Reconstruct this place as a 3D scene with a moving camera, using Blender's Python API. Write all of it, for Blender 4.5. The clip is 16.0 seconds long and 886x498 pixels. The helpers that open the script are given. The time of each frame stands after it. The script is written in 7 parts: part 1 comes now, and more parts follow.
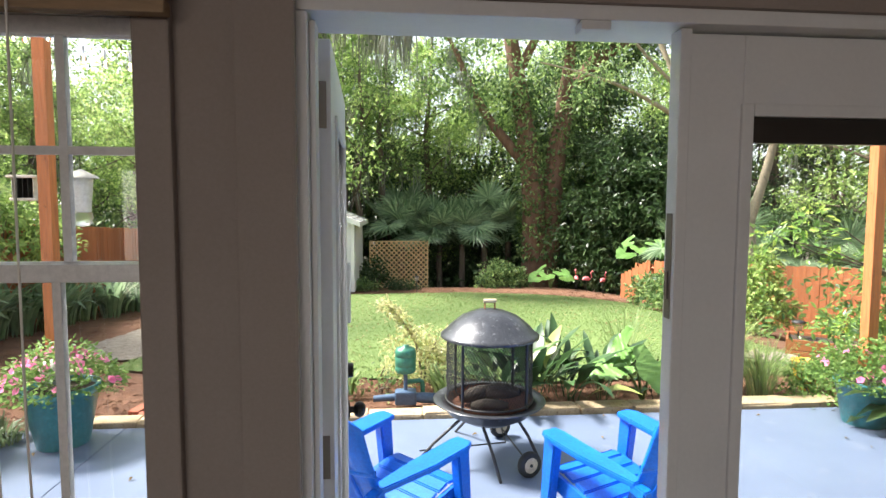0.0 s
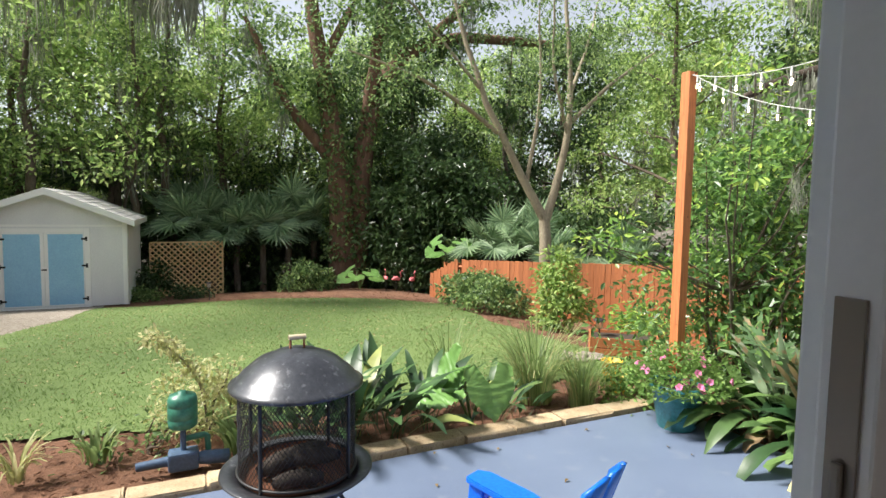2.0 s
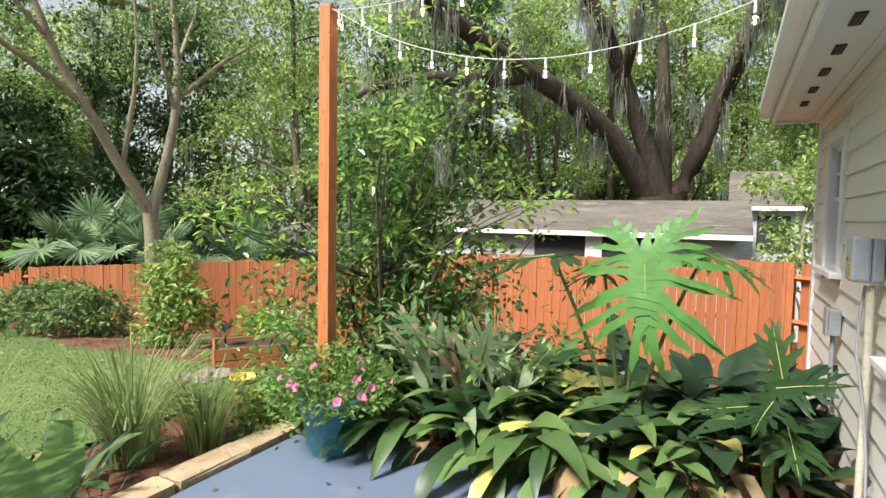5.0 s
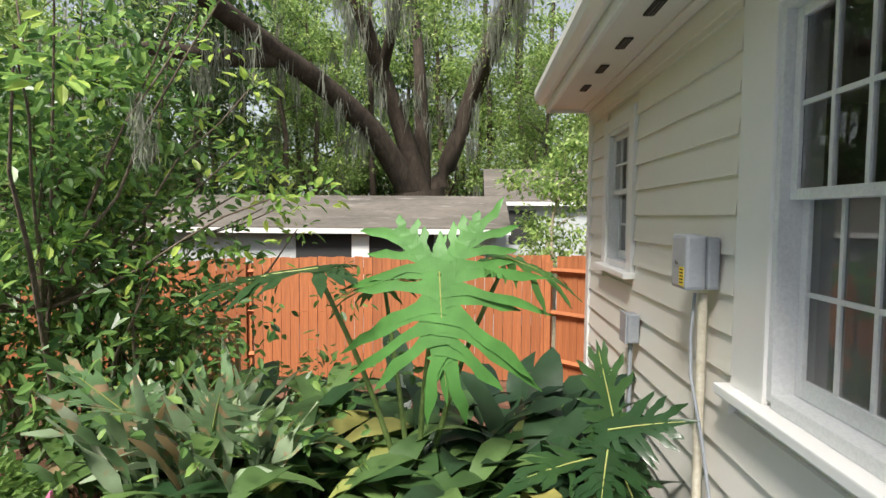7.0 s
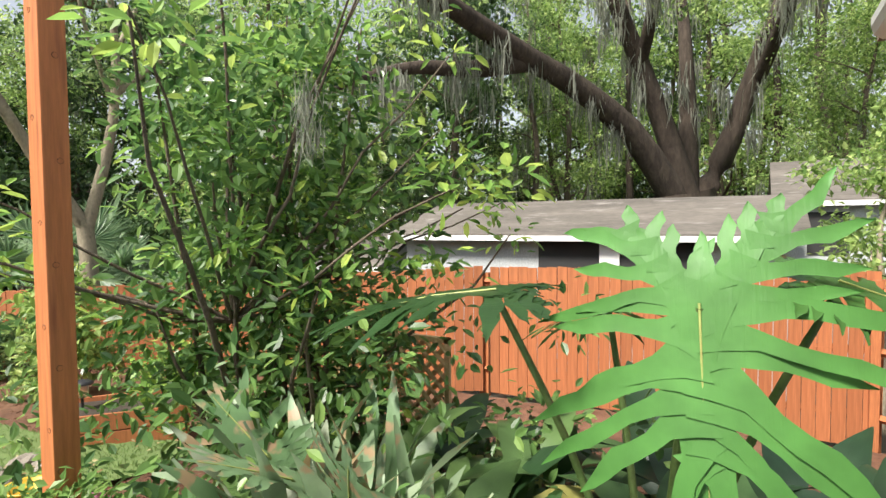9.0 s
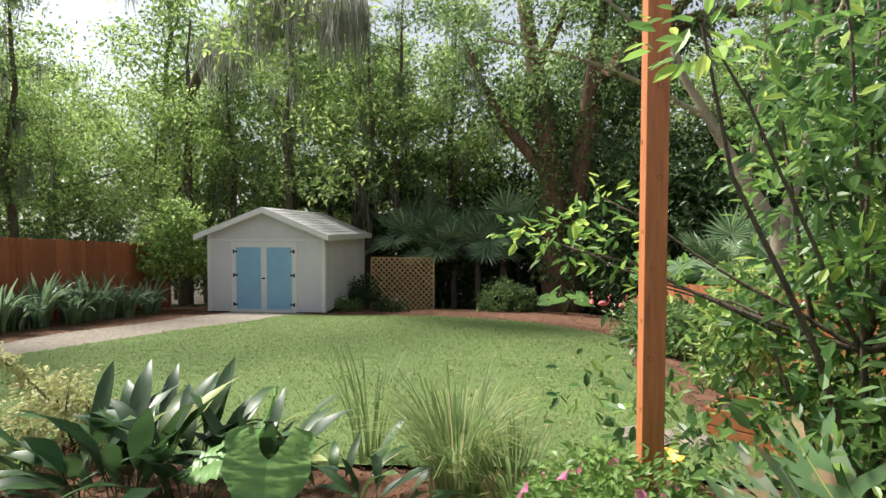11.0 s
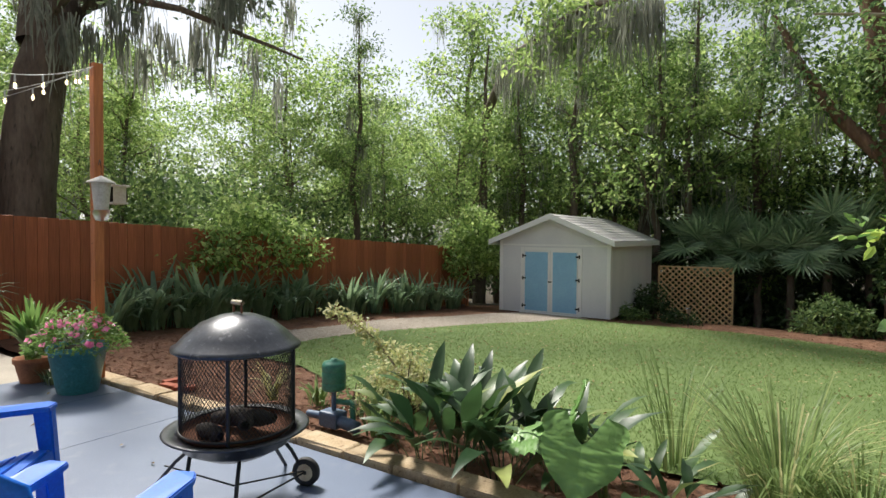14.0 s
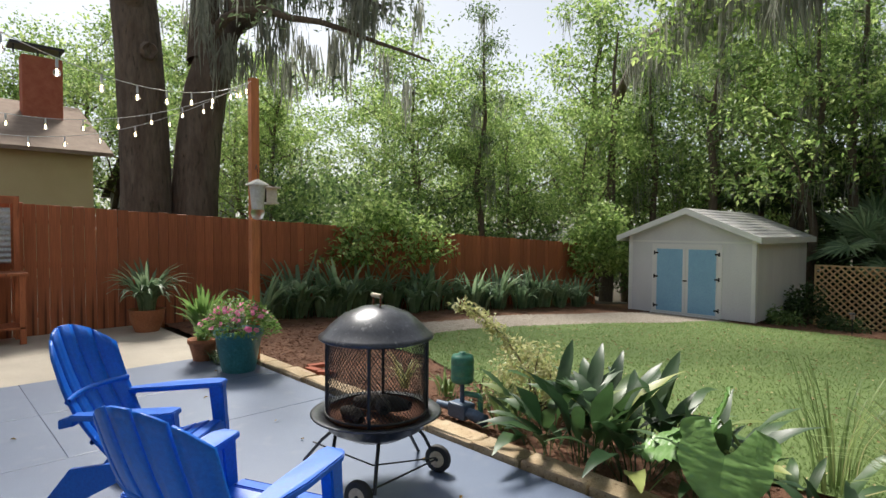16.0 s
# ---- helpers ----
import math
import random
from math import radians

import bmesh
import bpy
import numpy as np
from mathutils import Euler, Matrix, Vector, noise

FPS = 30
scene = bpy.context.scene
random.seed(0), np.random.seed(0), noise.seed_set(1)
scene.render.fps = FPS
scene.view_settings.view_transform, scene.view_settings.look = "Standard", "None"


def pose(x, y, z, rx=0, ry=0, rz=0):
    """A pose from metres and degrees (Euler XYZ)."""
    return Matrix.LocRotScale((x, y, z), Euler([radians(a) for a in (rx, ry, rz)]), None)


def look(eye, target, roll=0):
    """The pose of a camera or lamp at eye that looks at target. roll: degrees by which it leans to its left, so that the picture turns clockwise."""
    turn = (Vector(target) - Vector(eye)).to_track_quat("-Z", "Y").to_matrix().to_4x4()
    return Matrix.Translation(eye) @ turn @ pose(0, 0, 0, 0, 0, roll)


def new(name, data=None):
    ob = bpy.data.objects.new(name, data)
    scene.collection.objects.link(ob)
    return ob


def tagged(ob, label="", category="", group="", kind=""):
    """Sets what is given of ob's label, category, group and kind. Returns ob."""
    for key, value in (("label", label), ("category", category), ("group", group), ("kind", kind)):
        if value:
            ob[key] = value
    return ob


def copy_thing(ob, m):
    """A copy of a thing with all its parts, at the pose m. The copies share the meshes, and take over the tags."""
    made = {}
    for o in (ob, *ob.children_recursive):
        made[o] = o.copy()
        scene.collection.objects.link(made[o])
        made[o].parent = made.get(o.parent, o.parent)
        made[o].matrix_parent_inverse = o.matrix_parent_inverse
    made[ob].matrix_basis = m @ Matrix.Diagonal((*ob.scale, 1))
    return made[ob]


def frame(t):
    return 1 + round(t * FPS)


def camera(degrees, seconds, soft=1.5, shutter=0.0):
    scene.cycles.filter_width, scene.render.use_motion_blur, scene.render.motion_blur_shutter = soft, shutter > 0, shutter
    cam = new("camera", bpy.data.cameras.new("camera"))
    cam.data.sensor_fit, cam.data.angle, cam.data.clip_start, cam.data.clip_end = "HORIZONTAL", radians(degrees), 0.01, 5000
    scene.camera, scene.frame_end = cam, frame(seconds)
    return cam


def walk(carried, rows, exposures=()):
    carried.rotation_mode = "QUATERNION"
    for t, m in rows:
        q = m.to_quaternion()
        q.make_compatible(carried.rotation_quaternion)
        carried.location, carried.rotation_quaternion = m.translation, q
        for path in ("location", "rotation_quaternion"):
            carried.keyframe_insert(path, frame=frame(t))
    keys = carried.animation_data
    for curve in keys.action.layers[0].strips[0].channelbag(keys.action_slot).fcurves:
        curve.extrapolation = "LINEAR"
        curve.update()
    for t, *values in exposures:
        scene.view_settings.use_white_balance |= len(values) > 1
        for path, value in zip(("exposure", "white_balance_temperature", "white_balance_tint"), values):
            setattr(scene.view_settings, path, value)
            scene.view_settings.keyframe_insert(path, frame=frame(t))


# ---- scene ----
cam = camera(77.2, 16.0)
PATH = [
    (0, (0.157, -1.2, 1.771), (0.336, 0.787, 1.63), 0.2),
    (0.5, (0.194, -1.009, 1.781), (0.456, 0.969, 1.64), 0.5),
    (1, (0.228, -0.805, 1.791), (0.663, 1.142, 1.653), 0.8),
    (1.5, (0.231, -0.579, 1.804), (0.866, 1.312, 1.663), 1.2),
    (2, (0.302, -0.32, 1.824), (1.146, 1.487, 1.677), 0.9),
    (2.5, (0.447, -0.053, 1.748), (1.495, 1.645, 1.608), 1.2),
    (3, (0.563, 0.142, 1.723), (1.801, 1.707, 1.582), 1.1),
    (3.2, (0.596, 0.197, 1.711), (1.903, 1.704, 1.567), 1.1),
    (3.5, (0.627, 0.29, 1.682), (2.038, 1.701, 1.537), 0.9),
    (4, (0.661, 0.5, 1.67), (2.236, 1.726, 1.533), 1.7),
    (4.2, (0.727, 0.565, 1.667), (2.357, 1.716, 1.53), 1.5),
    (5.2, (1.28, 0.71, 1.577), (3.108, 1.57, 1.462), 1.0),
    (5.8, (1.66, 0.90, 1.577), (3.57, 1.52, 1.455), 0.6),
    (6.3, (1.961, 1.109, 1.578), (3.898, 1.588, 1.449), 0.3),
    (6.5, (2.069, 1.071, 1.599), (4.019, 1.494, 1.47), 0.3),
    (7, (2.235, 0.985, 1.592), (4.228, 1.099, 1.473), 0.4),
    (7.5, (2.405, 0.981, 1.563), (4.384, 0.717, 1.461), 0.6),
    (8, (2.669, 0.959, 1.511), (4.653, 0.732, 1.416), 0.6),
    (8.5, (2.925, 0.941, 1.535), (4.897, 1.26, 1.442), 0.1),
    (9, (3.238, 1.023, 1.543), (4.978, 2.004, 1.456), -0.4),
    (9.5, (3.444, 1.136, 1.589), (4.802, 2.602, 1.507), 0.5),
    (9.9, (3.599, 1.09, 1.605), (4.388, 2.925, 1.514), 0.4),
    (10, (3.622, 1.073, 1.611), (4.281, 2.96, 1.525), 0.6),
    (10.2, (3.628, 1.027, 1.603), (4.066, 2.977, 1.527), 0.5),
    (12.3, (3.652, 0.711, 1.552), (2.969, 2.590, 1.507), 0.5),
    (12.5, (3.628, 0.700, 1.551), (2.885, 2.556, 1.506), 0.5),
    (13, (3.576, 0.675, 1.545), (2.702, 2.473, 1.496), 0.5),
    (13.5, (3.537, 0.655, 1.538), (2.545, 2.391, 1.492), 0.5),
    (14, (3.509, 0.639, 1.529), (2.406, 2.307, 1.478), 0.5),
    (14.5, (3.493, 0.623, 1.523), (2.287, 2.218, 1.467), 0.4),
    (15, (3.487, 0.608, 1.521), (2.195, 2.133, 1.455), 0.4),
    (15.5, (3.492, 0.591, 1.526), (2.127, 2.051, 1.461), 0.4),
    (16, (3.507, 0.571, 1.539), (2.068, 1.958, 1.469), 0.4),
]
walk(cam, [(t, look(eye, target, roll)) for t, eye, target, roll in PATH],
     exposures=[(0, 2.4), (.5, 2.25), (1, 2.05), (1.5, 1.75), (2, 1.55), (4.2, 1.4), (6.3, 1.25), (7.5, 1.15), (8, 1.17), (9, 1.42), (10.2, 1.38), (12.3, 1.2), (14, 1.08), (16, 1.0)])

# ---- world, sun, exposure ----
world = bpy.data.worlds.new("sky")
scene.world = world
world.use_nodes = True
wn = world.node_tree.nodes
sky = wn.new("ShaderNodeTexSky")
sky.sky_type = 'NISHITA'
sky.sun_disc = False
sky.sun_elevation = radians(52)
sky.sun_rotation = radians(290)
sky.air_density, sky.dust_density, sky.ozone_density = 1.0, 1.2, 1.0
hsv = wn.new("ShaderNodeHueSaturation")
hsv.inputs["Saturation"].default_value = 0.35
world.node_tree.links.new(sky.outputs[0], hsv.inputs["Color"])
world.node_tree.links.new(hsv.outputs[0], wn["Background"].inputs[0])
wn["Background"].inputs[1].default_value = 0.072
sun = new("sun", bpy.data.lights.new("sun", 'SUN'))
sun.data.energy, sun.data.angle, sun.data.color = 3.3, radians(14), (1.0, 0.95, 0.87)
# the hazy sun stands to the west-north-west, over the far fence
SUN_EL, SUN_AZ = radians(52), radians(290)
sun.matrix_world = look((0, 0, 30), (-math.sin(SUN_AZ) * math.cos(SUN_EL) * 10, -math.cos(SUN_AZ) * math.cos(SUN_EL) * 10, 30 - math.sin(SUN_EL) * 10))

# ---- helpers of this scene ----
RNG = np.random.default_rng(7)


def part(name, bm, material, parent, label=""):
    """Links a bmesh as one mesh object under a thing or a part."""
    me = bpy.data.meshes.new(name)
    bm.to_mesh(me)
    bm.free()
    return part_mesh(name, me, material, parent, label)


def part_mesh(name, me, material, parent, label=""):
    ob = new(name, me)
    if material is not None and not me.materials:
        me.materials.append(material)
    if parent is not None:
        ob.parent = parent
    if label:
        ob["label"] = label
    return ob


def thing(name, label, category, m=None, group="", kind=""):
    ob = new(name)
    ob.empty_display_size = 0.1
    tagged(ob, label, category, group, kind)
    if m is not None:
        ob.matrix_basis = m
    return ob


def box(bm, x0, y0, z0, x1, y1, z1, bevel=0.0):
    vs = bmesh.ops.create_cube(bm, size=1.0)["verts"]
    for v in vs:
        v.co = Vector((x0 + (x1 - x0) * (v.co.x + .5), y0 + (y1 - y0) * (v.co.y + .5), z0 + (z1 - z0) * (v.co.z + .5)))
    if bevel:
        es = list({e for v in vs for e in v.link_edges})
        bmesh.ops.bevel(bm, geom=es, offset=bevel, segments=2, affect='EDGES', profile=.6)
    return bm


def box_bm(*a, bevel=0.0):
    return box(bmesh.new(), *a, bevel=bevel)


def mesh_np(name, V, F, smooth=False):
    """A mesh from an (n,3) array and an (m,k) array of corners."""
    me = bpy.data.meshes.new(name)
    V = np.asarray(V, np.float32)
    F = np.asarray(F, np.int32)
    m, k = F.shape
    me.vertices.add(len(V))
    me.vertices.foreach_set("co", V.ravel())
    me.loops.add(m * k)
    me.loops.foreach_set("vertex_index", F.ravel())
    me.polygons.add(m)
    me.polygons.foreach_set("loop_start", np.arange(m, dtype=np.int32) * k)
    me.polygons.foreach_set("use_smooth", np.full(m, smooth))
    me.update(calc_edges=True)
    return me


def tube_np(paths, sides=7):
    """Tapered tubes. Each path: (points, radii)."""
    VV, FF, base = [], [], 0
    ang = np.linspace(0, 2 * math.pi, sides, endpoint=False)
    for pts, rad in paths:
        pts = np.asarray(pts, float)
        n = len(pts)
        tan = np.gradient(pts, axis=0)
        tan /= np.linalg.norm(tan, axis=1, keepdims=True) + 1e-9
        ref = np.where(np.abs(tan[:, 2:3]) > .9, np.array([[1., 0, 0]]), np.array([[0, 0, 1.]]))
        u = np.cross(tan, ref)
        u /= np.linalg.norm(u, axis=1, keepdims=True) + 1e-9
        w = np.cross(tan, u)
        rad = np.broadcast_to(np.asarray(rad, float), (n,))
        V = pts[:, None, :] + rad[:, None, None] * (np.cos(ang)[None, :, None] * u[:, None, :] + np.sin(ang)[None, :, None] * w[:, None, :])
        VV.append(V.reshape(-1, 3))
        i = np.arange(n - 1)[:, None] * sides
        j = np.arange(sides)[None, :]
        j2 = (j + 1) % sides
        FF.append(np.stack([i + j, i + j2, i + sides + j2, i + sides + j], -1).reshape(-1, 4) + base)
        base += n * sides
    return np.concatenate(VV), np.concatenate(FF)


def tube(name, paths, material, parent, sides=7, label="", smooth=True):
    V, F = tube_np(paths, sides)
    return part_mesh(name, mesh_np(name, V, F, smooth), material, parent, label)


def unit(a):
    return a / (np.linalg.norm(a, axis=-1, keepdims=True) + 1e-9)


def leaves_np(P, D, N, L, W, curl=0.15, wide=0.45):
    """Small folded leaves of four corners: base, two sides, tip."""
    P, D, N = np.asarray(P), unit(np.asarray(D)), np.asarray(N)
    S = unit(np.cross(D, N))
    N = np.cross(S, D)
    L = np.broadcast_to(L, (len(P),))[:, None]
    W = np.broadcast_to(W, (len(P),))[:, None]
    a = P
    b = P + D * L * wide + S * W * .5 + N * W * curl
    c = P + D * L - N * L * curl * .6
    d = P + D * L * wide - S * W * .5 + N * W * curl
    V = np.stack([a, b, c, d], 1).reshape(-1, 3)
    F = np.arange(len(P) * 4).reshape(-1, 4)
    return V, F


def oval_np(P, D, N, L, W, curl=.12):
    """Oval leaves folded along the midrib: base, two shoulders on each side, tip."""
    P, D, N = np.asarray(P), unit(np.asarray(D)), np.asarray(N)
    S = unit(np.cross(D, N))
    N = np.cross(S, D)
    L = np.broadcast_to(L, (len(P),))[:, None]
    W = np.broadcast_to(W, (len(P),))[:, None]
    a1, a2 = P + D * L * .3 + S * W * .46 + N * W * curl, P + D * L * .68 + S * W * .42 + N * (W * curl - L * .05)
    b1, b2 = P + D * L * .3 - S * W * .46 + N * W * curl, P + D * L * .68 - S * W * .42 + N * (W * curl - L * .05)
    V = np.stack([P, a1, a2, P + D * L - N * L * .12, b2, b1], 1).reshape(-1, 3)
    k = np.arange(len(P))[:, None] * 6
    return V, np.concatenate([k + np.array([[0, 1, 2, 3]]), k + np.array([[0, 3, 4, 5]])])


def rand_dirs(n, rng, up=0.0):
    v = rng.normal(size=(n, 3))
    v[:, 2] += up
    return unit(v)


# ---- materials ----
def mat(name, color, rough=.6, metal=0.0, spec=.5):
    m = bpy.data.materials.new(name)
    m.use_nodes = True
    b = m.node_tree.nodes["Principled BSDF"]
    b.inputs["Base Color"].default_value = (*color, 1)
    b.inputs["Roughness"].default_value = rough
    b.inputs["Metallic"].default_value = metal
    b.inputs["Specular IOR Level"].default_value = spec
    return m


def node(m, kind, **inputs):
    n = m.node_tree.nodes.new(kind)
    for k, v in inputs.items():
        n.inputs[k.replace("_", " ")].default_value = v
    return n


def link(m, a, b):
    m.node_tree.links.new(a, b)


def varied(name, c1, c2, scale=3.0, rough=.6, fine=40.0, bump=.1, metal=0.0, stretch=(1, 1, 1), c3=None, dist=.01, spec=.5, island=0.0, grain=.55):
    """Two colours mixed by large stains, with fine grain and relief on top; stretch sets the grain's direction."""
    m = mat(name, c1, rough, metal, spec)
    b = m.node_tree.nodes["Principled BSDF"]
    co = m.node_tree.nodes.new("ShaderNodeTexCoord")
    mp = m.node_tree.nodes.new("ShaderNodeMapping")
    mp.inputs["Scale"].default_value = stretch
    link(m, co.outputs["Object"], mp.inputs["Vector"])
    n1 = node(m, "ShaderNodeTexNoise", Scale=scale, Detail=5.0, Roughness=.6)
    n2 = node(m, "ShaderNodeTexNoise", Scale=fine, Detail=4.0, Roughness=.65)
    link(m, mp.outputs[0], n1.inputs["Vector"])
    link(m, mp.outputs[0], n2.inputs["Vector"])
    r1 = m.node_tree.nodes.new("ShaderNodeValToRGB")
    r1.color_ramp.elements[0].position, r1.color_ramp.elements[1].position = .32, .68
    r1.color_ramp.elements[0].color, r1.color_ramp.elements[1].color = (*c1, 1), (*c2, 1)
    link(m, n1.outputs[0], r1.inputs[0])
    out = r1.outputs[0]
    mx = m.node_tree.nodes.new("ShaderNodeMixRGB")
    mx.blend_type = 'OVERLAY'
    mx.inputs[0].default_value = grain
    link(m, out, mx.inputs[1])
    link(m, n2.outputs[0], mx.inputs[2])
    out = mx.outputs[0]
    if c3 is not None:
        n3 = node(m, "ShaderNodeTexNoise", Scale=scale * 4.3, Detail=3.0)
        link(m, mp.outputs[0], n3.inputs["Vector"])
        r3 = m.node_tree.nodes.new("ShaderNodeValToRGB")
        r3.color_ramp.elements[0].position, r3.color_ramp.elements[1].position = .60, .72
        link(m, n3.outputs[0], r3.inputs[0])
        mx3 = m.node_tree.nodes.new("ShaderNodeMixRGB")
        link(m, r3.outputs[0], mx3.inputs[0])
        link(m, out, mx3.inputs[1])
        mx3.inputs[2].default_value = (*c3, 1)
        out = mx3.outputs[0]
    if island:
        oi = m.node_tree.nodes.new("ShaderNodeObjectInfo")
        hv = m.node_tree.nodes.new("ShaderNodeHueSaturation")
        mr = m.node_tree.nodes.new("ShaderNodeMapRange")
        mr.inputs["To Min"].default_value, mr.inputs["To Max"].default_value = 1 - island, 1 + island
        link(m, oi.outputs["Random"], mr.inputs["Value"])
        link(m, mr.outputs[0], hv.inputs["Value"])
        link(m, out, hv.inputs["Color"])
        out = hv.outputs[0]
    link(m, out, b.inputs["Base Color"])
    if bump:
        bp = node(m, "ShaderNodeBump", Strength=bump, Distance=dist)
        link(m, n2.outputs[0], bp.inputs["Height"])
        link(m, bp.outputs[0], b.inputs["Normal"])
    return m


def leafy(name, dark, light, tip=None, rough=.45, through_light=.35, spec=.4, share=.12, veins=0.0):
    """Leaf: colour varies from leaf to leaf, and some daylight passes through."""
    m = mat(name, dark, rough, 0, spec)
    nt = m.node_tree
    b = nt.nodes["Principled BSDF"]
    geo = nt.nodes.new("ShaderNodeNewGeometry")
    r = nt.nodes.new("ShaderNodeValToRGB")
    e = r.color_ramp.elements
    e[0].color, e[1].color = (*dark, 1), (*light, 1)
    e[0].position, e[1].position = .05, 1.0 - share
    if tip is not None:
        x = e.new(1.0 - share * .5)
        x.color = (*tip, 1)
    link(m, geo.outputs["Random Per Island"], r.inputs[0])
    co = nt.nodes.new("ShaderNodeTexCoord")
    n = node(m, "ShaderNodeTexNoise", Scale=9.0, Detail=3.0)
    link(m, co.outputs["Object"], n.inputs["Vector"])
    mx = nt.nodes.new("ShaderNodeMixRGB")
    mx.blend_type = 'OVERLAY'
    mx.inputs[0].default_value = .45
    link(m, r.outputs[0], mx.inputs[1])
    link(m, n.outputs[0], mx.inputs[2])
    link(m, mx.outputs[0], b.inputs["Base Color"])
    tr = nt.nodes.new("ShaderNodeBsdfTranslucent")
    hv = nt.nodes.new("ShaderNodeHueSaturation")
    hv.inputs["Value"].default_value, hv.inputs["Saturation"].default_value = 1.6, .95
    link(m, mx.outputs[0], hv.inputs["Color"])
    link(m, hv.outputs[0], tr.inputs["Color"])
    mixs = nt.nodes.new("ShaderNodeMixShader")
    mixs.inputs[0].default_value = through_light
    link(m, b.outputs[0], mixs.inputs[1])
    link(m, tr.outputs[0], mixs.inputs[2])
    link(m, mixs.outputs[0], nt.nodes["Material Output"].inputs["Surface"])
    return m


def glass(name, tint=(1, 1, 1), rough=0.0):
    m = mat(name, tint, rough)
    b = m.node_tree.nodes["Principled BSDF"]
    b.inputs["Transmission Weight"].default_value = 1.0
    b.inputs["IOR"].default_value = 1.45
    return m


M_GRASS = varied("lawn_grass", (.10, .155, .045), (.14, .20, .06), scale=.7, fine=60, rough=.95, bump=.5, dist=.02)
M_MULCH = varied("pine_mulch", (.13, .058, .03), (.24, .12, .07), scale=2.5, fine=55, rough=.95, bump=.9, c3=(.07, .035, .02), dist=.03)
M_DIRT = varied("forest_floor", (.035, .028, .018), (.07, .055, .03), scale=1.0, fine=25, rough=1, bump=.6)
M_GRAVEL = varied("gravel", (.26, .22, .18), (.42, .37, .31), scale=12, fine=120, rough=.95, bump=1.0, c3=(.15, .12, .1), dist=.02)
M_PATIO = varied("blue_patio_paint", (.12, .155, .235), (.145, .185, .27), scale=1.3, fine=150, rough=.42, bump=.06, c3=(.16, .195, .27), dist=.004)
M_CONC = varied("concrete", (.42, .37, .30), (.52, .47, .39), scale=1.6, fine=130, rough=.85, bump=.15)
M_EDGE = varied("sandstone_edging", (.40, .29, .17), (.52, .41, .27), scale=7, fine=110, rough=.9, bump=.5, c3=(.25, .17, .1), island=.14)
M_SIDING = varied("cream_siding_paint", (.78, .75, .69), (.82, .79, .73), scale=1.2, fine=90, rough=.5, bump=.012, grain=.12)
M_TRIMW = varied("white_exterior_paint", (.79, .79, .78), (.84, .83, .82), scale=2.0, fine=120, rough=.4, bump=.01, grain=.14)
M_SOFFIT = varied("soffit_paint", (.74, .71, .66), (.78, .75, .70), scale=2.0, fine=120, rough=.6, bump=.012, grain=.15)
# wall taupe; on the inner casings it paints shade onto white trim
M_INT = varied("taupe_wall_and_shaded_trim", (.25, .215, .20), (.28, .245, .23), scale=1.5, fine=140, rough=.7, bump=.008, grain=.12)
M_INTTRIM = varied("interior_white_trim", (.68, .66, .64), (.73, .71, .69), scale=2.5, fine=90, rough=.4, bump=.006, grain=.12)
M_FENCE_E = varied("cedar_stained_fence", (.33, .11, .042), (.44, .158, .058), scale=4, fine=70, rough=.75, bump=.2, stretch=(1, 1, .08), c3=(.34, .11, .04), island=.13)
M_FENCE_W = varied("redwood_stained_fence", (.32, .098, .04), (.43, .14, .06), scale=4, fine=70, rough=.75, bump=.2, stretch=(1, 1, .08), c3=(.13, .04, .02), island=.16)
M_POST = varied("stained_post_wood", (.47, .155, .055), (.58, .21, .08), scale=5, fine=60, rough=.6, bump=.15, stretch=(1, 1, .07), c3=(.30, .09, .04))
M_SHED = varied("shed_white_paint", (.66, .66, .68), (.74, .74, .75), scale=1.5, fine=60, rough=.6, bump=.08, stretch=(1, 1, .4))
M_SHEDBLUE = varied("light_blue_paint", (.25, .48, .68), (.29, .53, .72), scale=2.5, fine=60, rough=.5, bump=.04)
M_SHINGLE = varied("grey_shingle", (.36, .36, .36), (.46, .45, .44), scale=2, fine=90, rough=.95, bump=.5, c3=(.25, .2, .17), island=.12)
M_LATTICE = varied("tan_lattice_wood", (.58, .40, .20), (.70, .50, .27), scale=6, fine=50, rough=.8, bump=.1, island=.1)
M_NROOF = varied("weathered_roofing", (.09, .08, .07), (.17, .15, .13), scale=1.6, fine=22, rough=.95, bump=.5, stretch=(1, .25, 1), c3=(.24, .22, .2))
M_NWALL = varied("pale_block_wall", (.42, .45, .46), (.52, .54, .54), scale=1.0, fine=30, rough=.8, bump=.15)
M_YELLOW = varied("yellow_house_wall", (.58, .47, .26), (.64, .53, .31), scale=1.2, fine=40, rough=.8, bump=.1)
M_BROOF = varied("brown_shingle_roof", (.22, .16, .12), (.29, .22, .17), scale=2.5, fine=60, rough=.95, bump=.5)
M_BRICK = varied("chimney_brick", (.33, .09, .05), (.42, .14, .08), scale=4, fine=40, rough=.9, bump=.4)
M_BLACK = varied("black_metal", (.018, .018, .02), (.03, .03, .032), scale=5, fine=60, rough=.45, bump=.05)
M_BARK = varied("bark", (.105, .075, .055), (.19, .15, .115), scale=3, fine=14, rough=.95, bump=1.0, stretch=(1, 1, .25), c3=(.06, .05, .035), dist=.05)
M_BARKDARK = varied("dark_brown_bark", (.038, .027, .02), (.08, .06, .045), scale=3, fine=12, rough=.95, bump=1.0, stretch=(1, 1, .3), dist=.05)
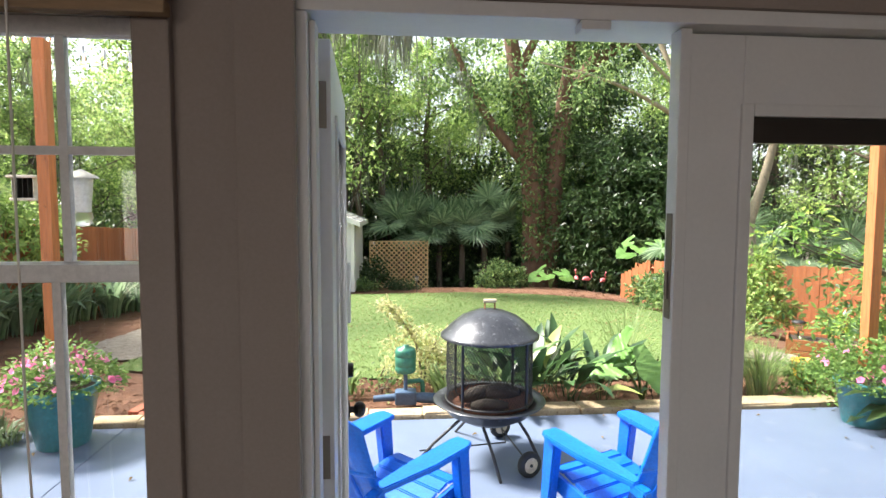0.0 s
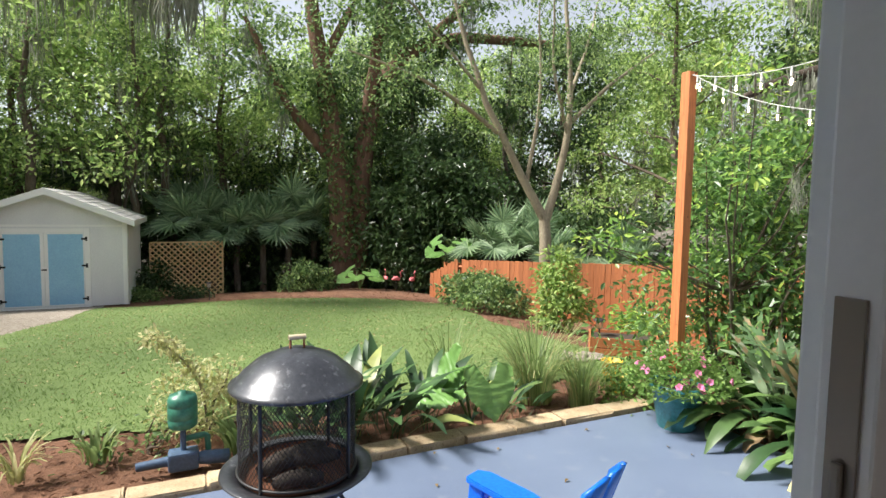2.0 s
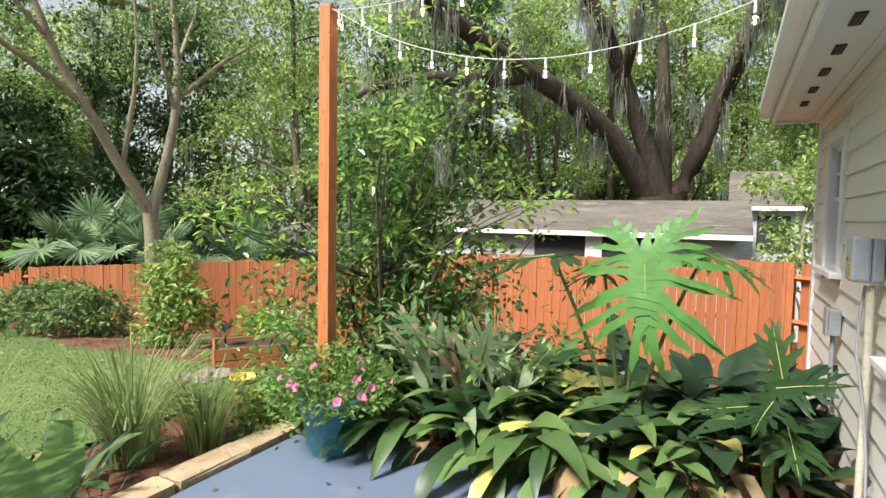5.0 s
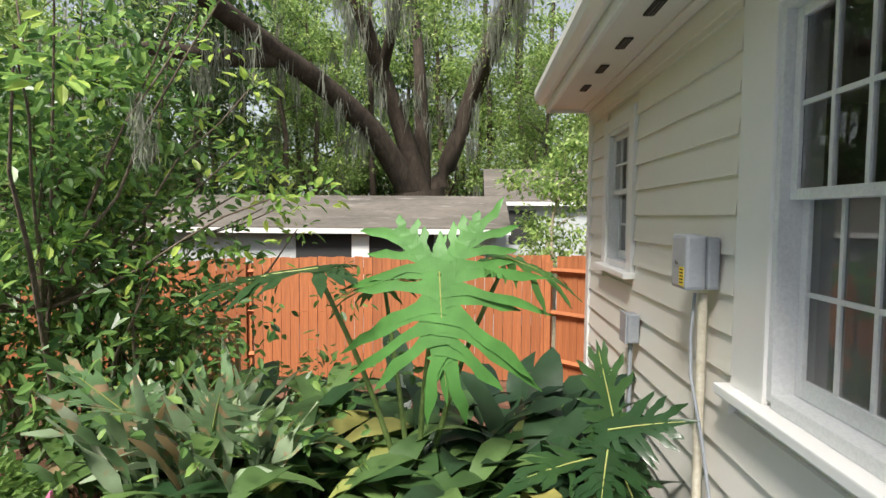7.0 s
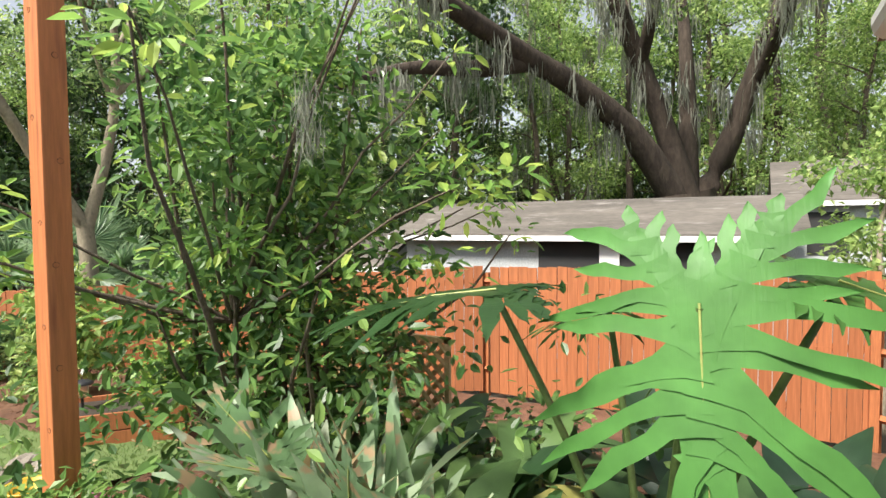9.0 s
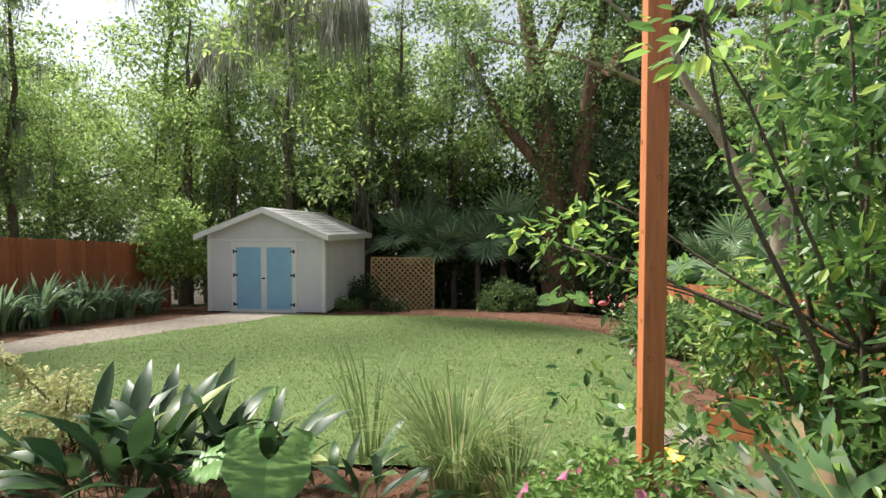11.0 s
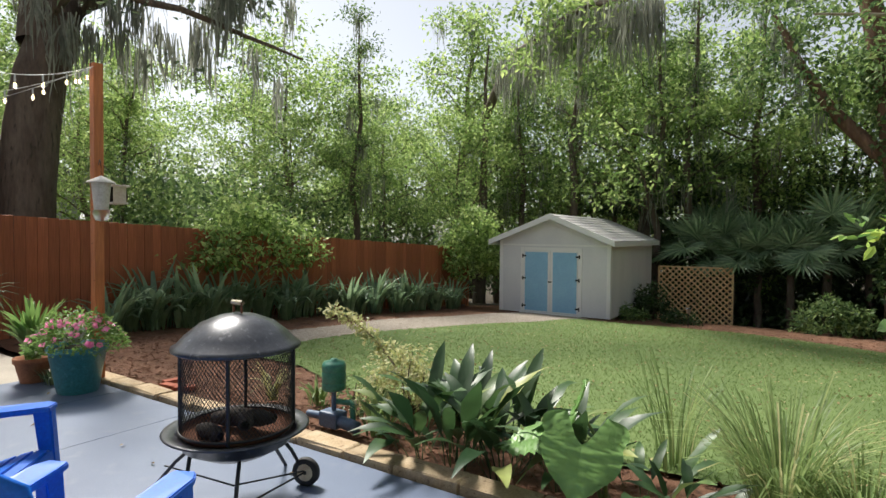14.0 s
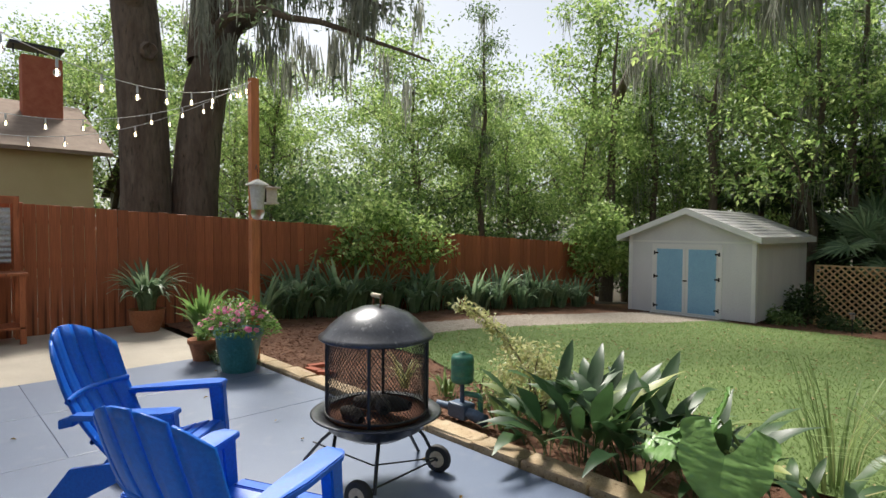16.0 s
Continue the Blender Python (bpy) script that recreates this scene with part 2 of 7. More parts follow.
M_BARKLIGHT = varied("pale_smooth_bark", (.24, .20, .14), (.36, .31, .22), scale=2, fine=30, rough=.85, bump=.2, stretch=(1, 1, .5), c3=(.14, .12, .08))
M_BARKRED = varied("reddish_bark", (.14, .075, .048), (.22, .13, .085), scale=3, fine=14, rough=.95, bump=1.0, stretch=(1, 1, .2), c3=(.09, .06, .04), dist=.05)
M_MOSS = leafy("spanish_moss", (.18, .19, .155), (.34, .35, .29), rough=.9, through_light=.4, spec=.1)
M_LEAF_MID = leafy("mid_green_leaf", (.05, .105, .035), (.20, .30, .10), tip=(.30, .40, .14), share=.2, through_light=.33)
M_LEAF_LIGHT = leafy("light_green_leaf", (.10, .18, .045), (.32, .44, .13), tip=(.46, .55, .2), share=.24, through_light=.46)
M_LEAF_DARK = leafy("dark_green_leaf", (.025, .055, .018), (.07, .125, .04), tip=(.13, .19, .08), share=.15, rough=.3, spec=.6)
M_LEAF_FAR = leafy("shaded_wood_leaf", (.03, .07, .025), (.12, .20, .07), share=.15, through_light=.25)
M_LEAF_GREY = leafy("grey_green_leaf", (.07, .11, .05), (.16, .21, .11), share=.1)


# ---- ground ----
def ground_z(x, y):
    """The yard falls away to the north and the east of the patio."""
    x, y = np.asarray(x, float), np.asarray(y, float)
    n = np.maximum(0, y - 4.0)
    e = np.clip(x - 4.7, 0, 8)
    z = -.05 - .028 * n - .0026 * np.minimum(n, 24) ** 2 - .15 * e * np.clip((x - 3) / 5, 0, 1) * np.clip(1 - (y - 6) / 22, .35, 1)
    w = np.clip((-2.5 - x) / 3, 0, 1) * np.clip(1 - (y - 4) / 8, 0, 1)
    return z + w * .05 + (y < 3.4) * (x > 4.4) * .02


def patch(name, x0, x1, y0, y1, nx, ny, material, inside=None, lift=0.0, label="", category="ground", rough=0.0):
    xs, ys = np.linspace(x0, x1, nx), np.linspace(y0, y1, ny)
    X, Y = np.meshgrid(xs, ys)
    Z = ground_z(X, Y) + lift + rough * RNG.normal(size=X.shape)
    V = np.stack([X, Y, Z], -1).reshape(-1, 3)
    i = (np.arange(ny - 1)[:, None] * nx + np.arange(nx - 1)[None, :]).ravel()
    F = np.stack([i, i + 1, i + nx + 1, i + nx], -1)
    if inside is not None:
        c = V[F].mean(1)
        F = F[inside(c[:, 0], c[:, 1])]
    ob = part_mesh(name, mesh_np(name, V, F, True), material, None)
    return tagged(ob, label, category, kind="structure")


def lawn_inside(x, y):
    """The mown lawn: bounded by the planting beds and the gravel path."""
    front = np.interp(x, [-4, -1.4, .5, 3, 4.5, 7], [5.6, 5.25, 4.75, 4.6, 4.7, 4.7]) + .07 * np.sin(x * 2.3)
    back = np.interp(x, [-3, -.6, 2.1, 3.9, 5.3, 6.5], [14.9, 14.9, 15.3, 14.4, 12.8, 11.8]) + .08 * np.sin(x * 2.9)
    east = np.interp(y, [4.6, 5.5, 6.3, 7.2, 8.7, 11, 13], [6.3, 5.9, 5.7, 5.55, 5.6, 6.0, 6.6]) + .06 * np.sin(y * 2.7)
    west = np.interp(y, [5.2, 6.5, 7.9, 9.9, 12.6, 15], [-3.1, -3.1, -3.05, -2.67, -1.95, -1.6]) + .05 * np.sin(y * 2.1)
    return (y > front) & (y < back) & (x < east) & (x > west)


def path_inside(x, y):
    """The gravel path along the west side, curving to the shed door."""
    a = np.interp(y, [5.2, 6.5, 7.9, 9.9, 12.6, 15], [-3.1, -3.1, -3.05, -2.67, -1.95, -1.6]) + .05 * np.sin(y * 2.1)
    b = np.interp(y, [6, 7.3, 9.9, 14.6, 15.7], [-4.1, -4.1, -4.15, -3.6, -3.7]) + .07 * np.sin(y * 1.7)
    return (x < a + .03) & (x > b) & (y > 6.0 + .4 * np.sin(x * 2)) & (y < 15.7)


xs = np.concatenate([np.linspace(-400, -40, 10), np.linspace(-36, 40, 153), np.linspace(44, 400, 10)])
ys = np.concatenate([np.linspace(-400, -22, 8), np.linspace(-20, 50, 141), np.linspace(54, 400, 10)])
X, Y = np.meshgrid(xs, ys)
Z = ground_z(X, Y) + .02 * RNG.normal(size=X.shape) * ((np.abs(X) < 40) & (Y > 4.4)) - .16 * ((X > -4.2) & (X < 4.2) & (Y < 3.3) & (Y > -8)) - .1
i = (np.arange(len(ys) - 1)[:, None] * len(xs) + np.arange(len(xs) - 1)[None, :]).ravel()
ground = part_mesh("ground", mesh_np("ground", np.stack([X, Y, Z], -1).reshape(-1, 3), np.stack([i, i + 1, i + len(xs) + 1, i + len(xs)], -1), True), M_DIRT, None)
tagged(ground, "dark leaf-littered soil under trees and shrubs", "ground", kind="structure")
patch("mulch_bed", -6.2, 10.6, 3.57, 19.5, 150, 130, M_MULCH, lambda x, y: (x < 10.8 - .25 * np.clip(y - 4.5, 0, 9)), lift=-.04, rough=.008, label="reddish pine mulch around the planting beds")
patch("mulch_strip", 4.4, 10.7, -1.0, 3.57, 60, 50, M_MULCH, None, lift=-.03, rough=.012, label="reddish pine mulch beside the house wall")
patch("lawn", -5, 9, 3.8, 18, 240, 240, M_GRASS, lawn_inside, lift=-.012, rough=.006, label="mown green lawn with scattered fallen leaves", category="lawn")
patch("gravel_path", -6, -1, 6, 16, 160, 260, M_GRAVEL, path_inside, lift=-.02, rough=.006, label="pale pea gravel path to the shed", category="path")

# patio slab, painted blue, cut into bays by shallow joints
patio = thing("patio", "concrete patio slab painted slate blue", "patio", kind="structure")
PX, PY = [-3.2, -2.0, -.85], [.012, 1.31, 3.39]
bays = [(PX[a], PY[b_], PX[a + 1], PY[b_ + 1]) for a in range(2) for b_ in range(2)] + [(-.85, .012, 4.42, 3.39)]
for xa, ya, xb, yb in bays:
    part("slab", box_bm(xa + .004, ya + .004, -.14, xb - .004, yb - .004, 0, bevel=.005), M_PATIO, patio)
part("slab_bed", box_bm(-3.18, .02, -.16, 4.4, 3.37, -.006), M_PATIO, patio)

terrace = thing("concrete_terrace", "bare tan concrete slab beside the blue patio", "terrace", kind="structure")
for a, b_ in ((-6.15, -4.7), (-4.7, -3.21)):
    part("slab", box_bm(a + .004, -1.5, -.14, b_ - .004, 3.36, -.006, bevel=.006), M_CONC, terrace)

edging = thing("patio_edging", "row of worn tan sandstone blocks edging the patio", "edging", kind="structure")
ex = -2.75
while ex < 4.2:
    ln = .38 + .16 * RNG.random()
    y0 = 3.40 + .02 * RNG.random()
    bm = box_bm(0, 0, -.12, ln - .012, .17 + .03 * RNG.random(), .035 + .012 * RNG.random(), bevel=.016)
    for v in bm.verts:
        v.co += Vector(RNG.normal(size=3) * .004)
    e = part("block", bm, M_EDGE, edging)
    e.matrix_basis = pose(ex, y0, 0, 0, 0, RNG.normal() * 1.0)
    ex += ln

# ---- house ----
WT = .14
FLOOR, CEIL = .13, 2.52
DX0, DX1, DTOP = -.03, 1.55, 2.168
LW = (-1.2, -.255, .62, 2.17)     # window beside the door: x0, x1, z0, z1
BW = (3.37, 4.11, .99, 2.28)     # big window east of the door
SW = (5.83, 6.40, 1.27, 2.2)     # small window near the corner
HX0, HX1 = -4.3, 7.08


def wall_boxes(x0, x1, z0, z1, holes):
    """Splits a wall into boxes that leave the openings free."""
    out, x = [], x0
    for a, b, c, d in sorted(holes):
        out.append((x, a, z0, z1))
        out.append((a, b, d, z1))
        if c > z0:
            out.append((a, b, z0, c))
        x = b
    out.append((x, x1, z0, z1))
    return out


HOLES = [LW, (DX0, DX1, -.3, DTOP), BW, SW]
wall_n = thing("wall_north", "house wall, cream lap siding outside, taupe paint inside", "wall", kind="structure")
bm_in, bm_core = bmesh.new(), bmesh.new()
for a, b, c, d in wall_boxes(HX0, HX1, -.3, 2.6, HOLES):
    box(bm_core, a, -WT + .02, c, b, -.028, d)
    box(bm_in, a, -WT, c, b, -WT + .019, d)
part("sheathing", bm_core, M_SIDING, wall_n)
part("plaster", bm_in, M_INT, wall_n, "taupe painted plaster")
LAP, z = .1525, -.227
while z < 2.5:
    for a, b in ((HX0, LW[0] - .1), (LW[1] + .1, DX0 - .1), (DX1 + .1, BW[0] - .27), (BW[1] + .27, SW[0] - .12), (SW[1] + .12, HX1 - .09)):
        rows_ = [(z, min(z + LAP, 2.5))]
        for z0, z1 in rows_:
            bm = bmesh.new()
            vs = [bm.verts.new(p) for p in ((a, -.027, z0), (b, -.027, z0), (b, .012, z0), (a, .012, z0), (a, -.027, z1 + .01), (b, -.027, z1 + .01), (b, -.008, z1 + .01), (a, -.008, z1 + .01))]
            for f in ((0, 3, 2, 1), (4, 5, 6, 7), (0, 1, 5, 4), (1, 2, 6, 5), (2, 3, 7, 6), (3, 0, 4, 7)):
                bm.faces.new([vs[q] for q in f])
            part("siding_board", bm, M_SIDING, wall_n)
    for a, b, zz0, zz1 in ((LW[0] - .1, LW[1] + .1, LW[2] - .1, LW[3] + .1), (BW[0] - .27, BW[1] + .27, BW[2] - .1, BW[3] + .1), (SW[0] - .12, SW[1] + .12, SW[2] - .1, SW[3] + .1)):
        if z + LAP < zz0 or z > zz1:
            bm = bmesh.new()
            vs = [bm.verts.new(p) for p in ((a, -.027, z), (b, -.027, z), (b, .012, z), (a, .012, z), (a, -.027, z + LAP + .01), (b, -.027, z + LAP + .01), (b, -.008, z + LAP + .01), (a, -.008, z + LAP + .01))]
            for f in ((0, 3, 2, 1), (4, 5, 6, 7), (0, 1, 5, 4), (1, 2, 6, 5), (2, 3, 7, 6), (3, 0, 4, 7)):
                bm.faces.new([vs[q] for q in f])
            part("siding_board", bm, M_SIDING, wall_n)
    z += LAP
part("corner_board", box_bm(HX1 - .088, -.027, -.3, HX1 + .02, .022, 2.5, bevel=.004), M_TRIMW, wall_n)
part("frieze_board", box_bm(DX1 + .1, -.027, 2.40, HX1 + .02, .018, 2.53, bevel=.004), M_SIDING, wall_n)

for nm, args in (("wall_east", (HX1 - WT, -6, -.3, HX1, -WT, 2.6)), ("wall_west", (HX0, -6, -.3, HX0 + WT, -WT, 2.6)), ("wall_partition", (2.6, -6, FLOOR, 2.7, -WT, 2.52))):
    tagged(part(nm, box_bm(*args), M_INT, None), "plain taupe painted wall", "wall", kind="structure")
# unseen wall: window opening assumed, area lamp added to stand in for daylight
wall_s = thing("wall_south", "unseen taupe inner wall with an assumed window opening", "wall", kind="structure")
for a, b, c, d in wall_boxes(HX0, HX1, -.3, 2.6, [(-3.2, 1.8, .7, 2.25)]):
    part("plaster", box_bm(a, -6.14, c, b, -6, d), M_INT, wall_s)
room_light = new("daylight_fill", bpy.data.lights.new("daylight_fill", 'AREA'))
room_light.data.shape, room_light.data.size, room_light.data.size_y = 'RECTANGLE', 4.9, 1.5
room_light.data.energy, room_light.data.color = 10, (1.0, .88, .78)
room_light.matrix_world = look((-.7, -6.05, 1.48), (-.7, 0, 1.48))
M_FLOOR = varied("oak_floor", (.20, .12, .07), (.28, .17, .10), scale=3, fine=40, rough=.4, bump=.05, stretch=(.2, 1, 1))
tagged(part("floor", box_bm(HX0 + WT, -6, -.1, HX1 - WT, -WT, FLOOR), M_FLOOR, None), "brown wooden floor indoors", "floor", kind="structure")
tagged(part("ceiling", box_bm(HX0, -6.1, CEIL, HX1, -.03, CEIL + .1), M_INTTRIM, None), "white painted ceiling indoors", "ceiling", kind="structure")

roof = thing("house_roof", "boxed eave with white gutter and vented soffit", "roof", kind="structure")
bm = bmesh.new()
vs = [bm.verts.new(p) for p in ((HX0 - .3, .42, 2.66), (HX1 + .3, .42, 2.66), (HX1 + .3, -6.6, 4.2), (HX0 - .3, -6.6, 4.2), (HX0 - .3, .42, 2.60), (HX1 + .3, .42, 2.60), (HX1 + .3, -6.6, 2.60), (HX0 - .3, -6.6, 2.60))]
for f in ((0, 1, 2, 3), (7, 6, 5, 4), (0, 4, 5, 1), (1, 5, 6, 2), (2, 6, 7, 3), (3, 7, 4, 0)):
    bm.faces.new([vs[q] for q in f])
part("shingles", bm, M_BROOF, roof)
part("soffit", box_bm(HX0 - .3, .0, 2.505, HX1 + .02, .36, 2.54), M_SOFFIT, roof, "cream soffit panel")
part("soffit_batten", box_bm(DX1, .025, 2.487, HX1, .085, 2.504, bevel=.006), M_SOFFIT, roof)
part("fascia", box_bm(HX0 - .3, .36, 2.48, HX1 + .02, .385, 2.66, bevel=.004), M_TRIMW, roof)
part("end_fascia", box_bm(HX1 + .022, -6.2, 2.48, HX1 + .05, .385, 2.68, bevel=.004), M_TRIMW, roof)
gut = bmesh.new()
prof = [(.388, 2.665), (.388, 2.55), (.43, 2.545), (.47, 2.575), (.485, 2.62), (.485, 2.668), (.477, 2.668), (.477, 2.625), (.463, 2.582), (.43, 2.555), (.396, 2.56), (.396, 2.665)]
ring0 = [gut.verts.new((HX0 - .3, p, q)) for p, q in prof]
ring1 = [gut.verts.new((HX1 + .05, p, q)) for p, q in prof]
for q in range(len(prof)):
    r2 = (q + 1) % len(prof)
    gut.faces.new((ring0[q], ring0[r2], ring1[r2], ring1[q]))
gut.faces.new(list(reversed(ring1)))
gut.faces.new(ring0)
part("gutter", gut, M_TRIMW, roof, "white metal gutter")
M_DARKSLAT = mat("dark_slat", (.10, .10, .10), .7)
M_VENT = mat("dark_vent", (.03, .03, .03), .8)
for vx in (3.7, 4.25, 4.75, 5.25, 5.76, 6.27):
    v = part("soffit_vent", box_bm(vx - .09, .19, 2.497, vx + .09, .24, 2.504), M_VENT, roof, "dark soffit vent")
    for q in range(2):
        part("slat", box_bm(vx - .088, .204 + q * .016, 2.493, vx + .088, .208 + q * .016, 2.498), M_DARKSLAT, v)

# ---- fences ----
def fence_run(name, label, p0, p1, zb0, zb1, zt0, zt1, material, board=.14, gap=.007, face=1, dip=None):
    """A board fence from p0 to p1 with its boards, rails and posts; dip lowers the top towards the end."""
    f = thing(name, label, "fence", kind="structure")
    p0, p1 = Vector((*p0, 0)), Vector((*p1, 0))
    L = (p1 - p0).length
    d = (p1 - p0).normalized()
    ang = math.degrees(math.atan2(d.y, d.x))
    n = int(L / (board + gap))
    shapes = []
    for q in range(5):
        bm = box_bm(0, -.011, 0, board, .011, 1.0)
        for v in bm.verts:
            if v.co.z > .9:
                v.co.z -= .006 * RNG.random()
        me = bpy.data.meshes.new("board")
        bm.to_mesh(me)
        bm.free()
        me.materials.append(material)
        shapes.append(me)
    for q in range(n):
        s = q / n
        zb, zt = zb0 + (zb1 - zb0) * s, zt0 + (zt1 - zt0) * s
        if dip and s > dip[0]:
            zt -= dip[1] * (s - dip[0]) / (1 - dip[0])
        o = new("board", shapes[q % 5])
        o.parent = f
        pt = p0 + d * (q * (board + gap))
        o.matrix_basis = pose(pt.x, pt.y, zb, RNG.normal() * .25, 0, ang) @ Matrix.Diagonal((1, 1, zt - zb + RNG.normal() * .006, 1))
    nrm = Vector((-d.y, d.x, 0)) * face
    for h in (.18, .55, .88):
        a, b = p0 + nrm * .04, p1 + nrm * .04
        za, zb_ = zb0 + (zt0 - zb0) * h, zb1 + (zt1 - zb1) * h - (dip[1] * h if dip else 0)
        tube("rail", [([(a.x, a.y, za), (b.x, b.y, zb_)], .045)], material, f, 4, smooth=False)
    k = max(2, int(L / 2.4))
    for q in range(k + 1):
        s = q / k
        pt = p0 + (p1 - p0) * s + nrm * .09
        zt = zt0 + (zt1 - zt0) * s - (dip[1] if dip and s > .95 else 0)
        part("post", box_bm(pt.x - .045, pt.y - .045, zb0 + (zb1 - zb0) * s - .2, pt.x + .045, pt.y + .045, zt - .1), material, f)
    return f


fence_run("fence_west", "tall board fence stained dark red-brown", (-6.2, -1.2), (-6.2, 7.4), .0, -.2, 2.02, 1.58, M_FENCE_W, face=1)
fence_run("fence_west", "tall board fence stained dark red-brown", (-6.2, 7.42), (-6.1, 16.8), -.2, -.8, 1.58, 1.10, M_FENCE_W, face=1)
fence_run("fence_east", "low board fence stained bright orange cedar", (10.95, -.2), (10.85, 4.6), -1.0, -1.0, 1.0, .91, M_FENCE_E, face=-1)
fence_run("fence_east", "short return of the orange fence towards the house corner", (9.55, -1.25), (10.93, -.22), -.9, -1.0, 1.05, 1.0, M_FENCE_E, face=1)
fence_run("fence_east", "low board fence stained bright orange cedar", (10.84, 4.62), (7.51, 14.03), -1.0, -1.45, .91, .34, M_FENCE_E, face=-1)
fence_run("fence_east", "end of the orange board fence stepping down", (7.5, 14.05), (7.12, 15.2), -1.45, -1.6, .34, .28, M_FENCE_E, face=-1, dip=(0, .5))

# ---- shed ----
shed = thing("garden_shed", "white painted garden shed with light blue double doors", "shed", pose(0, 0, -.75))
SX0, SX1, SY0, SY1 = -4.40, -1.02, 15.80, 20.5
EZ, RZ, RX = 2.16, 2.9, -2.67
bm = bmesh.new()
prof = [(SX0, 0), (SX1, 0), (SX1, EZ), (RX, RZ - .09), (SX0, EZ)]
r0 = [bm.verts.new((x, SY0, z)) for x, z in prof]
r1 = [bm.verts.new((x, SY1, z)) for x, z in prof]
bm.faces.new(list(reversed(r0)))
bm.faces.new(r1)
for q in range(5):
    bm.faces.new((r0[q], r0[(q + 1) % 5], r1[(q + 1) % 5], r1[q]))
bmesh.ops.recalc_face_normals(bm, faces=bm.faces)
part("wall", bm, M_SHED, shed)
for sx, ln in ((1, SX1 + .17), (-1, SX0 - .2)):
    dx, dz = ln - RX, (EZ - .02) - RZ
    a = math.atan2(dz, dx)
    bm = bmesh.new()
    e = [(RX, RZ), (ln, EZ - .02), (ln, EZ - .07), (RX, RZ - .055)]
    q0 = [bm.verts.new((x, SY0 - .33, z)) for x, z in e]
    q1 = [bm.verts.new((x, SY1 + .25, z)) for x, z in e]
    bm.faces.new(q0)
    bm.faces.new(list(reversed(q1)))
    for q in range(4):
        bm.faces.new((q0[q], q0[(q + 1) % 4], q1[(q + 1) % 4], q1[q]))
    bmesh.ops.recalc_face_normals(bm, faces=bm.faces)
    rf = part("roof", bm, M_SHINGLE, shed, "grey shingle roof slope")
    part("eave_fascia", box_bm(min(ln, ln + sx * .025), SY0 - .33, EZ - .17, max(ln, ln + sx * .025), SY1 + .25, EZ - .015), M_TRIMW, shed)
    bm = bmesh.new()
    e = [(RX, RZ + .012), (ln + sx * .03, EZ - .012), (ln + sx * .03, EZ - .16), (RX, RZ - .15)]
    q0 = [bm.verts.new((x, SY0 - .36, z)) for x, z in e]
    q1 = [bm.verts.new((x, SY0 - .332, z)) for x, z in e]
    bm.faces.new(q0)
    bm.faces.new(list(reversed(q1)))
    for q in range(4):
        bm.faces.new((q0[q], q0[(q + 1) % 4], q1[(q + 1) % 4], q1[q]))
    bmesh.ops.recalc_face_normals(bm, faces=bm.faces)
    part("rake_board", bm, M_TRIMW, shed)
    nrow = 9
    for q in range(nrow):
        t0, t1 = q / nrow, (q + 1) / nrow
        x0, z0 = RX + dx * t0, RZ + dz * t0
        x1, z1 = RX + dx * t1, RZ + dz * t1
        bm = bmesh.new()
        vs = [bm.verts.new(p) for p in ((x0, SY0 - .32, z0 + .006), (x1, SY0 - .32, z1 + .018), (x1, SY1 + .24, z1 + .018), (x0, SY1 + .24, z0 + .006), (x1, SY0 - .32, z1 + .002), (x1, SY1 + .24, z1 + .002))]
        bm.faces.new((vs[0], vs[1], vs[2], vs[3]))
        bm.faces.new((vs[1], vs[4], vs[5], vs[2]))
        part("shingle_course", bm, M_SHINGLE, rf)
for x, w in ((SX0 - .012, .11), (SX1 - .098, .11)):
    part("corner_board", box_bm(x, SY0 - .018, 0, x + w, SY0 - .002, EZ - .02), M_TRIMW, shed)
part("corner_board", box_bm(SX1 + .002, SY0 - .018, 0, SX1 + .018, SY0 + .1, EZ - .02), M_TRIMW, shed)
part("band_board", box_bm(SX0 + .1, SY0 - .016, 1.98, SX1 - .1, SY0 - .002, 2.03), M_TRIMW, shed)
fx0, fx1, fz1 = -3.70, -1.82, 1.94
for a in ((fx0, .04, fx0 + .12, fz1), (fx1 - .12, .04, fx1, fz1), (fx0 + .12, fz1 - .1, fx1 - .12, fz1)):
    part("door_casing", box_bm(a[0], SY0 - .03, a[1], a[2], SY0 - .002, a[3], bevel=.004), M_TRIMW, shed)
mid = (fx0 + fx1) / 2
M_HINGE = mat("black_iron", (.015, .015, .015), .5, .6)
for sx, (a, b) in ((1, (fx0 + .125, mid - .004)), (-1, (mid + .004, fx1 - .125))):
    d = part("door", box_bm(a, SY0 - .034, .05, b, SY0 - .012, fz1 - .104), M_TRIMW, shed, "white framed shed door")
    ia, ib = (a + .02, b - .075) if sx == 1 else (a + .075, b - .02)
    part("panel", box_bm(ia, SY0 - .040, .075, ib, SY0 - .0345, fz1 - .14), M_SHEDBLUE, d, "light blue door panel")
    hx = a if sx == 1 else b
    for hz in (.18, 1.0, 1.66):
        part("hinge", box_bm(hx - .055, SY0 - .047, hz, hx + .055, SY0 - .0405, hz + .045, bevel=.004), M_HINGE, d, "black strap hinge")
        part("hinge_plate", box_bm(hx - sx * .055 - .02, SY0 - .046, hz - .03, hx - sx * .055 + .02, SY0 - .0402, hz + .075), M_HINGE, d, "black hinge plate")
    if sx == 1:
        part("latch", box_bm(b - .06, SY0 - .055, .92, b + .05, SY0 - .042, .955, bevel=.004), M_HINGE, d, "black latch")
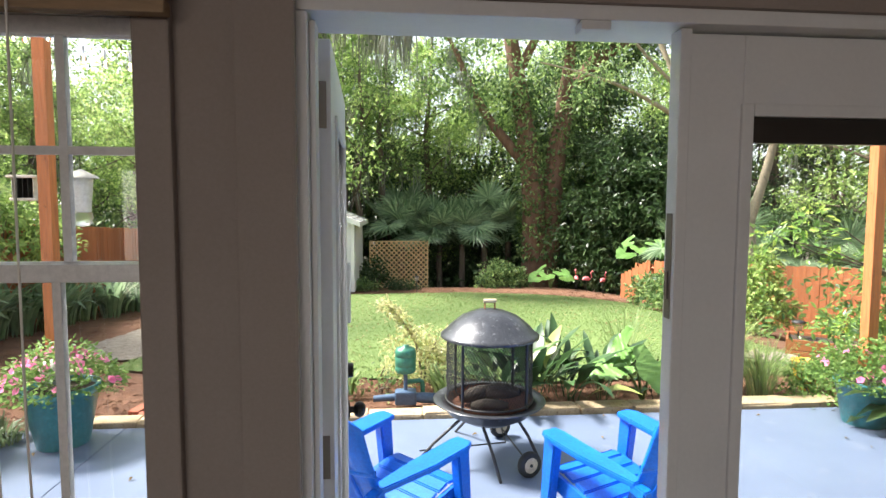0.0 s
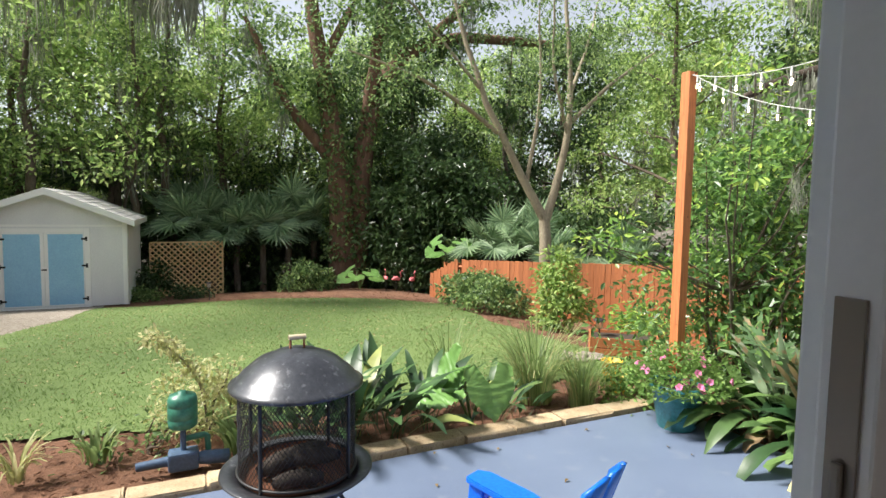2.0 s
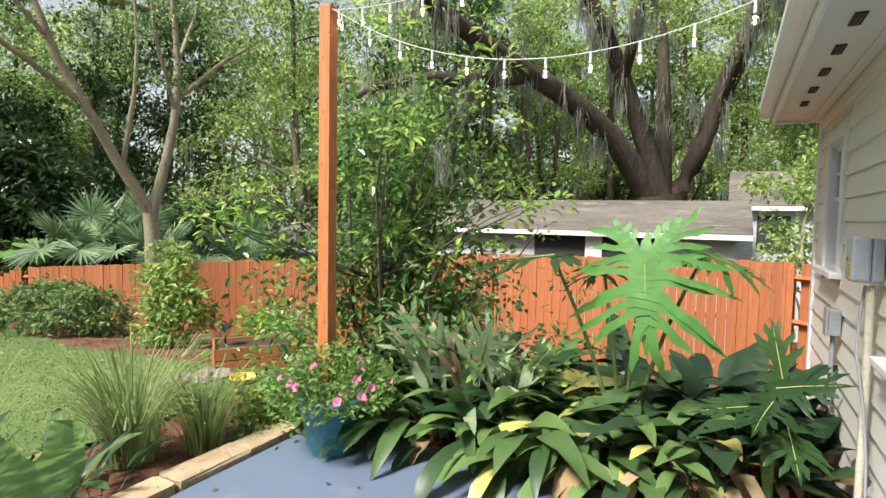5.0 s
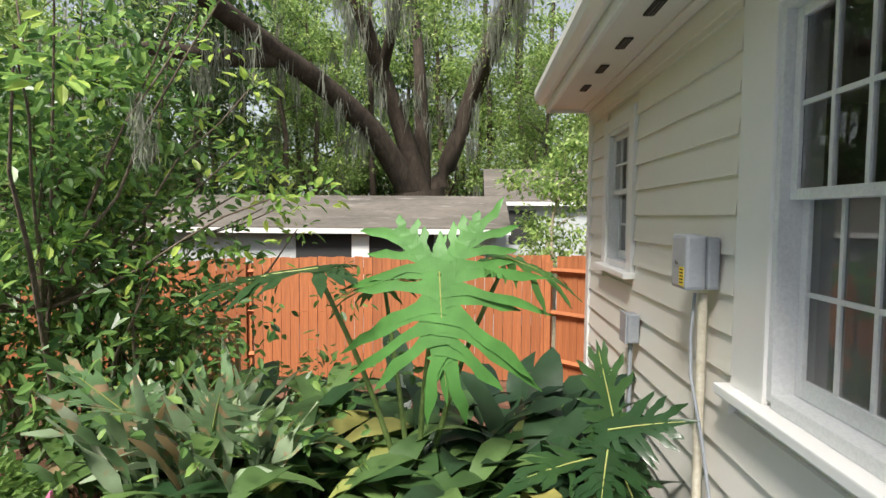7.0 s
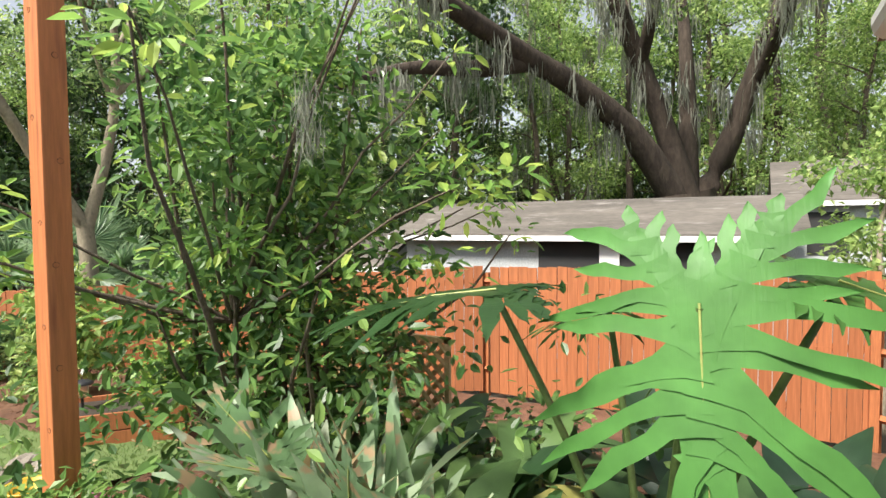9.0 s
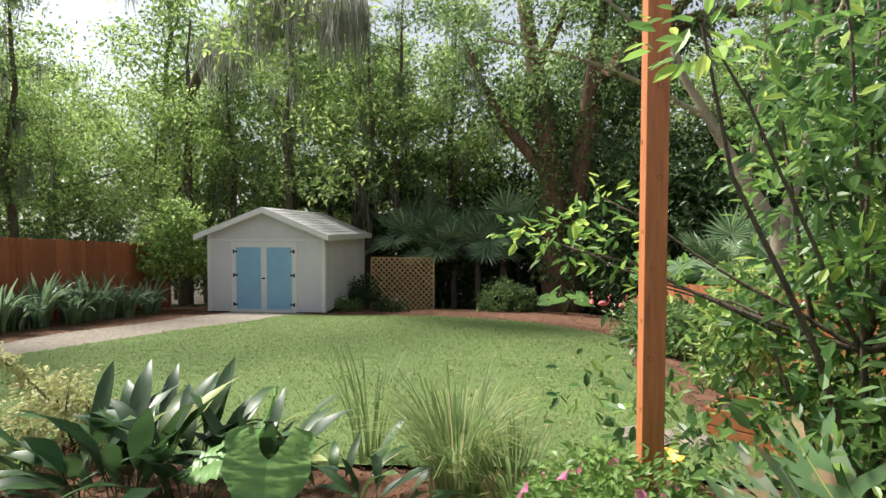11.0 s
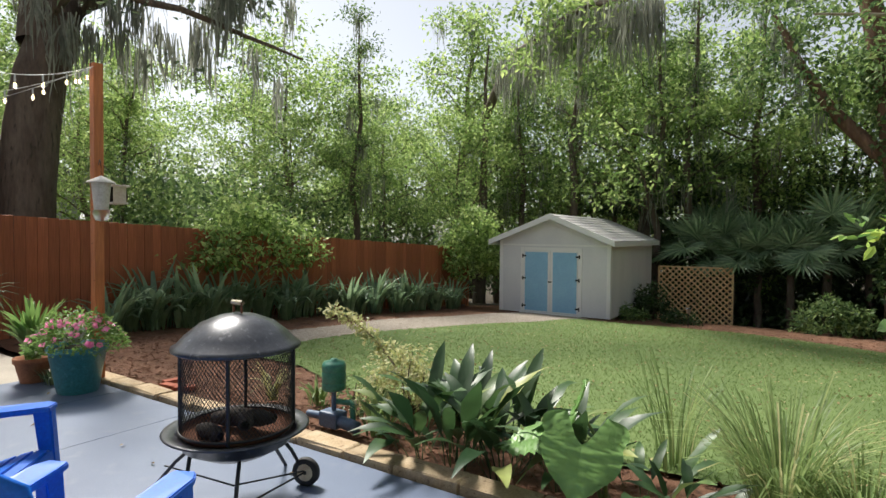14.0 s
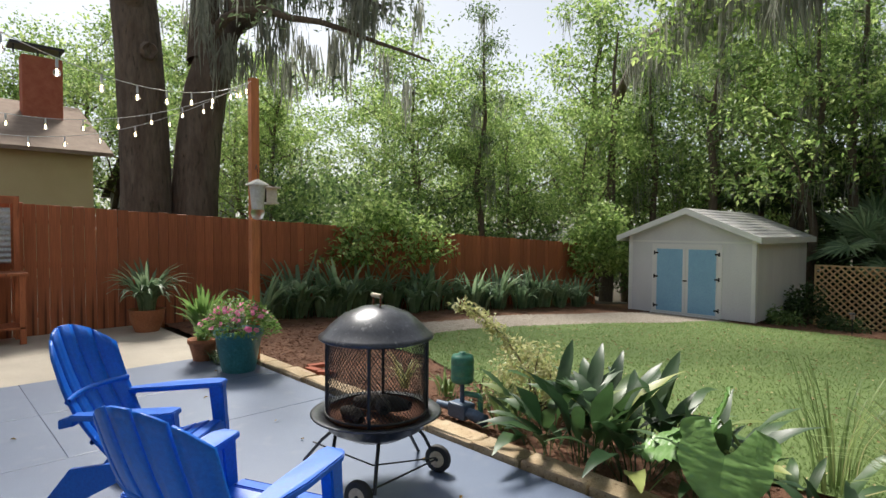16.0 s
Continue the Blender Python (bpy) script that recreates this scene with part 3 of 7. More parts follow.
part("threshold", box_bm(fx0, SY0 - .12, -.02, fx1, SY0 - .035, .035, bevel=.006), M_TRIMW, shed)

# lattice screen beside the shed: two layers of crossing laths in a frame
lat = thing("lattice_screen", "tan wooden lattice screen in a thin frame", "lattice", pose(-.76, 20.33, -1.33))
LWD, LH = 2.28, 1.89
for a in ((0, 0, LWD, .04), (0, LH - .04, LWD, LH), (0, 0, .04, LH), (LWD - .04, 0, LWD, LH)):
    part("frame", box_bm(a[0], -.022, a[1], a[2], .022, a[3]), M_LATTICE, lat)
for s in (1, -1):
    for q in range(-12, 26):
        c = q * .19
        pts = []
        for x, z in ((0, s * (0 - c)), (LWD, s * (LWD - c))):
            pts.append((x, z))
        zf = lambda x: s * (x - c) if s == 1 else (c - x)
        xa, xb = 0.02, LWD - .02
        za, zb_ = zf(xa), zf(xb)
        lo, hi = (0.02, LH - .02)
        seg = []
        for x_ in np.linspace(xa, xb, 200):
            if lo <= zf(x_) <= hi:
                seg.append(x_)
        if len(seg) < 3:
            continue
        x0, x1 = seg[0], seg[-1]
        tube("lath", [([(x0, .006 * s, zf(x0)), (x1, .006 * s, zf(x1))], .026)], M_LATTICE, lat, 4, smooth=False)


# ---- trees ----
def cloud_leaves(rng, centers, radii, per, L, W, up=.3, flat=.55, droop=.2, out=.5, shape=leaves_np):
    """Leaves scattered in uneven clumps round the given centres."""
    c = np.repeat(centers, per, axis=0)
    r = np.repeat(radii, per)[:, None]
    off = rng.normal(size=c.shape) * r * np.array([1, 1, flat]) * .46
    P = c + off
    D = unit(off) * out + rand_dirs(len(P), rng) * .8 + np.array([0, 0, -droop])
    N = rand_dirs(len(P), rng, 1.6 + up)
    s = .65 + .7 * rng.random(len(P))
    return shape(P, D, N, L * s, W * s)


def wobble(rng, p, q, n, amp):
    t = np.linspace(0, 1, n)[:, None]
    pts = np.asarray(p)[None] * (1 - t) + np.asarray(q)[None] * t
    w = np.cumsum(rng.normal(size=(n, 3)) * amp, axis=0)
    w -= w[0] + (w[-1] - w[0]) * t
    return pts + w


def grow(rng, H, r0, spread, first=.3, limbs=9, twigs=5, lean=.05, rise=.5, clump=.8):
    """Trunk, limbs and twigs of a tree, and the places of its leaf clumps."""
    top = np.array([rng.normal() * lean * H, rng.normal() * lean * H, H * .9])
    n = 10
    trunk = wobble(rng, (0, 0, -.4), top, n, H * .012)
    rad = r0 * (1 - np.linspace(0, 1, n)) ** .8 * .92 + r0 * .08
    rad[0] *= 1.35
    tubes, cent, crad = [(trunk, rad)], [], []
    for k in range(limbs):
        s = first + (1 - first) * (k + rng.random() * .7) / limbs
        i = min(n - 2, int(s * (n - 1)))
        p = trunk[i] + (trunk[i + 1] - trunk[i]) * (s * (n - 1) - i)
        a = k * 2.4 + rng.normal() * .5
        ln = spread * (1.15 - .75 * s) * (.7 + .5 * rng.random())
        q = p + np.array([math.cos(a) * ln, math.sin(a) * ln, ln * rise * (.4 + rng.random())])
        lr = np.interp(s, [0, 1], [r0 * .45, r0 * .12])
        limb = wobble(rng, p, q, 6, ln * .05)
        tubes.append((limb, np.linspace(lr, lr * .22, 6)))
        for j in range(twigs):
            u = .35 + .65 * (j + rng.random()) / twigs
            i2 = min(4, int(u * 5))
            b = limb[i2] + (limb[i2 + 1] - limb[i2]) * (u * 5 - i2)
            e = b + rand_dirs(1, rng, .5)[0] * ln * .38
            tubes.append((wobble(rng, b, e, 4, ln * .02), np.linspace(lr * .25, lr * .06, 4)))
            cent.append(e)
            crad.append(clump * (.6 + .7 * rng.random()))
        cent.append(q)
        crad.append(clump * (.7 + .6 * rng.random()))
    cent.append(trunk[-1])
    crad.append(clump)
    return tubes, np.array(cent), np.array(crad)


def moss_np(rng, P, length, strands=7, width=.035):
    """Hanging grey beards: thin twisted ribbons below each place."""
    base = np.repeat(P, strands, axis=0) + rng.normal(size=(len(P) * strands, 3)) * np.array([.12, .12, .1])
    ln = length * (.35 + rng.random(len(base)))
    V, F = [], []
    a = rng.random(len(base)) * 6.28
    s = np.stack([np.cos(a), np.sin(a), 0 * a], -1) * width
    mid = base + np.stack([rng.normal(size=len(base)) * .05, rng.normal(size=len(base)) * .05, -ln * .5], -1)
    tip = base + np.stack([rng.normal(size=len(base)) * .08, rng.normal(size=len(base)) * .08, -ln], -1)
    V = np.stack([base - s * .5, base + s * .5, mid + s, mid - s, tip + s * .15, tip - s * .15], 1).reshape(-1, 3)
    k = np.arange(len(base))[:, None] * 6
    F = np.concatenate([k + np.array([[0, 1, 2, 3]]), k + np.array([[3, 2, 4, 5]])])
    return V, F


def make_tree(name, label, m, rng, H, r0, spread, per, L, W, leaf_mat, bark=None, moss=0, category="tree", **kw):
    t = thing(name, label, category, m)
    tubes, cent, crad = grow(rng, H, r0, spread, **kw)
    tube("trunk", tubes, bark or M_BARK, t, 7)
    V, F = cloud_leaves(rng, cent, crad, per, L, W)
    part_mesh("crown", mesh_np("crown", V, F), leaf_mat, t)
    if moss:
        pick = cent[rng.integers(0, len(cent), moss)]
        V, F = moss_np(rng, pick, H * .08, 16, .018)
        tagged(part_mesh("moss", mesh_np("moss", V, F), M_MOSS, t, "hanging grey moss"), kind="stuff")
    return t


R = np.random.default_rng(21)
G0 = lambda x, y: float(ground_z(x, y)) - .1
far_kinds = [
    make_tree("tree", "tall broadleaf tree with mid-green crown", pose(-9.5, 25.5, G0(-9.5, 25.5)), R, 13, .24, 3.6, 95, .19, .095, M_LEAF_LIGHT, moss=10, limbs=13, twigs=6, first=.22, clump=1.05),
    make_tree("tree", "tall light-green tree with airy crown", pose(-13.0, 15.5, G0(-13, 15.5)), R, 9.5, .17, 4.4, 120, .165, .085, M_LEAF_LIGHT, limbs=13, twigs=6, first=.2, clump=1.0),
    make_tree("tree", "dark evergreen tree with glossy leaves", pose(9.5, 22.5, G0(9.5, 22.5)), R, 11, .22, 3.0, 95, .22, .10, M_LEAF_DARK, limbs=14, twigs=6, first=.1, clump=.95),
    make_tree("tree", "slim tree hung with grey moss", pose(1.5, 25.0, G0(1.5, 25)), R, 15, .2, 2.8, 80, .20, .10, M_LEAF_LIGHT, moss=26, limbs=13, twigs=5, first=.3, clump=.95),
]
spots = [  # x, y, kind, size
    (-10.4, 22.8, 0, 1.1), (-25, 10.5, 0, 1.0), (-31, 7.0, 1, 1.3), (-33, 0, 0, 1.1),
    (2.4, 27.2, 1, 1.0), (4.6, 28.6, 1, 1.1),
    (-5.2, 24.2, 3, 1.0), (-2.2, 23.4, 1, 1.15), (8.2, 27.5, 1, 1.3), (12.0, 24.0, 0, .9), (14.5, 19.0, 2, 1.0), (15.5, 13.5, 0, .9),
    (-15.5, 23.0, 1, 1.1), (-12.0, 30.0, 0, 1.1), (-7.0, 31.0, 1, 1.4), (-1.0, 31.5, 0, 1.15), (11.5, 32.0, 0, 1.2), (17.5, 27.0, 0, 1.1),
    (20.5, 17.0, 1, 1.2), (21.5, 11.0, 2, 1.15), (27.0, 15.0, 0, 1.1), (30.0, 7.5, 1, 1.2), (33.0, 1.0, 0, 1.1), (31.0, -7.0, 1, 1.1), (24.0, -8.0, 2, 1.0), (17.5, -5.5, 1, .55),
    (-10.3, 12.4, 1, .62), (-9.6, 16.8, 1, .7), (-17.5, 12.5, 1, .75), (-19.0, 18.0, 0, .8), (-24.0, 7.0, 1, .9), (-28.0, 1.0, 0, .9), (-21, 27, 0, 1.0), (-8.6, 20.5, 1, .8),
    (19.0, 21.0, 0, 1.0), (26.0, 22.0, 1, 1.3), (36.0, 12.0, 0, 1.2), (-4.0, 27.5, 0, 1.05), (15.0, 29.5, 1, 1.3), (7.2, 23.6, 2, 1.0), (25.0, 7.5, 3, .9), (29.5, 11.0, 0, 1.2), (34.0, 5.0, 2, 1.3), (30.5, 2.5, 0, 1.15), (35.5, -2.0, 1, 1.2), (27.5, -6.0, 0, 1.1), (37.0, 8.0, 0, 1.3), (-15.0, 9.0, 1, .7), (-30.0, 11.0, 0, 1.0), (-32.0, 4.0, 1, 1.1), (-26.0, 15.0, 0, .95), (-12.5, 8.5, 0, .55), (29.0, -2.0, 3, .9), (22.5, -1.5, 0, .7)]
for q, (x, y, k, s) in enumerate(spots):
    o = copy_thing(far_kinds[k], pose(x, y, G0(x, y), 0, 0, 77 * q % 360) @ Matrix.Diagonal((s, s, s, 1)))
    o.scale = (s, s, s)

TALL = make_tree("tall_tree", "tall slim tree with a bare vine-hung trunk", pose(-4.2, 21.2, G0(-4.2, 21.2)), R, 14, .2, 1.6, 60, .13, .065, M_LEAF_MID, bark=M_BARK, moss=14, limbs=11, twigs=5, first=.38, clump=.8)
for x, y, s in ((-1.2, 22.4, .9), (-.4, 23.2, 1.05), (-6.6, 22.0, .85), (-9.2, 14.6, .75), (13.2, 21.0, .9), (22.5, 8.0, .9), (25.0, 12.0, 1.0), (21.5, 14.0, .9)):
    o = copy_thing(TALL, pose(x, y, G0(x, y), 0, 0, 83 * x) @ Matrix.Diagonal((s, s, s, 1)))
    o.scale = (s, s, s)

# the old moss-hung tree at the north end: two stems with vines
def limb_tree(name, label, m, limbs, bark, rng, clump_at, crad, per, L, W, leaf_mat, moss=0, mlen=1.2, mstr=9, sides=10, category="tree"):
    t = thing(name, label, category, m)
    tube("trunk", limbs[:1], bark, t, sides)
    for lb in limbs[1:]:
        tube("limb", [lb], bark, t, sides)
    if len(clump_at):
        V, F = cloud_leaves(rng, np.asarray(clump_at, float), np.full(len(clump_at), crad), per, L, W)
        part_mesh("crown", mesh_np("crown", V, F), leaf_mat, t)
    if moss:
        pts = np.concatenate([np.asarray(p)[len(p) // 3:] for p, r in limbs[1:]])
        pick = pts[rng.integers(0, len(pts), moss)] + rng.normal(size=(moss, 3)) * .25
        V, F = moss_np(rng, pick, mlen, mstr * 2, .02)
        tagged(part_mesh("moss", mesh_np("moss", V, F), M_MOSS, t, "hanging grey moss"), kind="stuff")
    return t


def along(limbs, n, rng, spread, lo=.45):
    out = []
    for _ in range(n):
        p, r = limbs[rng.integers(1, len(limbs))]
        p = np.asarray(p)
        u = lo + (1 - lo) * rng.random()
        i = min(len(p) - 2, int(u * (len(p) - 1)))
        out.append(p[i] + (p[i + 1] - p[i]) * (u * (len(p) - 1) - i) + rng.normal(size=3) * spread)
    return out


def bend(rng, pts, r0, r1, n=9, amp=.06):
    """A limb through the given corner points, smoothed."""
    pts = np.asarray(pts, float)
    t = np.linspace(0, len(pts) - 1, n)
    q = np.stack([np.interp(t, range(len(pts)), pts[:, k]) for k in range(3)], -1)
    for _ in range(2):
        q[1:-1] = (q[:-2] + 2 * q[1:-1] + q[2:]) / 4
    return q + rng.normal(size=q.shape) * amp * np.linspace(0, 1, n)[:, None], np.linspace(r0, r1, n)


limbs = [bend(R, [(0, 0, -.6), (-.1, 0, 2), (-.2, 0, 5), (-.9, .2, 8.5), (-1.6, .3, 13)], .62, .2, 12), bend(R, [(.35, 0, -.6), (.55, 0, 3), (.8, .1, 6.5), (1.6, .1, 9.0), (4.2, .2, 10.4), (9.5, .4, 10.6)], .5, .16, 12),
         bend(R, [(-.2, 0, 4.6), (-2.2, .4, 7), (-3.5, .6, 10)], .25, .08), bend(R, [(.9, 0, 6.8), (1.2, -.4, 10), (2.2, -.6, 13)], .28, .08), bend(R, [(3.6, .1, 10.1), (5, -.8, 11.6), (5.4, -1, 13)], .2, .06),
         bend(R, [(-.9, .2, 8.4), (.4, -.5, 11), (1, -.6, 14)], .2, .06)]
limb_tree("old_tree", "huge old tree with vine-clad double trunk and grey moss", pose(5.9, 20.6, G0(5.9, 20.6)), limbs, M_BARKRED, R, along(limbs, 150, R, .9, .5), .8, 75, .2, .1, M_LEAF_MID, moss=34, mlen=1.0)
vine = thing("climbing_vine", "leafy vine climbing the old tree's trunk", "vine", pose(5.9, 20.6, G0(5.9, 20.6)))
stem_p = np.concatenate([np.asarray(limbs[0][0])[:9], np.asarray(limbs[1][0])[:7]])
stem_r = np.concatenate([limbs[0][1][:9], limbs[1][1][:7]])
k = R.integers(0, len(stem_p) - 1, 4200)
k = np.where(k == 8, 7, k)
u_ = R.random((4200, 1))
a = R.random(4200) * 6.28
P = stem_p[k] * (1 - u_) + stem_p[k + 1] * u_ + np.stack([np.cos(a), np.sin(a), 0 * a], -1) * (stem_r[k] * 1.02 + np.abs(R.normal(size=4200)) * .12)[:, None]
P = P[P[:, 2] > 1.2]
a = a[-len(P):]
V, F = leaves_np(P, np.stack([np.cos(a), np.sin(a), -1 + 0 * a], -1) + R.normal(size=P.shape) * .5, np.stack([np.cos(a), np.sin(a), .5 + 0 * a], -1), .17, .12)
part_mesh("leaves", mesh_np("leaves", V, F), M_LEAF_MID, vine)

# glossy dark magnolia in front of the old tree
make_tree("magnolia", "glossy dark-leaved magnolia reaching the ground", pose(8.4, 19.3, G0(8.4, 19.3)), R, 6.2, .14, 1.7, 105, .24, .10, M_LEAF_DARK, bark=M_BARKDARK, limbs=16, twigs=6, first=.03, clump=.8)
make_tree("magnolia", "glossy dark-leaved magnolia reaching the ground", pose(9.6, 17.6, G0(9.6, 17.6)), R, 4.6, .12, 1.8, 100, .22, .10, M_LEAF_DARK, bark=M_BARKDARK, limbs=13, twigs=6, first=.03, clump=.8)

# pale forked tree at the orange fence
limbs = [bend(R, [(0, 0, -.4), (.05, 0, 1.2), (0, 0, 2.65)], .19, .15, 6, .01), bend(R, [(0, 0, 2.6), (-1.0, .3, 4.4), (-1.9, .5, 6.2), (-2.6, .8, 8.8)], .13, .04, 10, .03), bend(R, [(0, 0, 2.6), (.5, -.2, 4.6), (.55, -.2, 6.4), (.4, 0, 9)], .12, .04, 10, .03),
         bend(R, [(-1.3, .4, 4.9), (-3.2, -.1, 5.8), (-5.5, -.6, 6.2)], .07, .02, 9, .03), bend(R, [(.53, -.2, 5.2), (1.6, -.6, 6.3), (2.9, -.8, 7.2)], .07, .02, 9, .03), bend(R, [(-.5, .2, 3.6), (-.4, -.2, 5.6), (-.6, -.4, 8)], .06, .02, 9, .03),
         bend(R, [(.5, -.2, 4.8), (-.3, -.5, 6.5), (-.5, -.8, 8.4)], .05, .02, 9, .03), bend(R, [(-1.8, .5, 6), (-3.4, .3, 7.4), (-4.6, 0, 8.2)], .05, .015, 9, .03), bend(R, [(.55, -.2, 6), (1.5, .3, 7.6), (2.0, .5, 9)], .05, .015, 9, .03)]
limb_tree("forked_tree", "pale-barked forked tree with sparse feathery leaves", pose(9.0, 11.9, -1.1), limbs, M_BARKLIGHT, R, along(limbs[2:], 95, R, .55, .4), .55, 70, .11, .045, M_LEAF_MID, sides=8)

# moss-draped live oak beyond the neighbour's roof
limbs = [bend(R, [(0, 0, -.5), (0, 0, 2.0), (-.2, .1, 4.0)], 1.15, .95, 6, .03), bend(R, [(-.3, .3, 3.6), (-2.0, 1.6, 6.2), (-4.2, 3.4, 7.5), (-8.5, 5.2, 8.6), (-10.6, 5.6, 9.8)], .48, .18, 14, .07), bend(R, [(-.2, .0, 3.8), (-1.2, 1.0, 7.2), (-2.8, 2.0, 10.2), (-4, 4, 13.5)], .4, .16, 12, .07),
         bend(R, [(.1, -.3, 3.6), (.5, -1.4, 6.0), (.4, -2.2, 9), (-.6, -3.4, 12)], .42, .15, 12, .07), bend(R, [(-5.0, 3.8, 7.6), (-6.6, 4.8, 7.1), (-8.2, 6.0, 7.0), (-9.8, 6.9, 6.3)], .3, .09, 10, .06), bend(R, [(0, .0, 3.8), (.3, .1, 8), (1.4, .6, 13)], .36, .12, 10, .05),
         bend(R, [(-1.6, 1.3, 8), (-4.0, .2, 10.5), (-7, -1, 12)], .22, .07, 9, .06), bend(R, [(.3, -2, 7.6), (-2.5, -3, 9.6), (-5.5, -3.4, 10.4)], .22, .07, 9, .06), bend(R, [(-3.2, 2.6, 11.2), (-6, 4.6, 12), (-9, 6, 12.2)], .2, .07, 9, .06)]
limb_tree("live_oak", "spreading dark live oak draped with grey moss", pose(23.5, 3.0, -1.4), limbs, M_BARKDARK, R, [c_ for c_ in along(limbs, 150, R, 1.3, .55) if c_[2] > 8.2], .8, 62, .17, .08, M_LEAF_LIGHT, moss=190, mlen=.95, mstr=11, sides=10)

# twin-trunked oak behind the west fence
limbs = [bend(R, [(0, 0, -.3), (0, 0, 3), (-.1, -.1, 6), (-.5, -.3, 10)], .62, .5, 10, .03), bend(R, [(.1, 1.05, -.3), (.1, 1.1, 3), (.15, 1.4, 6), (.5, 2.6, 8.2), (1.5, 4.2, 9.8)], .62, .42, 10, .03), bend(R, [(.15, 1.4, 6), (0, 1.5, 8), (-.5, 1.2, 12)], .45, .2, 8, .03),
         bend(R, [(1.5, 4.2, 9.6), (4.5, 7.5, 10.5), (8, 10, 9.8)], .32, .1, 10, .08), bend(R, [(0, -.2, 7), (2, -1.5, 9.5), (5, -2, 11)], .3, .1, 9, .06), bend(R, [(.6, 2.9, 8.4), (2.4, 3.6, 8.2), (4.0, 4.4, 7.2)], .16, .05, 9, .05), bend(R, [(0.3, 2, 8.2), (1.2, 2.6, 9.5), (2.8, 3.4, 9.4)], .2, .08, 8, .05)]
oakw = limb_tree("twin_oak", "massive twin-trunked oak with rough bark and grey moss", pose(-11.7, 4.9, -.1), limbs, M_BARK, R, along(limbs[2:], 60, R, .9, .5), .8, 65, .17, .08, M_LEAF_GREY, moss=80, mlen=.9, mstr=14, sides=14)
u_ = R.random(46)
P = np.stack([1.4 + 2.8 * u_, 1.3 + 4.0 * u_ + R.normal(size=46) * .5, 6.9 - .9 * u_ ** 2 + R.normal(size=46) * .7], -1)
tube("limb", [bend(R, [(.1, 1.3, 6.0), (1.4, 1.5, 7.2), (3.0, 3.4, 6.8), (4.4, 5.6, 6.0)], .16, .03, 12, .05)], M_BARK, oakw, 8)
V, F = moss_np(R, P, 1.15, 22, .026)
F = F[(F[:, 0] // (6 * 22)) % 2 == 0]  # beards apart, with sky between
tagged(part_mesh("moss", mesh_np("moss", V, F), M_MOSS, oakw, "long hanging grey moss"), kind="stuff")
kn = bmesh.new()
bmesh.ops.create_icosphere(kn, subdivisions=2, radius=.22)
for v in kn.verts:
    v.co.x *= .6
    if v.co.x > .08 and v.co.yz.length < .12:
        v.co.x -= .12
part("burl", kn, M_BARK, oakw, "healed branch knot").matrix_basis = pose(.52, -.06, 5.9)
# moss hanging from a limb overhead, north of the lawn
limbs = [bend(R, [(0, 0, 0), (.2, 0, 5), (.4, -.2, 11)], .3, .03, 9, .05), bend(R, [(.3, -.1, 8), (2.5, -2.5, 9.2), (6, -6.2, 9.0), (8.6, -8, 8.4)], .2, .05, 12, .05)]
limb_tree("mossy_tree", "tall tree with a mossy limb over the lawn", pose(-8.4, 21.5, G0(-8.4, 21.5)), limbs, M_BARK, R, along(limbs, 46, R, .6, .4), .65, 60, .18, .09, M_LEAF_LIGHT, moss=46, mlen=1.3, mstr=10)


# ---- palms ----
def fan_palm(name, label, m, rng, fronds, stem, size, leaf_mat, trunk_h=0.0):
    """Fan palm: stalks that end in a round fan of folded blades."""
    t = thing(name, label, "palm", m)
    if trunk_h:
        tube("trunk", [(wobble(rng, (0, 0, -.2), (0, 0, trunk_h), 6, .03), np.linspace(.14, .11, 6))], M_BARK, t)
    for k in range(fronds):
        a = k * 2.399 + rng.normal() * .2
        el = math.radians((38 + 36 * rng.random()) if k % 3 else (8 + 20 * rng.random()))
        d = np.array([math.cos(a) * math.cos(el), math.sin(a) * math.cos(el), math.sin(el)])
        hub = np.array([0, 0, trunk_h]) + d * stem * (.6 + .5 * rng.random())
        up = unit(np.cross(np.cross(d, (0, 0, 1.0)), d))
        side = np.cross(d, up)
        nb = 22
        bow = .1 * rng.random() if k % 3 else 1.3
        d, up = unit(d - up * bow), unit(up + d * bow)
        th = np.linspace(-2.3, 2.3, nb)
        dirs = np.cos(th)[:, None] * d + np.sin(th)[:, None] * side + up * .12
        L = size * (.75 + .25 * np.cos(th * .5)) * (.9 + .2 * rng.random(nb))
        V, F = leaves_np(np.repeat(hub[None], nb, 0), dirs, np.repeat(up[None], nb, 0) + rng.normal(size=(nb, 3)) * .1, L, size * .11, curl=.12, wide=.5)
        V2, F2 = tube_np([(np.stack([np.array([0, 0, trunk_h * .95]), hub * .5 + np.array([0, 0, trunk_h * .5 + .05]), hub]), [.018, .014, .01])], 4)
        part_mesh("frond", mesh_np("frond", np.concatenate([V, V2]), np.concatenate([F, F2 + len(V)])), leaf_mat, t)
    return t


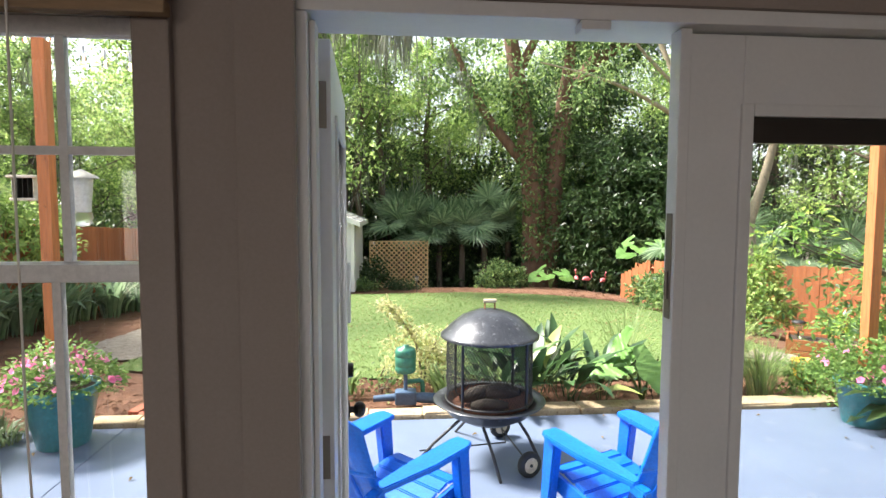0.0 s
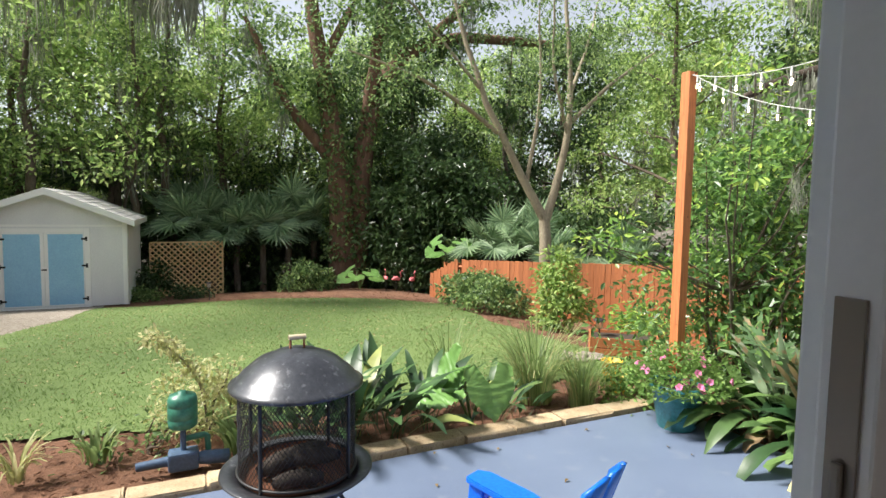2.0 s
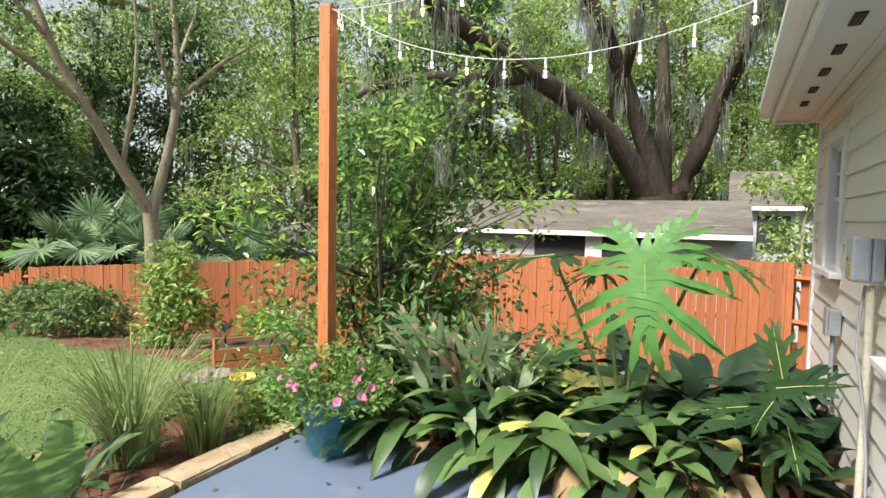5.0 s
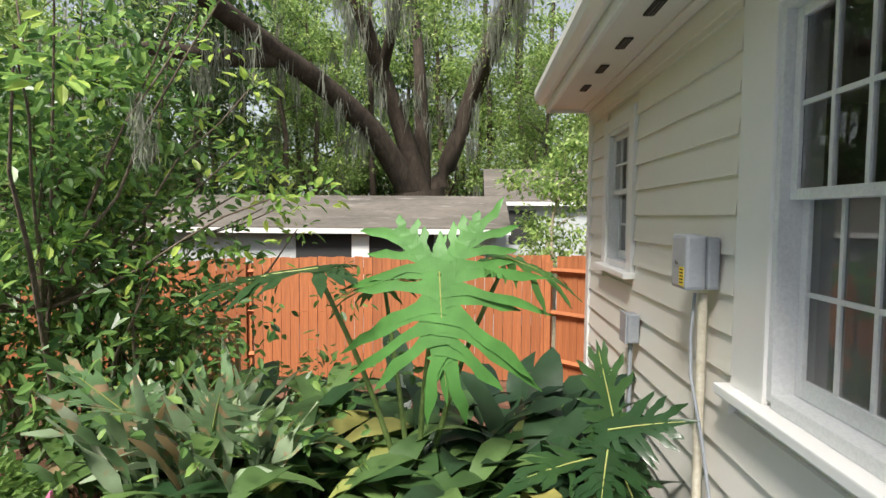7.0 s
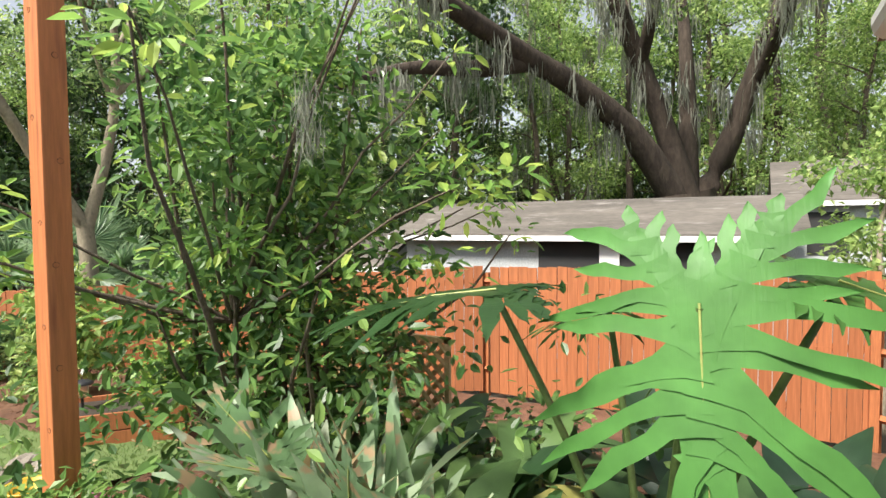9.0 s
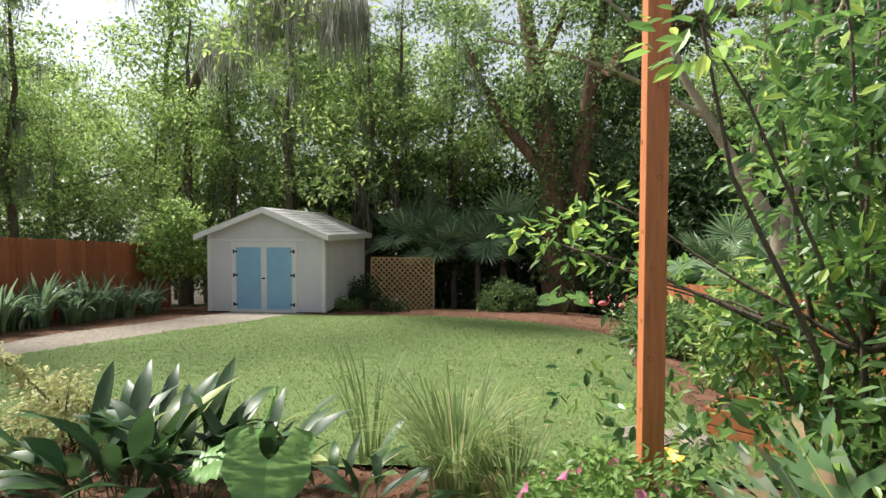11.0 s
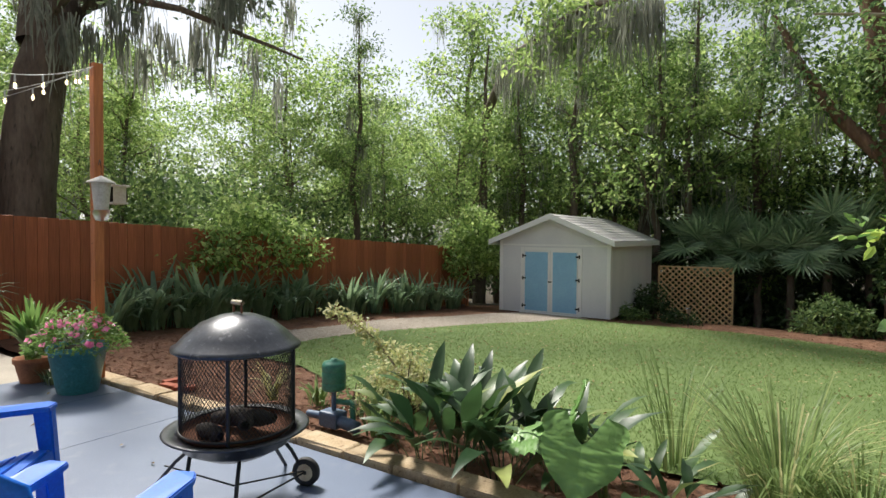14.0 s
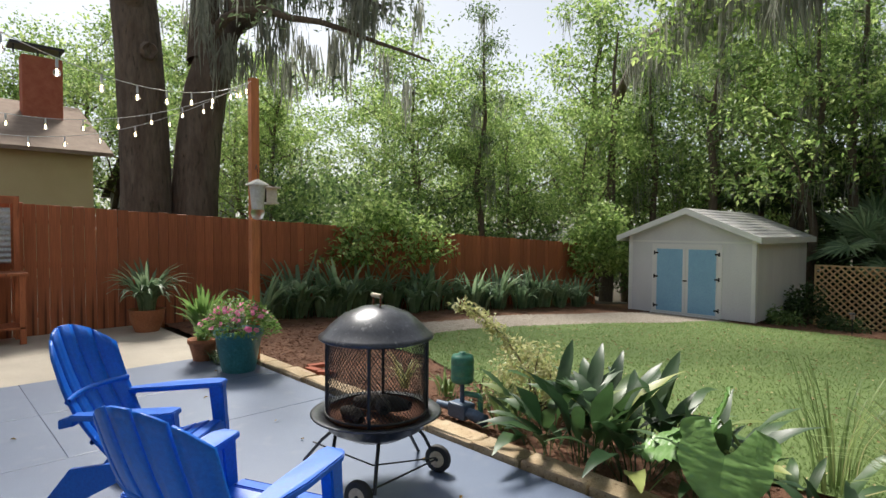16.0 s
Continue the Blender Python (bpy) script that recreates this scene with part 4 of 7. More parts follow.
M_PALM = leafy("palm_frond", (.11, .19, .10), (.27, .37, .21), share=.1, rough=.4, spec=.5)
PALM = fan_palm("palmetto", "fan palmetto with stiff green fronds", pose(2.1, 22.0, G0(2.1, 22.0)), R, 15, 1.4, .92, M_PALM, 1.8)
for x, y, s, tz in ((4.0, 21.9, 1.15, 40), (.5, 22.2, 1.15, 160), (5.1, 22.4, 1.1, 250), (3.0, 21.7, 1.0, 120), (1.3, 21.8, .95, 200), (9.1, 14.6, .8, 30), (10.0, 13.4, .75, 200), (11.0, 15.5, .95, 100), (10.8, 11.0, .7, 10)):
    o = copy_thing(PALM, pose(x, y, G0(x, y), 0, 0, tz) @ Matrix.Diagonal((s, s, s, 1)))
    o.scale = (s, s, s)
TPALM = fan_palm("palm", "fan palm on a trunk behind the shed", pose(-1.9, 23.5, G0(-1.9, 23.5)), R, 18, 1.5, 1.0, M_LEAF_DARK, 4.4)
for x, y, s in ((-3.4, 24.2, .95), (-.4, 25, 1.05)):
    o = copy_thing(TPALM, pose(x, y, G0(x, y), 0, 0, 70 * x) @ Matrix.Diagonal((s, s, s, 1)))
    o.scale = (s, s, s)

# ---- thickets and far woods that close the view ----
def thicket(name, label, boxes, n, L, W, leaf_mat, rng, category="undergrowth"):
    out = []
    tot = sum((b[1] - b[0]) * (b[3] - b[2]) * (b[5] - b[4]) for b in boxes)
    for b in boxes:
        m_ = int(n * (b[1] - b[0]) * (b[3] - b[2]) * (b[5] - b[4]) / tot / 40)
        c = np.stack([b[0] + (b[1] - b[0]) * rng.random(m_), b[2] + (b[3] - b[2]) * rng.random(m_), b[4] + (b[5] - b[4]) * rng.random(m_) ** 1.4], -1)
        out.append(c)
    c = np.concatenate(out)
    V, F = cloud_leaves(rng, c, np.full(len(c), .55), 40, L, W)
    return tagged(part_mesh(name, mesh_np(name, V, F), leaf_mat, None), label, category, kind="stuff")


thicket("undergrowth", "dense dark evergreen undergrowth below the trees", [(-2, 14.5, 23.4, 25.4, -1.6, 2.4), (-.5, 6.5, 21.6, 22.6, -1.8, .6), (-2, 15, 24.5, 27, 1.0, 4.6), (6.8, 12, 20, 22, -1.6, 1.8), (11.5, 15.5, 9, 20, -1.6, 1.8)], 52000, .2, .1, M_LEAF_DARK, R)
thicket("undergrowth", "low dark undergrowth behind the lattice panel", [(-1.5, 8.5, 22.4, 23.6, -2.0, 1.4)], 16000, .26, .14, M_LEAF_DARK, R)
thicket("undergrowth", "mixed green undergrowth behind the board fence", [(-13, -8.4, 7.5, 21, -.4, 3.2), (-9, -4.6, 21.5, 24.5, -.8, 4.2)], 26000, .18, .09, M_LEAF_MID, R)
thicket("undergrowth", "mixed green undergrowth behind the neighbour's roof", [(20, 24, -8, 12, -1.4, 1.6), (19, 27, 9, 18, -1.4, 3.0)], 22000, .2, .1, M_LEAF_MID, R)
ang = R.random(900) * 2 * math.pi
rr = 46 + 12 * R.random(900)
c = np.stack([np.cos(ang) * rr, np.sin(ang) * rr + 5, -2 + 9 * R.random(900) ** 1.2], -1)
c = c[(c[:, 1] > -16)]
V, F = cloud_leaves(R, c, np.full(len(c), 2.4), 60, .6, .34)
tagged(part_mesh("far_woods", mesh_np("far_woods", V, F), M_LEAF_FAR, None), "far green woods closing the view", "woods", kind="stuff")
paths = []
for q in range(46):
    x, y = -24 + 52 * R.random(), 26 + 14 * R.random()
    r_ = .08 + .16 * R.random()
    paths.append((wobble(R, (x, y, -2.5), (x + R.normal() * 1.6, y, 5 + 3 * R.random()), 7, .3), np.linspace(r_, r_ * .5, 7)))
for q in range(34):
    x, y = 27 + 13 * R.random(), -9 + 36 * R.random()
    r_ = .1 + .2 * R.random()
    paths.append((wobble(R, (x, y, -2.5), (x, y + R.normal() * 1.2, 9 + 5 * R.random()), 7, .25), np.linspace(r_, r_ * .6, 7)))
tagged(tube("far_trunks", paths, M_BARKDARK, None, 6), "dark slim trunks deep in the woods", "woods", kind="stuff")


# ---- windows and doors ----
M_GLASS = glass("window_glass")
M_SCREEN = glass("screened_glass", (.45, .45, .45), 0.0)
M_SCREEN.node_tree.nodes["Principled BSDF"].inputs["Transmission Weight"].default_value = .8
M_VINYL = varied("white_vinyl", (.66, .67, .69), (.72, .73, .74), scale=3, fine=80, rough=.35, bump=.02)
M_DOOR = varied("white_door_paint", (.60, .62, .65), (.65, .67, .70), scale=3, fine=90, rough=.4, bump=.006, grain=.12)
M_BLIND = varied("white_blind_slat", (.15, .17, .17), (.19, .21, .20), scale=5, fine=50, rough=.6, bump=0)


def pane(x0, y, z0, x1, z1, parent, material=None):
    g = part("pane", box_bm(x0, y - .002, z0, x1, y + .002, z1), material or M_GLASS, parent)
    g.visible_shadow = False
    return g


def sash(name, x0, x1, z0, z1, y, cols, rows, parent, rail=.035, low=None, material=None):
    s = part(name, box_bm(x0, y - .016, z0, x0 + rail, y + .016, z1, bevel=.003), M_VINYL, parent)
    part("stile", box_bm(x1 - rail, y - .016, z0, x1, y + .016, z1, bevel=.003), M_VINYL, s)
    part("rail", box_bm(x0 + rail, y - .015, z0, x1 - rail, y + .015, z0 + (low or rail), bevel=.003), M_VINYL, s)
    part("rail", box_bm(x0 + rail, y - .015, z1 - rail, x1 - rail, y + .015, z1, bevel=.003), M_VINYL, s)
    pane(x0 + rail, y, z0 + (low or rail), x1 - rail, z1 - rail, s, material)
    for k in range(1, cols):
        xx = x0 + rail + (x1 - x0 - 2 * rail) * k / cols
        part("muntin", box_bm(xx - .008, y - .009, z0 + rail, xx + .008, y + .009, z1 - rail), M_VINYL, s)
    for k in range(1, rows):
        zz = z0 + rail + (z1 - z0 - 2 * rail) * k / rows
        part("muntin", box_bm(x0 + rail, y - .0085, zz - .008, x1 - rail, y + .0085, zz + .008), M_VINYL, s)
    return s


def window(name, label, W, cols, trim, meet, inside=True):
    x0, x1, z0, z1 = W
    w = thing(name, label, "window", kind="structure")
    for a in ((x0 - trim, z0 - .02, x0, z1 + trim * .8), (x1, z0 - .02, x1 + trim, z1 + trim * .8), (x0, z1, x1, z1 + trim * .8)):
        part("casing", box_bm(a[0], -.026, a[1], a[2], .024, a[3], bevel=.004), M_TRIMW, w)
    part("window_sill", box_bm(x0 - trim - .03, -.026, z0 - .06, x1 + trim + .03, .075, z0 - .021, bevel=.006), M_TRIMW, w)
    for a in ((x0, z0, x0 + .03, z1), (x1 - .03, z0, x1, z1), (x0 + .03, z1 - .03, x1 - .03, z1), (x0 + .03, z0 - .02, x1 - .03, z0 + .025)):
        part("window_frame", box_bm(a[0], -.125, a[1], a[2], .012, a[3], bevel=.003), M_VINYL, w)
    sash("upper_sash", x0 + .031, x1 - .031, meet, z1 - .031, -.035, cols, 2, w)
    sash("lower_sash", x0 + .031, x1 - .031, z0 + .026, meet + .035, -.078, cols, 2, w, low=.06, material=M_GLASS if inside else M_SCREEN)
    if inside:
        # inner trim takes the wall taupe: room shade put into its colour
        for a in ((x0 - .02, z0 - .06, x0 + .045, z1 + .08), (x1 - .045, z0 - .06, x1 + .02, z1 + .08), (x0 + .045, z1 - .03, x1 - .045, z1 + .08)):
            part("inner_casing", box_bm(a[0], -.162, a[1], a[2], -.1405, a[3], bevel=.005), M_INT, w)
        part("inner_sill", box_bm(x0 - .09, -.2, z0 - .09, x1 + .09, -.1405, z0 - .062, bevel=.005), M_INT, w)
    return w


window("window_1", "white double-hung window beside the garden door", LW, 5, .09, 1.63)
window("window_2", "large white double-hung window with grilles", BW, 4, .23, 1.65, False)
window("window_3", "small white double-hung window near the house corner", SW, 3, .11, 1.75, False)

# woven blind rolled up over the window beside the door
M_BAMBOO = varied("bamboo_slats", (.22, .15, .09), (.36, .26, .16), scale=8, fine=60, rough=.7, bump=.2, stretch=(.2, 1, 1))
blind = thing("bamboo_blind", "rolled-up woven bamboo blind at the window top", "blind", pose(0, 0, 0))
for k in range(9):
    zz = 2.10 + .028 * k
    part("slat", box_bm(LW[0] - .03, -.205 - .01 * (k % 2), zz, LW[1] + .03, -.175, zz + .024, bevel=.004), M_BAMBOO, blind)
for xx in (-.52, -.47, -.95):
    tube("cord", [([(xx, -.21, 2.39), (xx, -.212, 1.4), (xx + .01, -.21, .9)], .0022)], M_INTTRIM, blind, 5)

dframe = thing("door_frame", "white french door frame with interior casing", "door frame", kind="structure")
part("jamb", box_bm(DX0, -.128, FLOOR - .02, -.002, .012, 2.138, bevel=.003), M_DOOR, dframe)
part("jamb", box_bm(1.502, -.128, FLOOR - .02, DX1, .012, 2.138, bevel=.003), M_DOOR, dframe)
part("head", box_bm(DX0, -.128, 2.139, DX1, .012, DTOP, bevel=.003), M_DOOR, dframe)
part("stop", box_bm(-.0015, -.10, FLOOR, .010, -.055, 2.13, bevel=.002), M_DOOR, dframe)
part("threshold", box_bm(DX0, -.13, -.02, DX1, .03, FLOOR + .012, bevel=.006), M_DOOR, dframe)
# white casing coloured wall taupe to carry the dim room's shade
for a in ((DX0 - .098, -.02, DX0 + .012, DTOP + .085), (DX1 - .012, -.02, DX1 + .098, DTOP + .085), (DX0 + .012, DTOP - .012, DX1 - .012, DTOP + .085)):
    part("casing", box_bm(a[0], -.165, a[1] + FLOOR, a[2], -.1405, a[3], bevel=.006), M_INT, dframe)
for a in ((DX0 - .1, -.1, DX0, DTOP + .1), (DX1, -.1, DX1 + .1, DTOP + .1), (DX0, DTOP + .001, DX1, DTOP + .1)):
    part("outer_casing", box_bm(a[0], -.026, a[1], a[2], .024, a[3], bevel=.004), M_TRIMW, dframe)
part("catch", box_bm(.52, -.13, 2.12, .58, -.09, 2.138, bevel=.003), M_DOOR, dframe, "small white catch")
M_BRASS = mat("aged_steel", (.20, .18, .16), .45, .8)
M_DARKMETAL = mat("oil_rubbed_bronze", (.02, .018, .016), .35, .7)


def door_leaf(name, label, m, open_):
    """A full-glass door leaf, .74 wide, hinge edge at x = 0, with blinds between its panes."""
    d = thing(name, label, "door", m, kind="structure")
    W_, H_, S, T, B = .742, 1.99, .13, .145, .24
    for a in ((0, 0, S, H_), (W_ - S, 0, W_, H_), (S, H_ - T, W_ - S, H_), (S, 0, W_ - S, B)):
        part("stile", box_bm(a[0], -.022, a[1], a[2], .022, a[3], bevel=.003), M_DOOR, d)
    for s in (-1, 1):
        for a in ((S - .005, B - .005, S + .022, H_ - T + .005), (W_ - S - .022, B - .005, W_ - S + .005, H_ - T + .005), (S + .022, B - .005, W_ - S - .022, B + .022), (S + .022, H_ - T - .022, W_ - S - .022, H_ - T + .005)):
            part("bead", box_bm(a[0], s * .023 - .006, a[1], a[2], s * .023 + .006, a[3], bevel=.004), M_DOOR, d)
    for yy in (-.012, .012):
        pane(S, yy, B, W_ - S, H_ - T, d)
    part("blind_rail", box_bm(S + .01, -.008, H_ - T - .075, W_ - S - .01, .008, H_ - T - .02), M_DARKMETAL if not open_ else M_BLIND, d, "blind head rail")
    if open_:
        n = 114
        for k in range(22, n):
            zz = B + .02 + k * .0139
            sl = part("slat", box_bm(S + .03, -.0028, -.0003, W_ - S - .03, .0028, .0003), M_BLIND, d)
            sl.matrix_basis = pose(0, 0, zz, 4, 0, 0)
    part("blind_slider", box_bm(W_ - S - .006, -.04, 1.25, W_ - S + .022, -.0295, 1.45, bevel=.004), M_DOOR, d)
    if open_:
        for hz in (.18, 1.02, 1.80):
            part("hinge", box_bm(-.003, -.012, hz, .0, .012, hz + .1, bevel=.001), M_BRASS, d, "dull metal hinge")
        for sgn in (-1, 1):
            bm = bmesh.new()
            bmesh.ops.create_uvsphere(bm, u_segments=14, v_segments=9, radius=.028)
            for v in bm.verts:
                v.co = Vector((W_ - .06 + v.co.x, sgn * .065 + v.co.y * .8, .93 + v.co.z))
            kb = part("knob", bm, M_DARKMETAL, d, "dark bronze knob")
            tube("stem", [([(W_ - .06, sgn * .022, .93), (W_ - .06, sgn * .05, .93)], [.012, .012])], M_DARKMETAL, kb, 8)
            tube("rosette", [([(W_ - .06, sgn * .0225, .93), (W_ - .06, sgn * .032, .93)], [.032, .03])], M_DARKMETAL, kb, 14)
            tube("deadbolt", [([(W_ - .06, sgn * .0225, 1.07), (W_ - .06, sgn * .045, 1.07)], [.027, .024])], M_DARKMETAL, d, 14, "dark bronze deadbolt")
    return d


door_leaf("door_1", "white glazed french door leaf standing open outwards", pose(.003, .03, FLOOR + .015, 0, 0, 92.5), True)
d2 = door_leaf("door_2", "white glazed french door leaf, closed", pose(1.499, -.06, FLOOR + .015, 0, 0, 180), False)
ast = part("astragal", box_bm(.7425, .008, 0, .767, .05, 1.99, bevel=.003), M_DOOR, d2)
part("flush_bolt", box_bm(.767, .018, 1.40, .7695, .040, 1.62, bevel=.001), M_BRASS, d2, "worn metal flush bolt plate")
part("bolt_lever", box_bm(.7697, .025, 1.44, .775, .033, 1.50, bevel=.002), M_BRASS, d2, "small bolt lever")

# ---- boxes and pipes on the outer wall ----
M_GREYBOX = varied("grey_plastic", (.28, .30, .33), (.32, .34, .37), scale=4, fine=60, rough=.45, bump=.008, grain=.15)
M_YLABEL = mat("yellow_label", (.75, .55, .02), .6)
M_INK = mat("dark_ink", (.02, .02, .02), .7)
M_PVC = varied("cream_pvc", (.58, .53, .42), (.63, .58, .47), scale=6, fine=40, rough=.4, bump=.02)
mb = thing("utility_box", "grey plastic utility box with a yellow warning label", "utility box", pose(4.56, .015, 1.41) @ Matrix.Diagonal((.95, .8, .88, 1)))
part("back_plate", box_bm(-.085, 0, -.12, .085, .06, .12, bevel=.012), M_GREYBOX, mb)
part("cover", box_bm(-.075, .061, -.125, .095, .165, .13, bevel=.018), M_GREYBOX, mb)
part("label", box_bm(-.06, .1655, -.105, -.01, .167, -.02), M_YLABEL, mb, "yellow warning label")
for k in range(5):
    part("print_bar", box_bm(-.055, .1672, -.095 + k * .015, -.016, .1676, -.088 + k * .015), M_INK, mb)
tube("screw", [([(.02, .165, .0), (.02, .173, .0)], [.012, .01])], M_BRASS, mb, 10)
tagged(tube("conduit", [([(4.55, .05, 1.28), (4.55, .05, .7), (4.55, .05, -.1)], .019)], M_PVC, None, 12), "cream plastic conduit running down the wall", "pipe")
tagged(tube("cable", [([(4.58, .07, 1.28), (4.56, .09, 1.1), (4.52, .1, .95), (4.46, .07, .7), (4.38, .06, .45), (4.34, .06, .2), (4.32, .08, -.03)], .007)], M_GREYBOX, None, 8), "thin grey cable hanging from the utility box", "cable")
sb = thing("outlet_box", "small grey outdoor outlet box on the siding", "outlet box", pose(5.58, .013, .935))
part("body", box_bm(-.06, 0, -.085, .06, .07, .085, bevel=.008), M_GREYBOX, sb)
part("lid", box_bm(-.066, .071, -.09, .066, .085, .095, bevel=.006), M_GREYBOX, sb)
tube("pipe", [([(0, .035, -.085), (0, .035, -.5), (0, .035, -.95)], .014)], M_GREYBOX, sb, 8)

# ---- posts, string lights, bird feeders ----
def post(label, x, y, top, zb):
    p = thing("light_post", label, "post", pose(x, y, 0))
    part("shaft", box_bm(-.046, -.046, zb, .046, .046, top, bevel=.006), M_POST, p)
    for k in range(7):
        kz, kx = .3 + k * .37, R.normal() * .02
        tube("knot", [([(kx, -.0455, kz), (kx, -.0475, kz)], [.012, .010])], M_BARKDARK, p, 8)
        tube("knot", [([(-.0455, kx, kz + .15), (-.0475, kx, kz + .15)], [.011, .009])], M_BARKDARK, p, 8)
    tube("hook", [([(0, -.05, top - .03), (.02, -.07, top), (.04, -.05, top + .02)], .004)], M_DARKMETAL, p, 6)
    return p


PE, PW = (4.29, 3.23, 3.03), (-2.52, 3.40, 3.22)
post("orange-stained wooden light post at the bed", PE[0], PE[1], PE[2], -.2)
post("orange-stained wooden light post by the petunia pot", PW[0], PW[1], PW[2], -.2)
M_WIRE = mat("white_cord", (.62, .62, .6), .5)
M_BULB = glass("bulb_glass", (1, .97, .9), .02)
M_FIL = bpy.data.materials.new("warm_filament")
M_FIL.use_nodes = True
M_FIL.node_tree.nodes["Principled BSDF"].inputs["Emission Color"].default_value = (1, .75, .4, 1)
M_FIL.node_tree.nodes["Principled BSDF"].inputs["Emission Strength"].default_value = 6


def string_lights(label, a, b, sag, n, swag=1):
    s = thing("string_lights", label, "string lights")
    a, b = np.array(a), np.array(b)
    t = np.linspace(0, 1, 33)[:, None]
    pts = a * (1 - t) + b * t
    pts[:, 2] -= sag * 4 * (t * (1 - t))[:, 0]
    tube("cord", [(pts, .003)], M_WIRE, s, 5)
    for k in range(n):
        u = (k + .5) / n
        p = a * (1 - u) + b * u
        p[2] -= sag * 4 * u * (1 - u)
        sk = tube("socket", [([p, p - (0, 0, .025), p - (0, 0, .055)], [.005, .008, .008])], M_WIRE, s, 8)
        bm = bmesh.new()
        bmesh.ops.create_uvsphere(bm, u_segments=12, v_segments=9, radius=.022)
        for v in bm.verts:
            if v.co.z > 0:
                v.co.x *= 1 - .5 * v.co.z / .022
                v.co.y *= 1 - .5 * v.co.z / .022
                v.co.z *= 1.3
            v.co += Vector(p) - Vector((0, 0, .088))
        bl = part("bulb", bm, M_BULB, s, "clear globe bulb")
        bl.visible_shadow = False
        tube("filament", [([p - (0, 0, .07), p - (0, 0, .1)], [.004, .004])], M_FIL, bl, 5)
    return s


string_lights("white string lights with clear bulbs sagging from the post", PE, (4.05, .5, 2.62), .34, 11)
string_lights("white string lights with clear bulbs sagging from the post", (PE[0], PE[1], PE[2] - .02), (2.9, .5, 2.66), .14, 9)
string_lights("white string lights with clear bulbs sagging from the post", PW, (-4.6, .5, 2.75), .45, 10)
string_lights("white string lights with clear bulbs sagging from the post", (PW[0], PW[1], PW[2] - .03), (-3.0, .5, 2.7), .35, 10)
string_lights("white string lights with clear bulbs sagging between the posts", (PW[0], PW[1], PW[2] - .02), (.2, .5, 2.62), .3, 10)

M_CREAM = varied("weathered_cream", (.55, .52, .45), (.64, .61, .54), scale=8, fine=50, rough=.6, bump=.05)
M_FRUST = glass("frosted_plastic", (.9, .9, .86), .35)


def feeder(m):
    f = thing("bird_feeder", "cream lantern bird feeder hanging from a hook", "bird feeder", m)
    tube("roof", [([(0, 0, .20), (0, 0, .215), (0, 0, .25), (0, 0, .27)], [.125, .118, .05, .01])], M_CREAM, f, 16)
    tube("tank", [([(0, 0, .20), (0, 0, -.06)], [.085, .062])], M_CREAM, f, 14)
    tube("base", [([(0, 0, -.06), (0, 0, -.10), (0, 0, -.16), (0, 0, -.17)], [.07, .075, .05, .0])], M_FRUST, f, 14)
    tube("hanger", [([(0, 0, .27), (0, 0, .36), (.12, 0, .44), (.27, 0, .40)], .004)], M_DARKMETAL, f, 6)
    return f


feeder(pose(PW[0] + .30, PW[1] - .10, 1.80, 0, 0, 160))
hp = thing("hopper_feeder", "cream hopper bird feeder with wire mesh sides", "bird feeder", pose(PW[0] - .36, PW[1] + .36, 1.92) @ Matrix.Diagonal((.75, .75, .85, 1)))
part("roof", box_bm(-.16, -.13, .12, .16, .13, .145, bevel=.01), M_CREAM, hp)
part("tray", box_bm(-.14, -.11, -.1, .14, .11, -.075, bevel=.008), M_CREAM, hp)
for k in range(5):
    part("side", box_bm(-.12 + k * .055, -.09, -.075, -.112 + k * .055, .09, .12), M_CREAM if k in (0, 4) else M_DARKMETAL, hp)
tube("hanger", [([(0, 0, .145), (.2, -.2, .32), (.47, -.44, .34)], .004)], M_DARKMETAL, hp, 6)

# ---- fire pit ----
M_LID = varied("worn_black_enamel", (.035, .037, .045), (.075, .08, .092), scale=6, fine=50, rough=.3, bump=.03, c3=(.16, .165, .18), metal=.35, spec=.7)
M_RUST = varied("rusty_bowl", (.16, .06, .03), (.26, .11, .06), scale=8, fine=60, rough=.9, bump=.4, c3=(.06, .04, .03))
M_CHAR = varied("charred_log", (.03, .025, .022), (.09, .07, .055), scale=6, fine=30, rough=.95, bump=.7)
M_TIRE = varied("black_rubber", (.02, .02, .02), (.035, .035, .035), scale=6, fine=60, rough=.7, bump=.1)
M_WHEEL = varied("cream_wheel_hub", (.52, .42, .28), (.64, .55, .40), scale=6, fine=40, rough=.5, bump=.05)


def lathe(name, prof, material, parent, sides=40, label=""):
    V, F = tube_np([([(0, 0, z) for r, z in prof], [r for r, z in prof])], sides)
    a = np.linspace(0, 2 * math.pi, sides, endpoint=False)
    V = np.concatenate([np.stack([np.cos(a) * r, np.sin(a) * r, 0 * a + z], -1) for r, z in prof])
    return part_mesh(name, mesh_np(name, V, F, True), material, parent, label)


pit = thing("fire_pit", "round black mesh fire pit with domed lid on wheels", "fire pit", pose(.83, 2.60, 0))
lathe("lid", [(.335, .885), (.345, .89), (.345, .905), (.325, .915), (.28, .965), (.2, 1.03), (.1, 1.07), (.02, 1.083), (.0, 1.084), (.0, 1.078), (.1, 1.062), (.2, 1.02), (.28, .955), (.322, .905), (.335, .885)], M_LID, pit, 48, "domed worn enamel lid")
hd = tube("handle", [([(-.035, 0, 1.075), (-.035, 0, 1.12), (-.028, 0, 1.137), (.028, 0, 1.137), (.035, 0, 1.12), (.035, 0, 1.075)], .006)], M_RUST, pit, 8, "rusty lid handle")
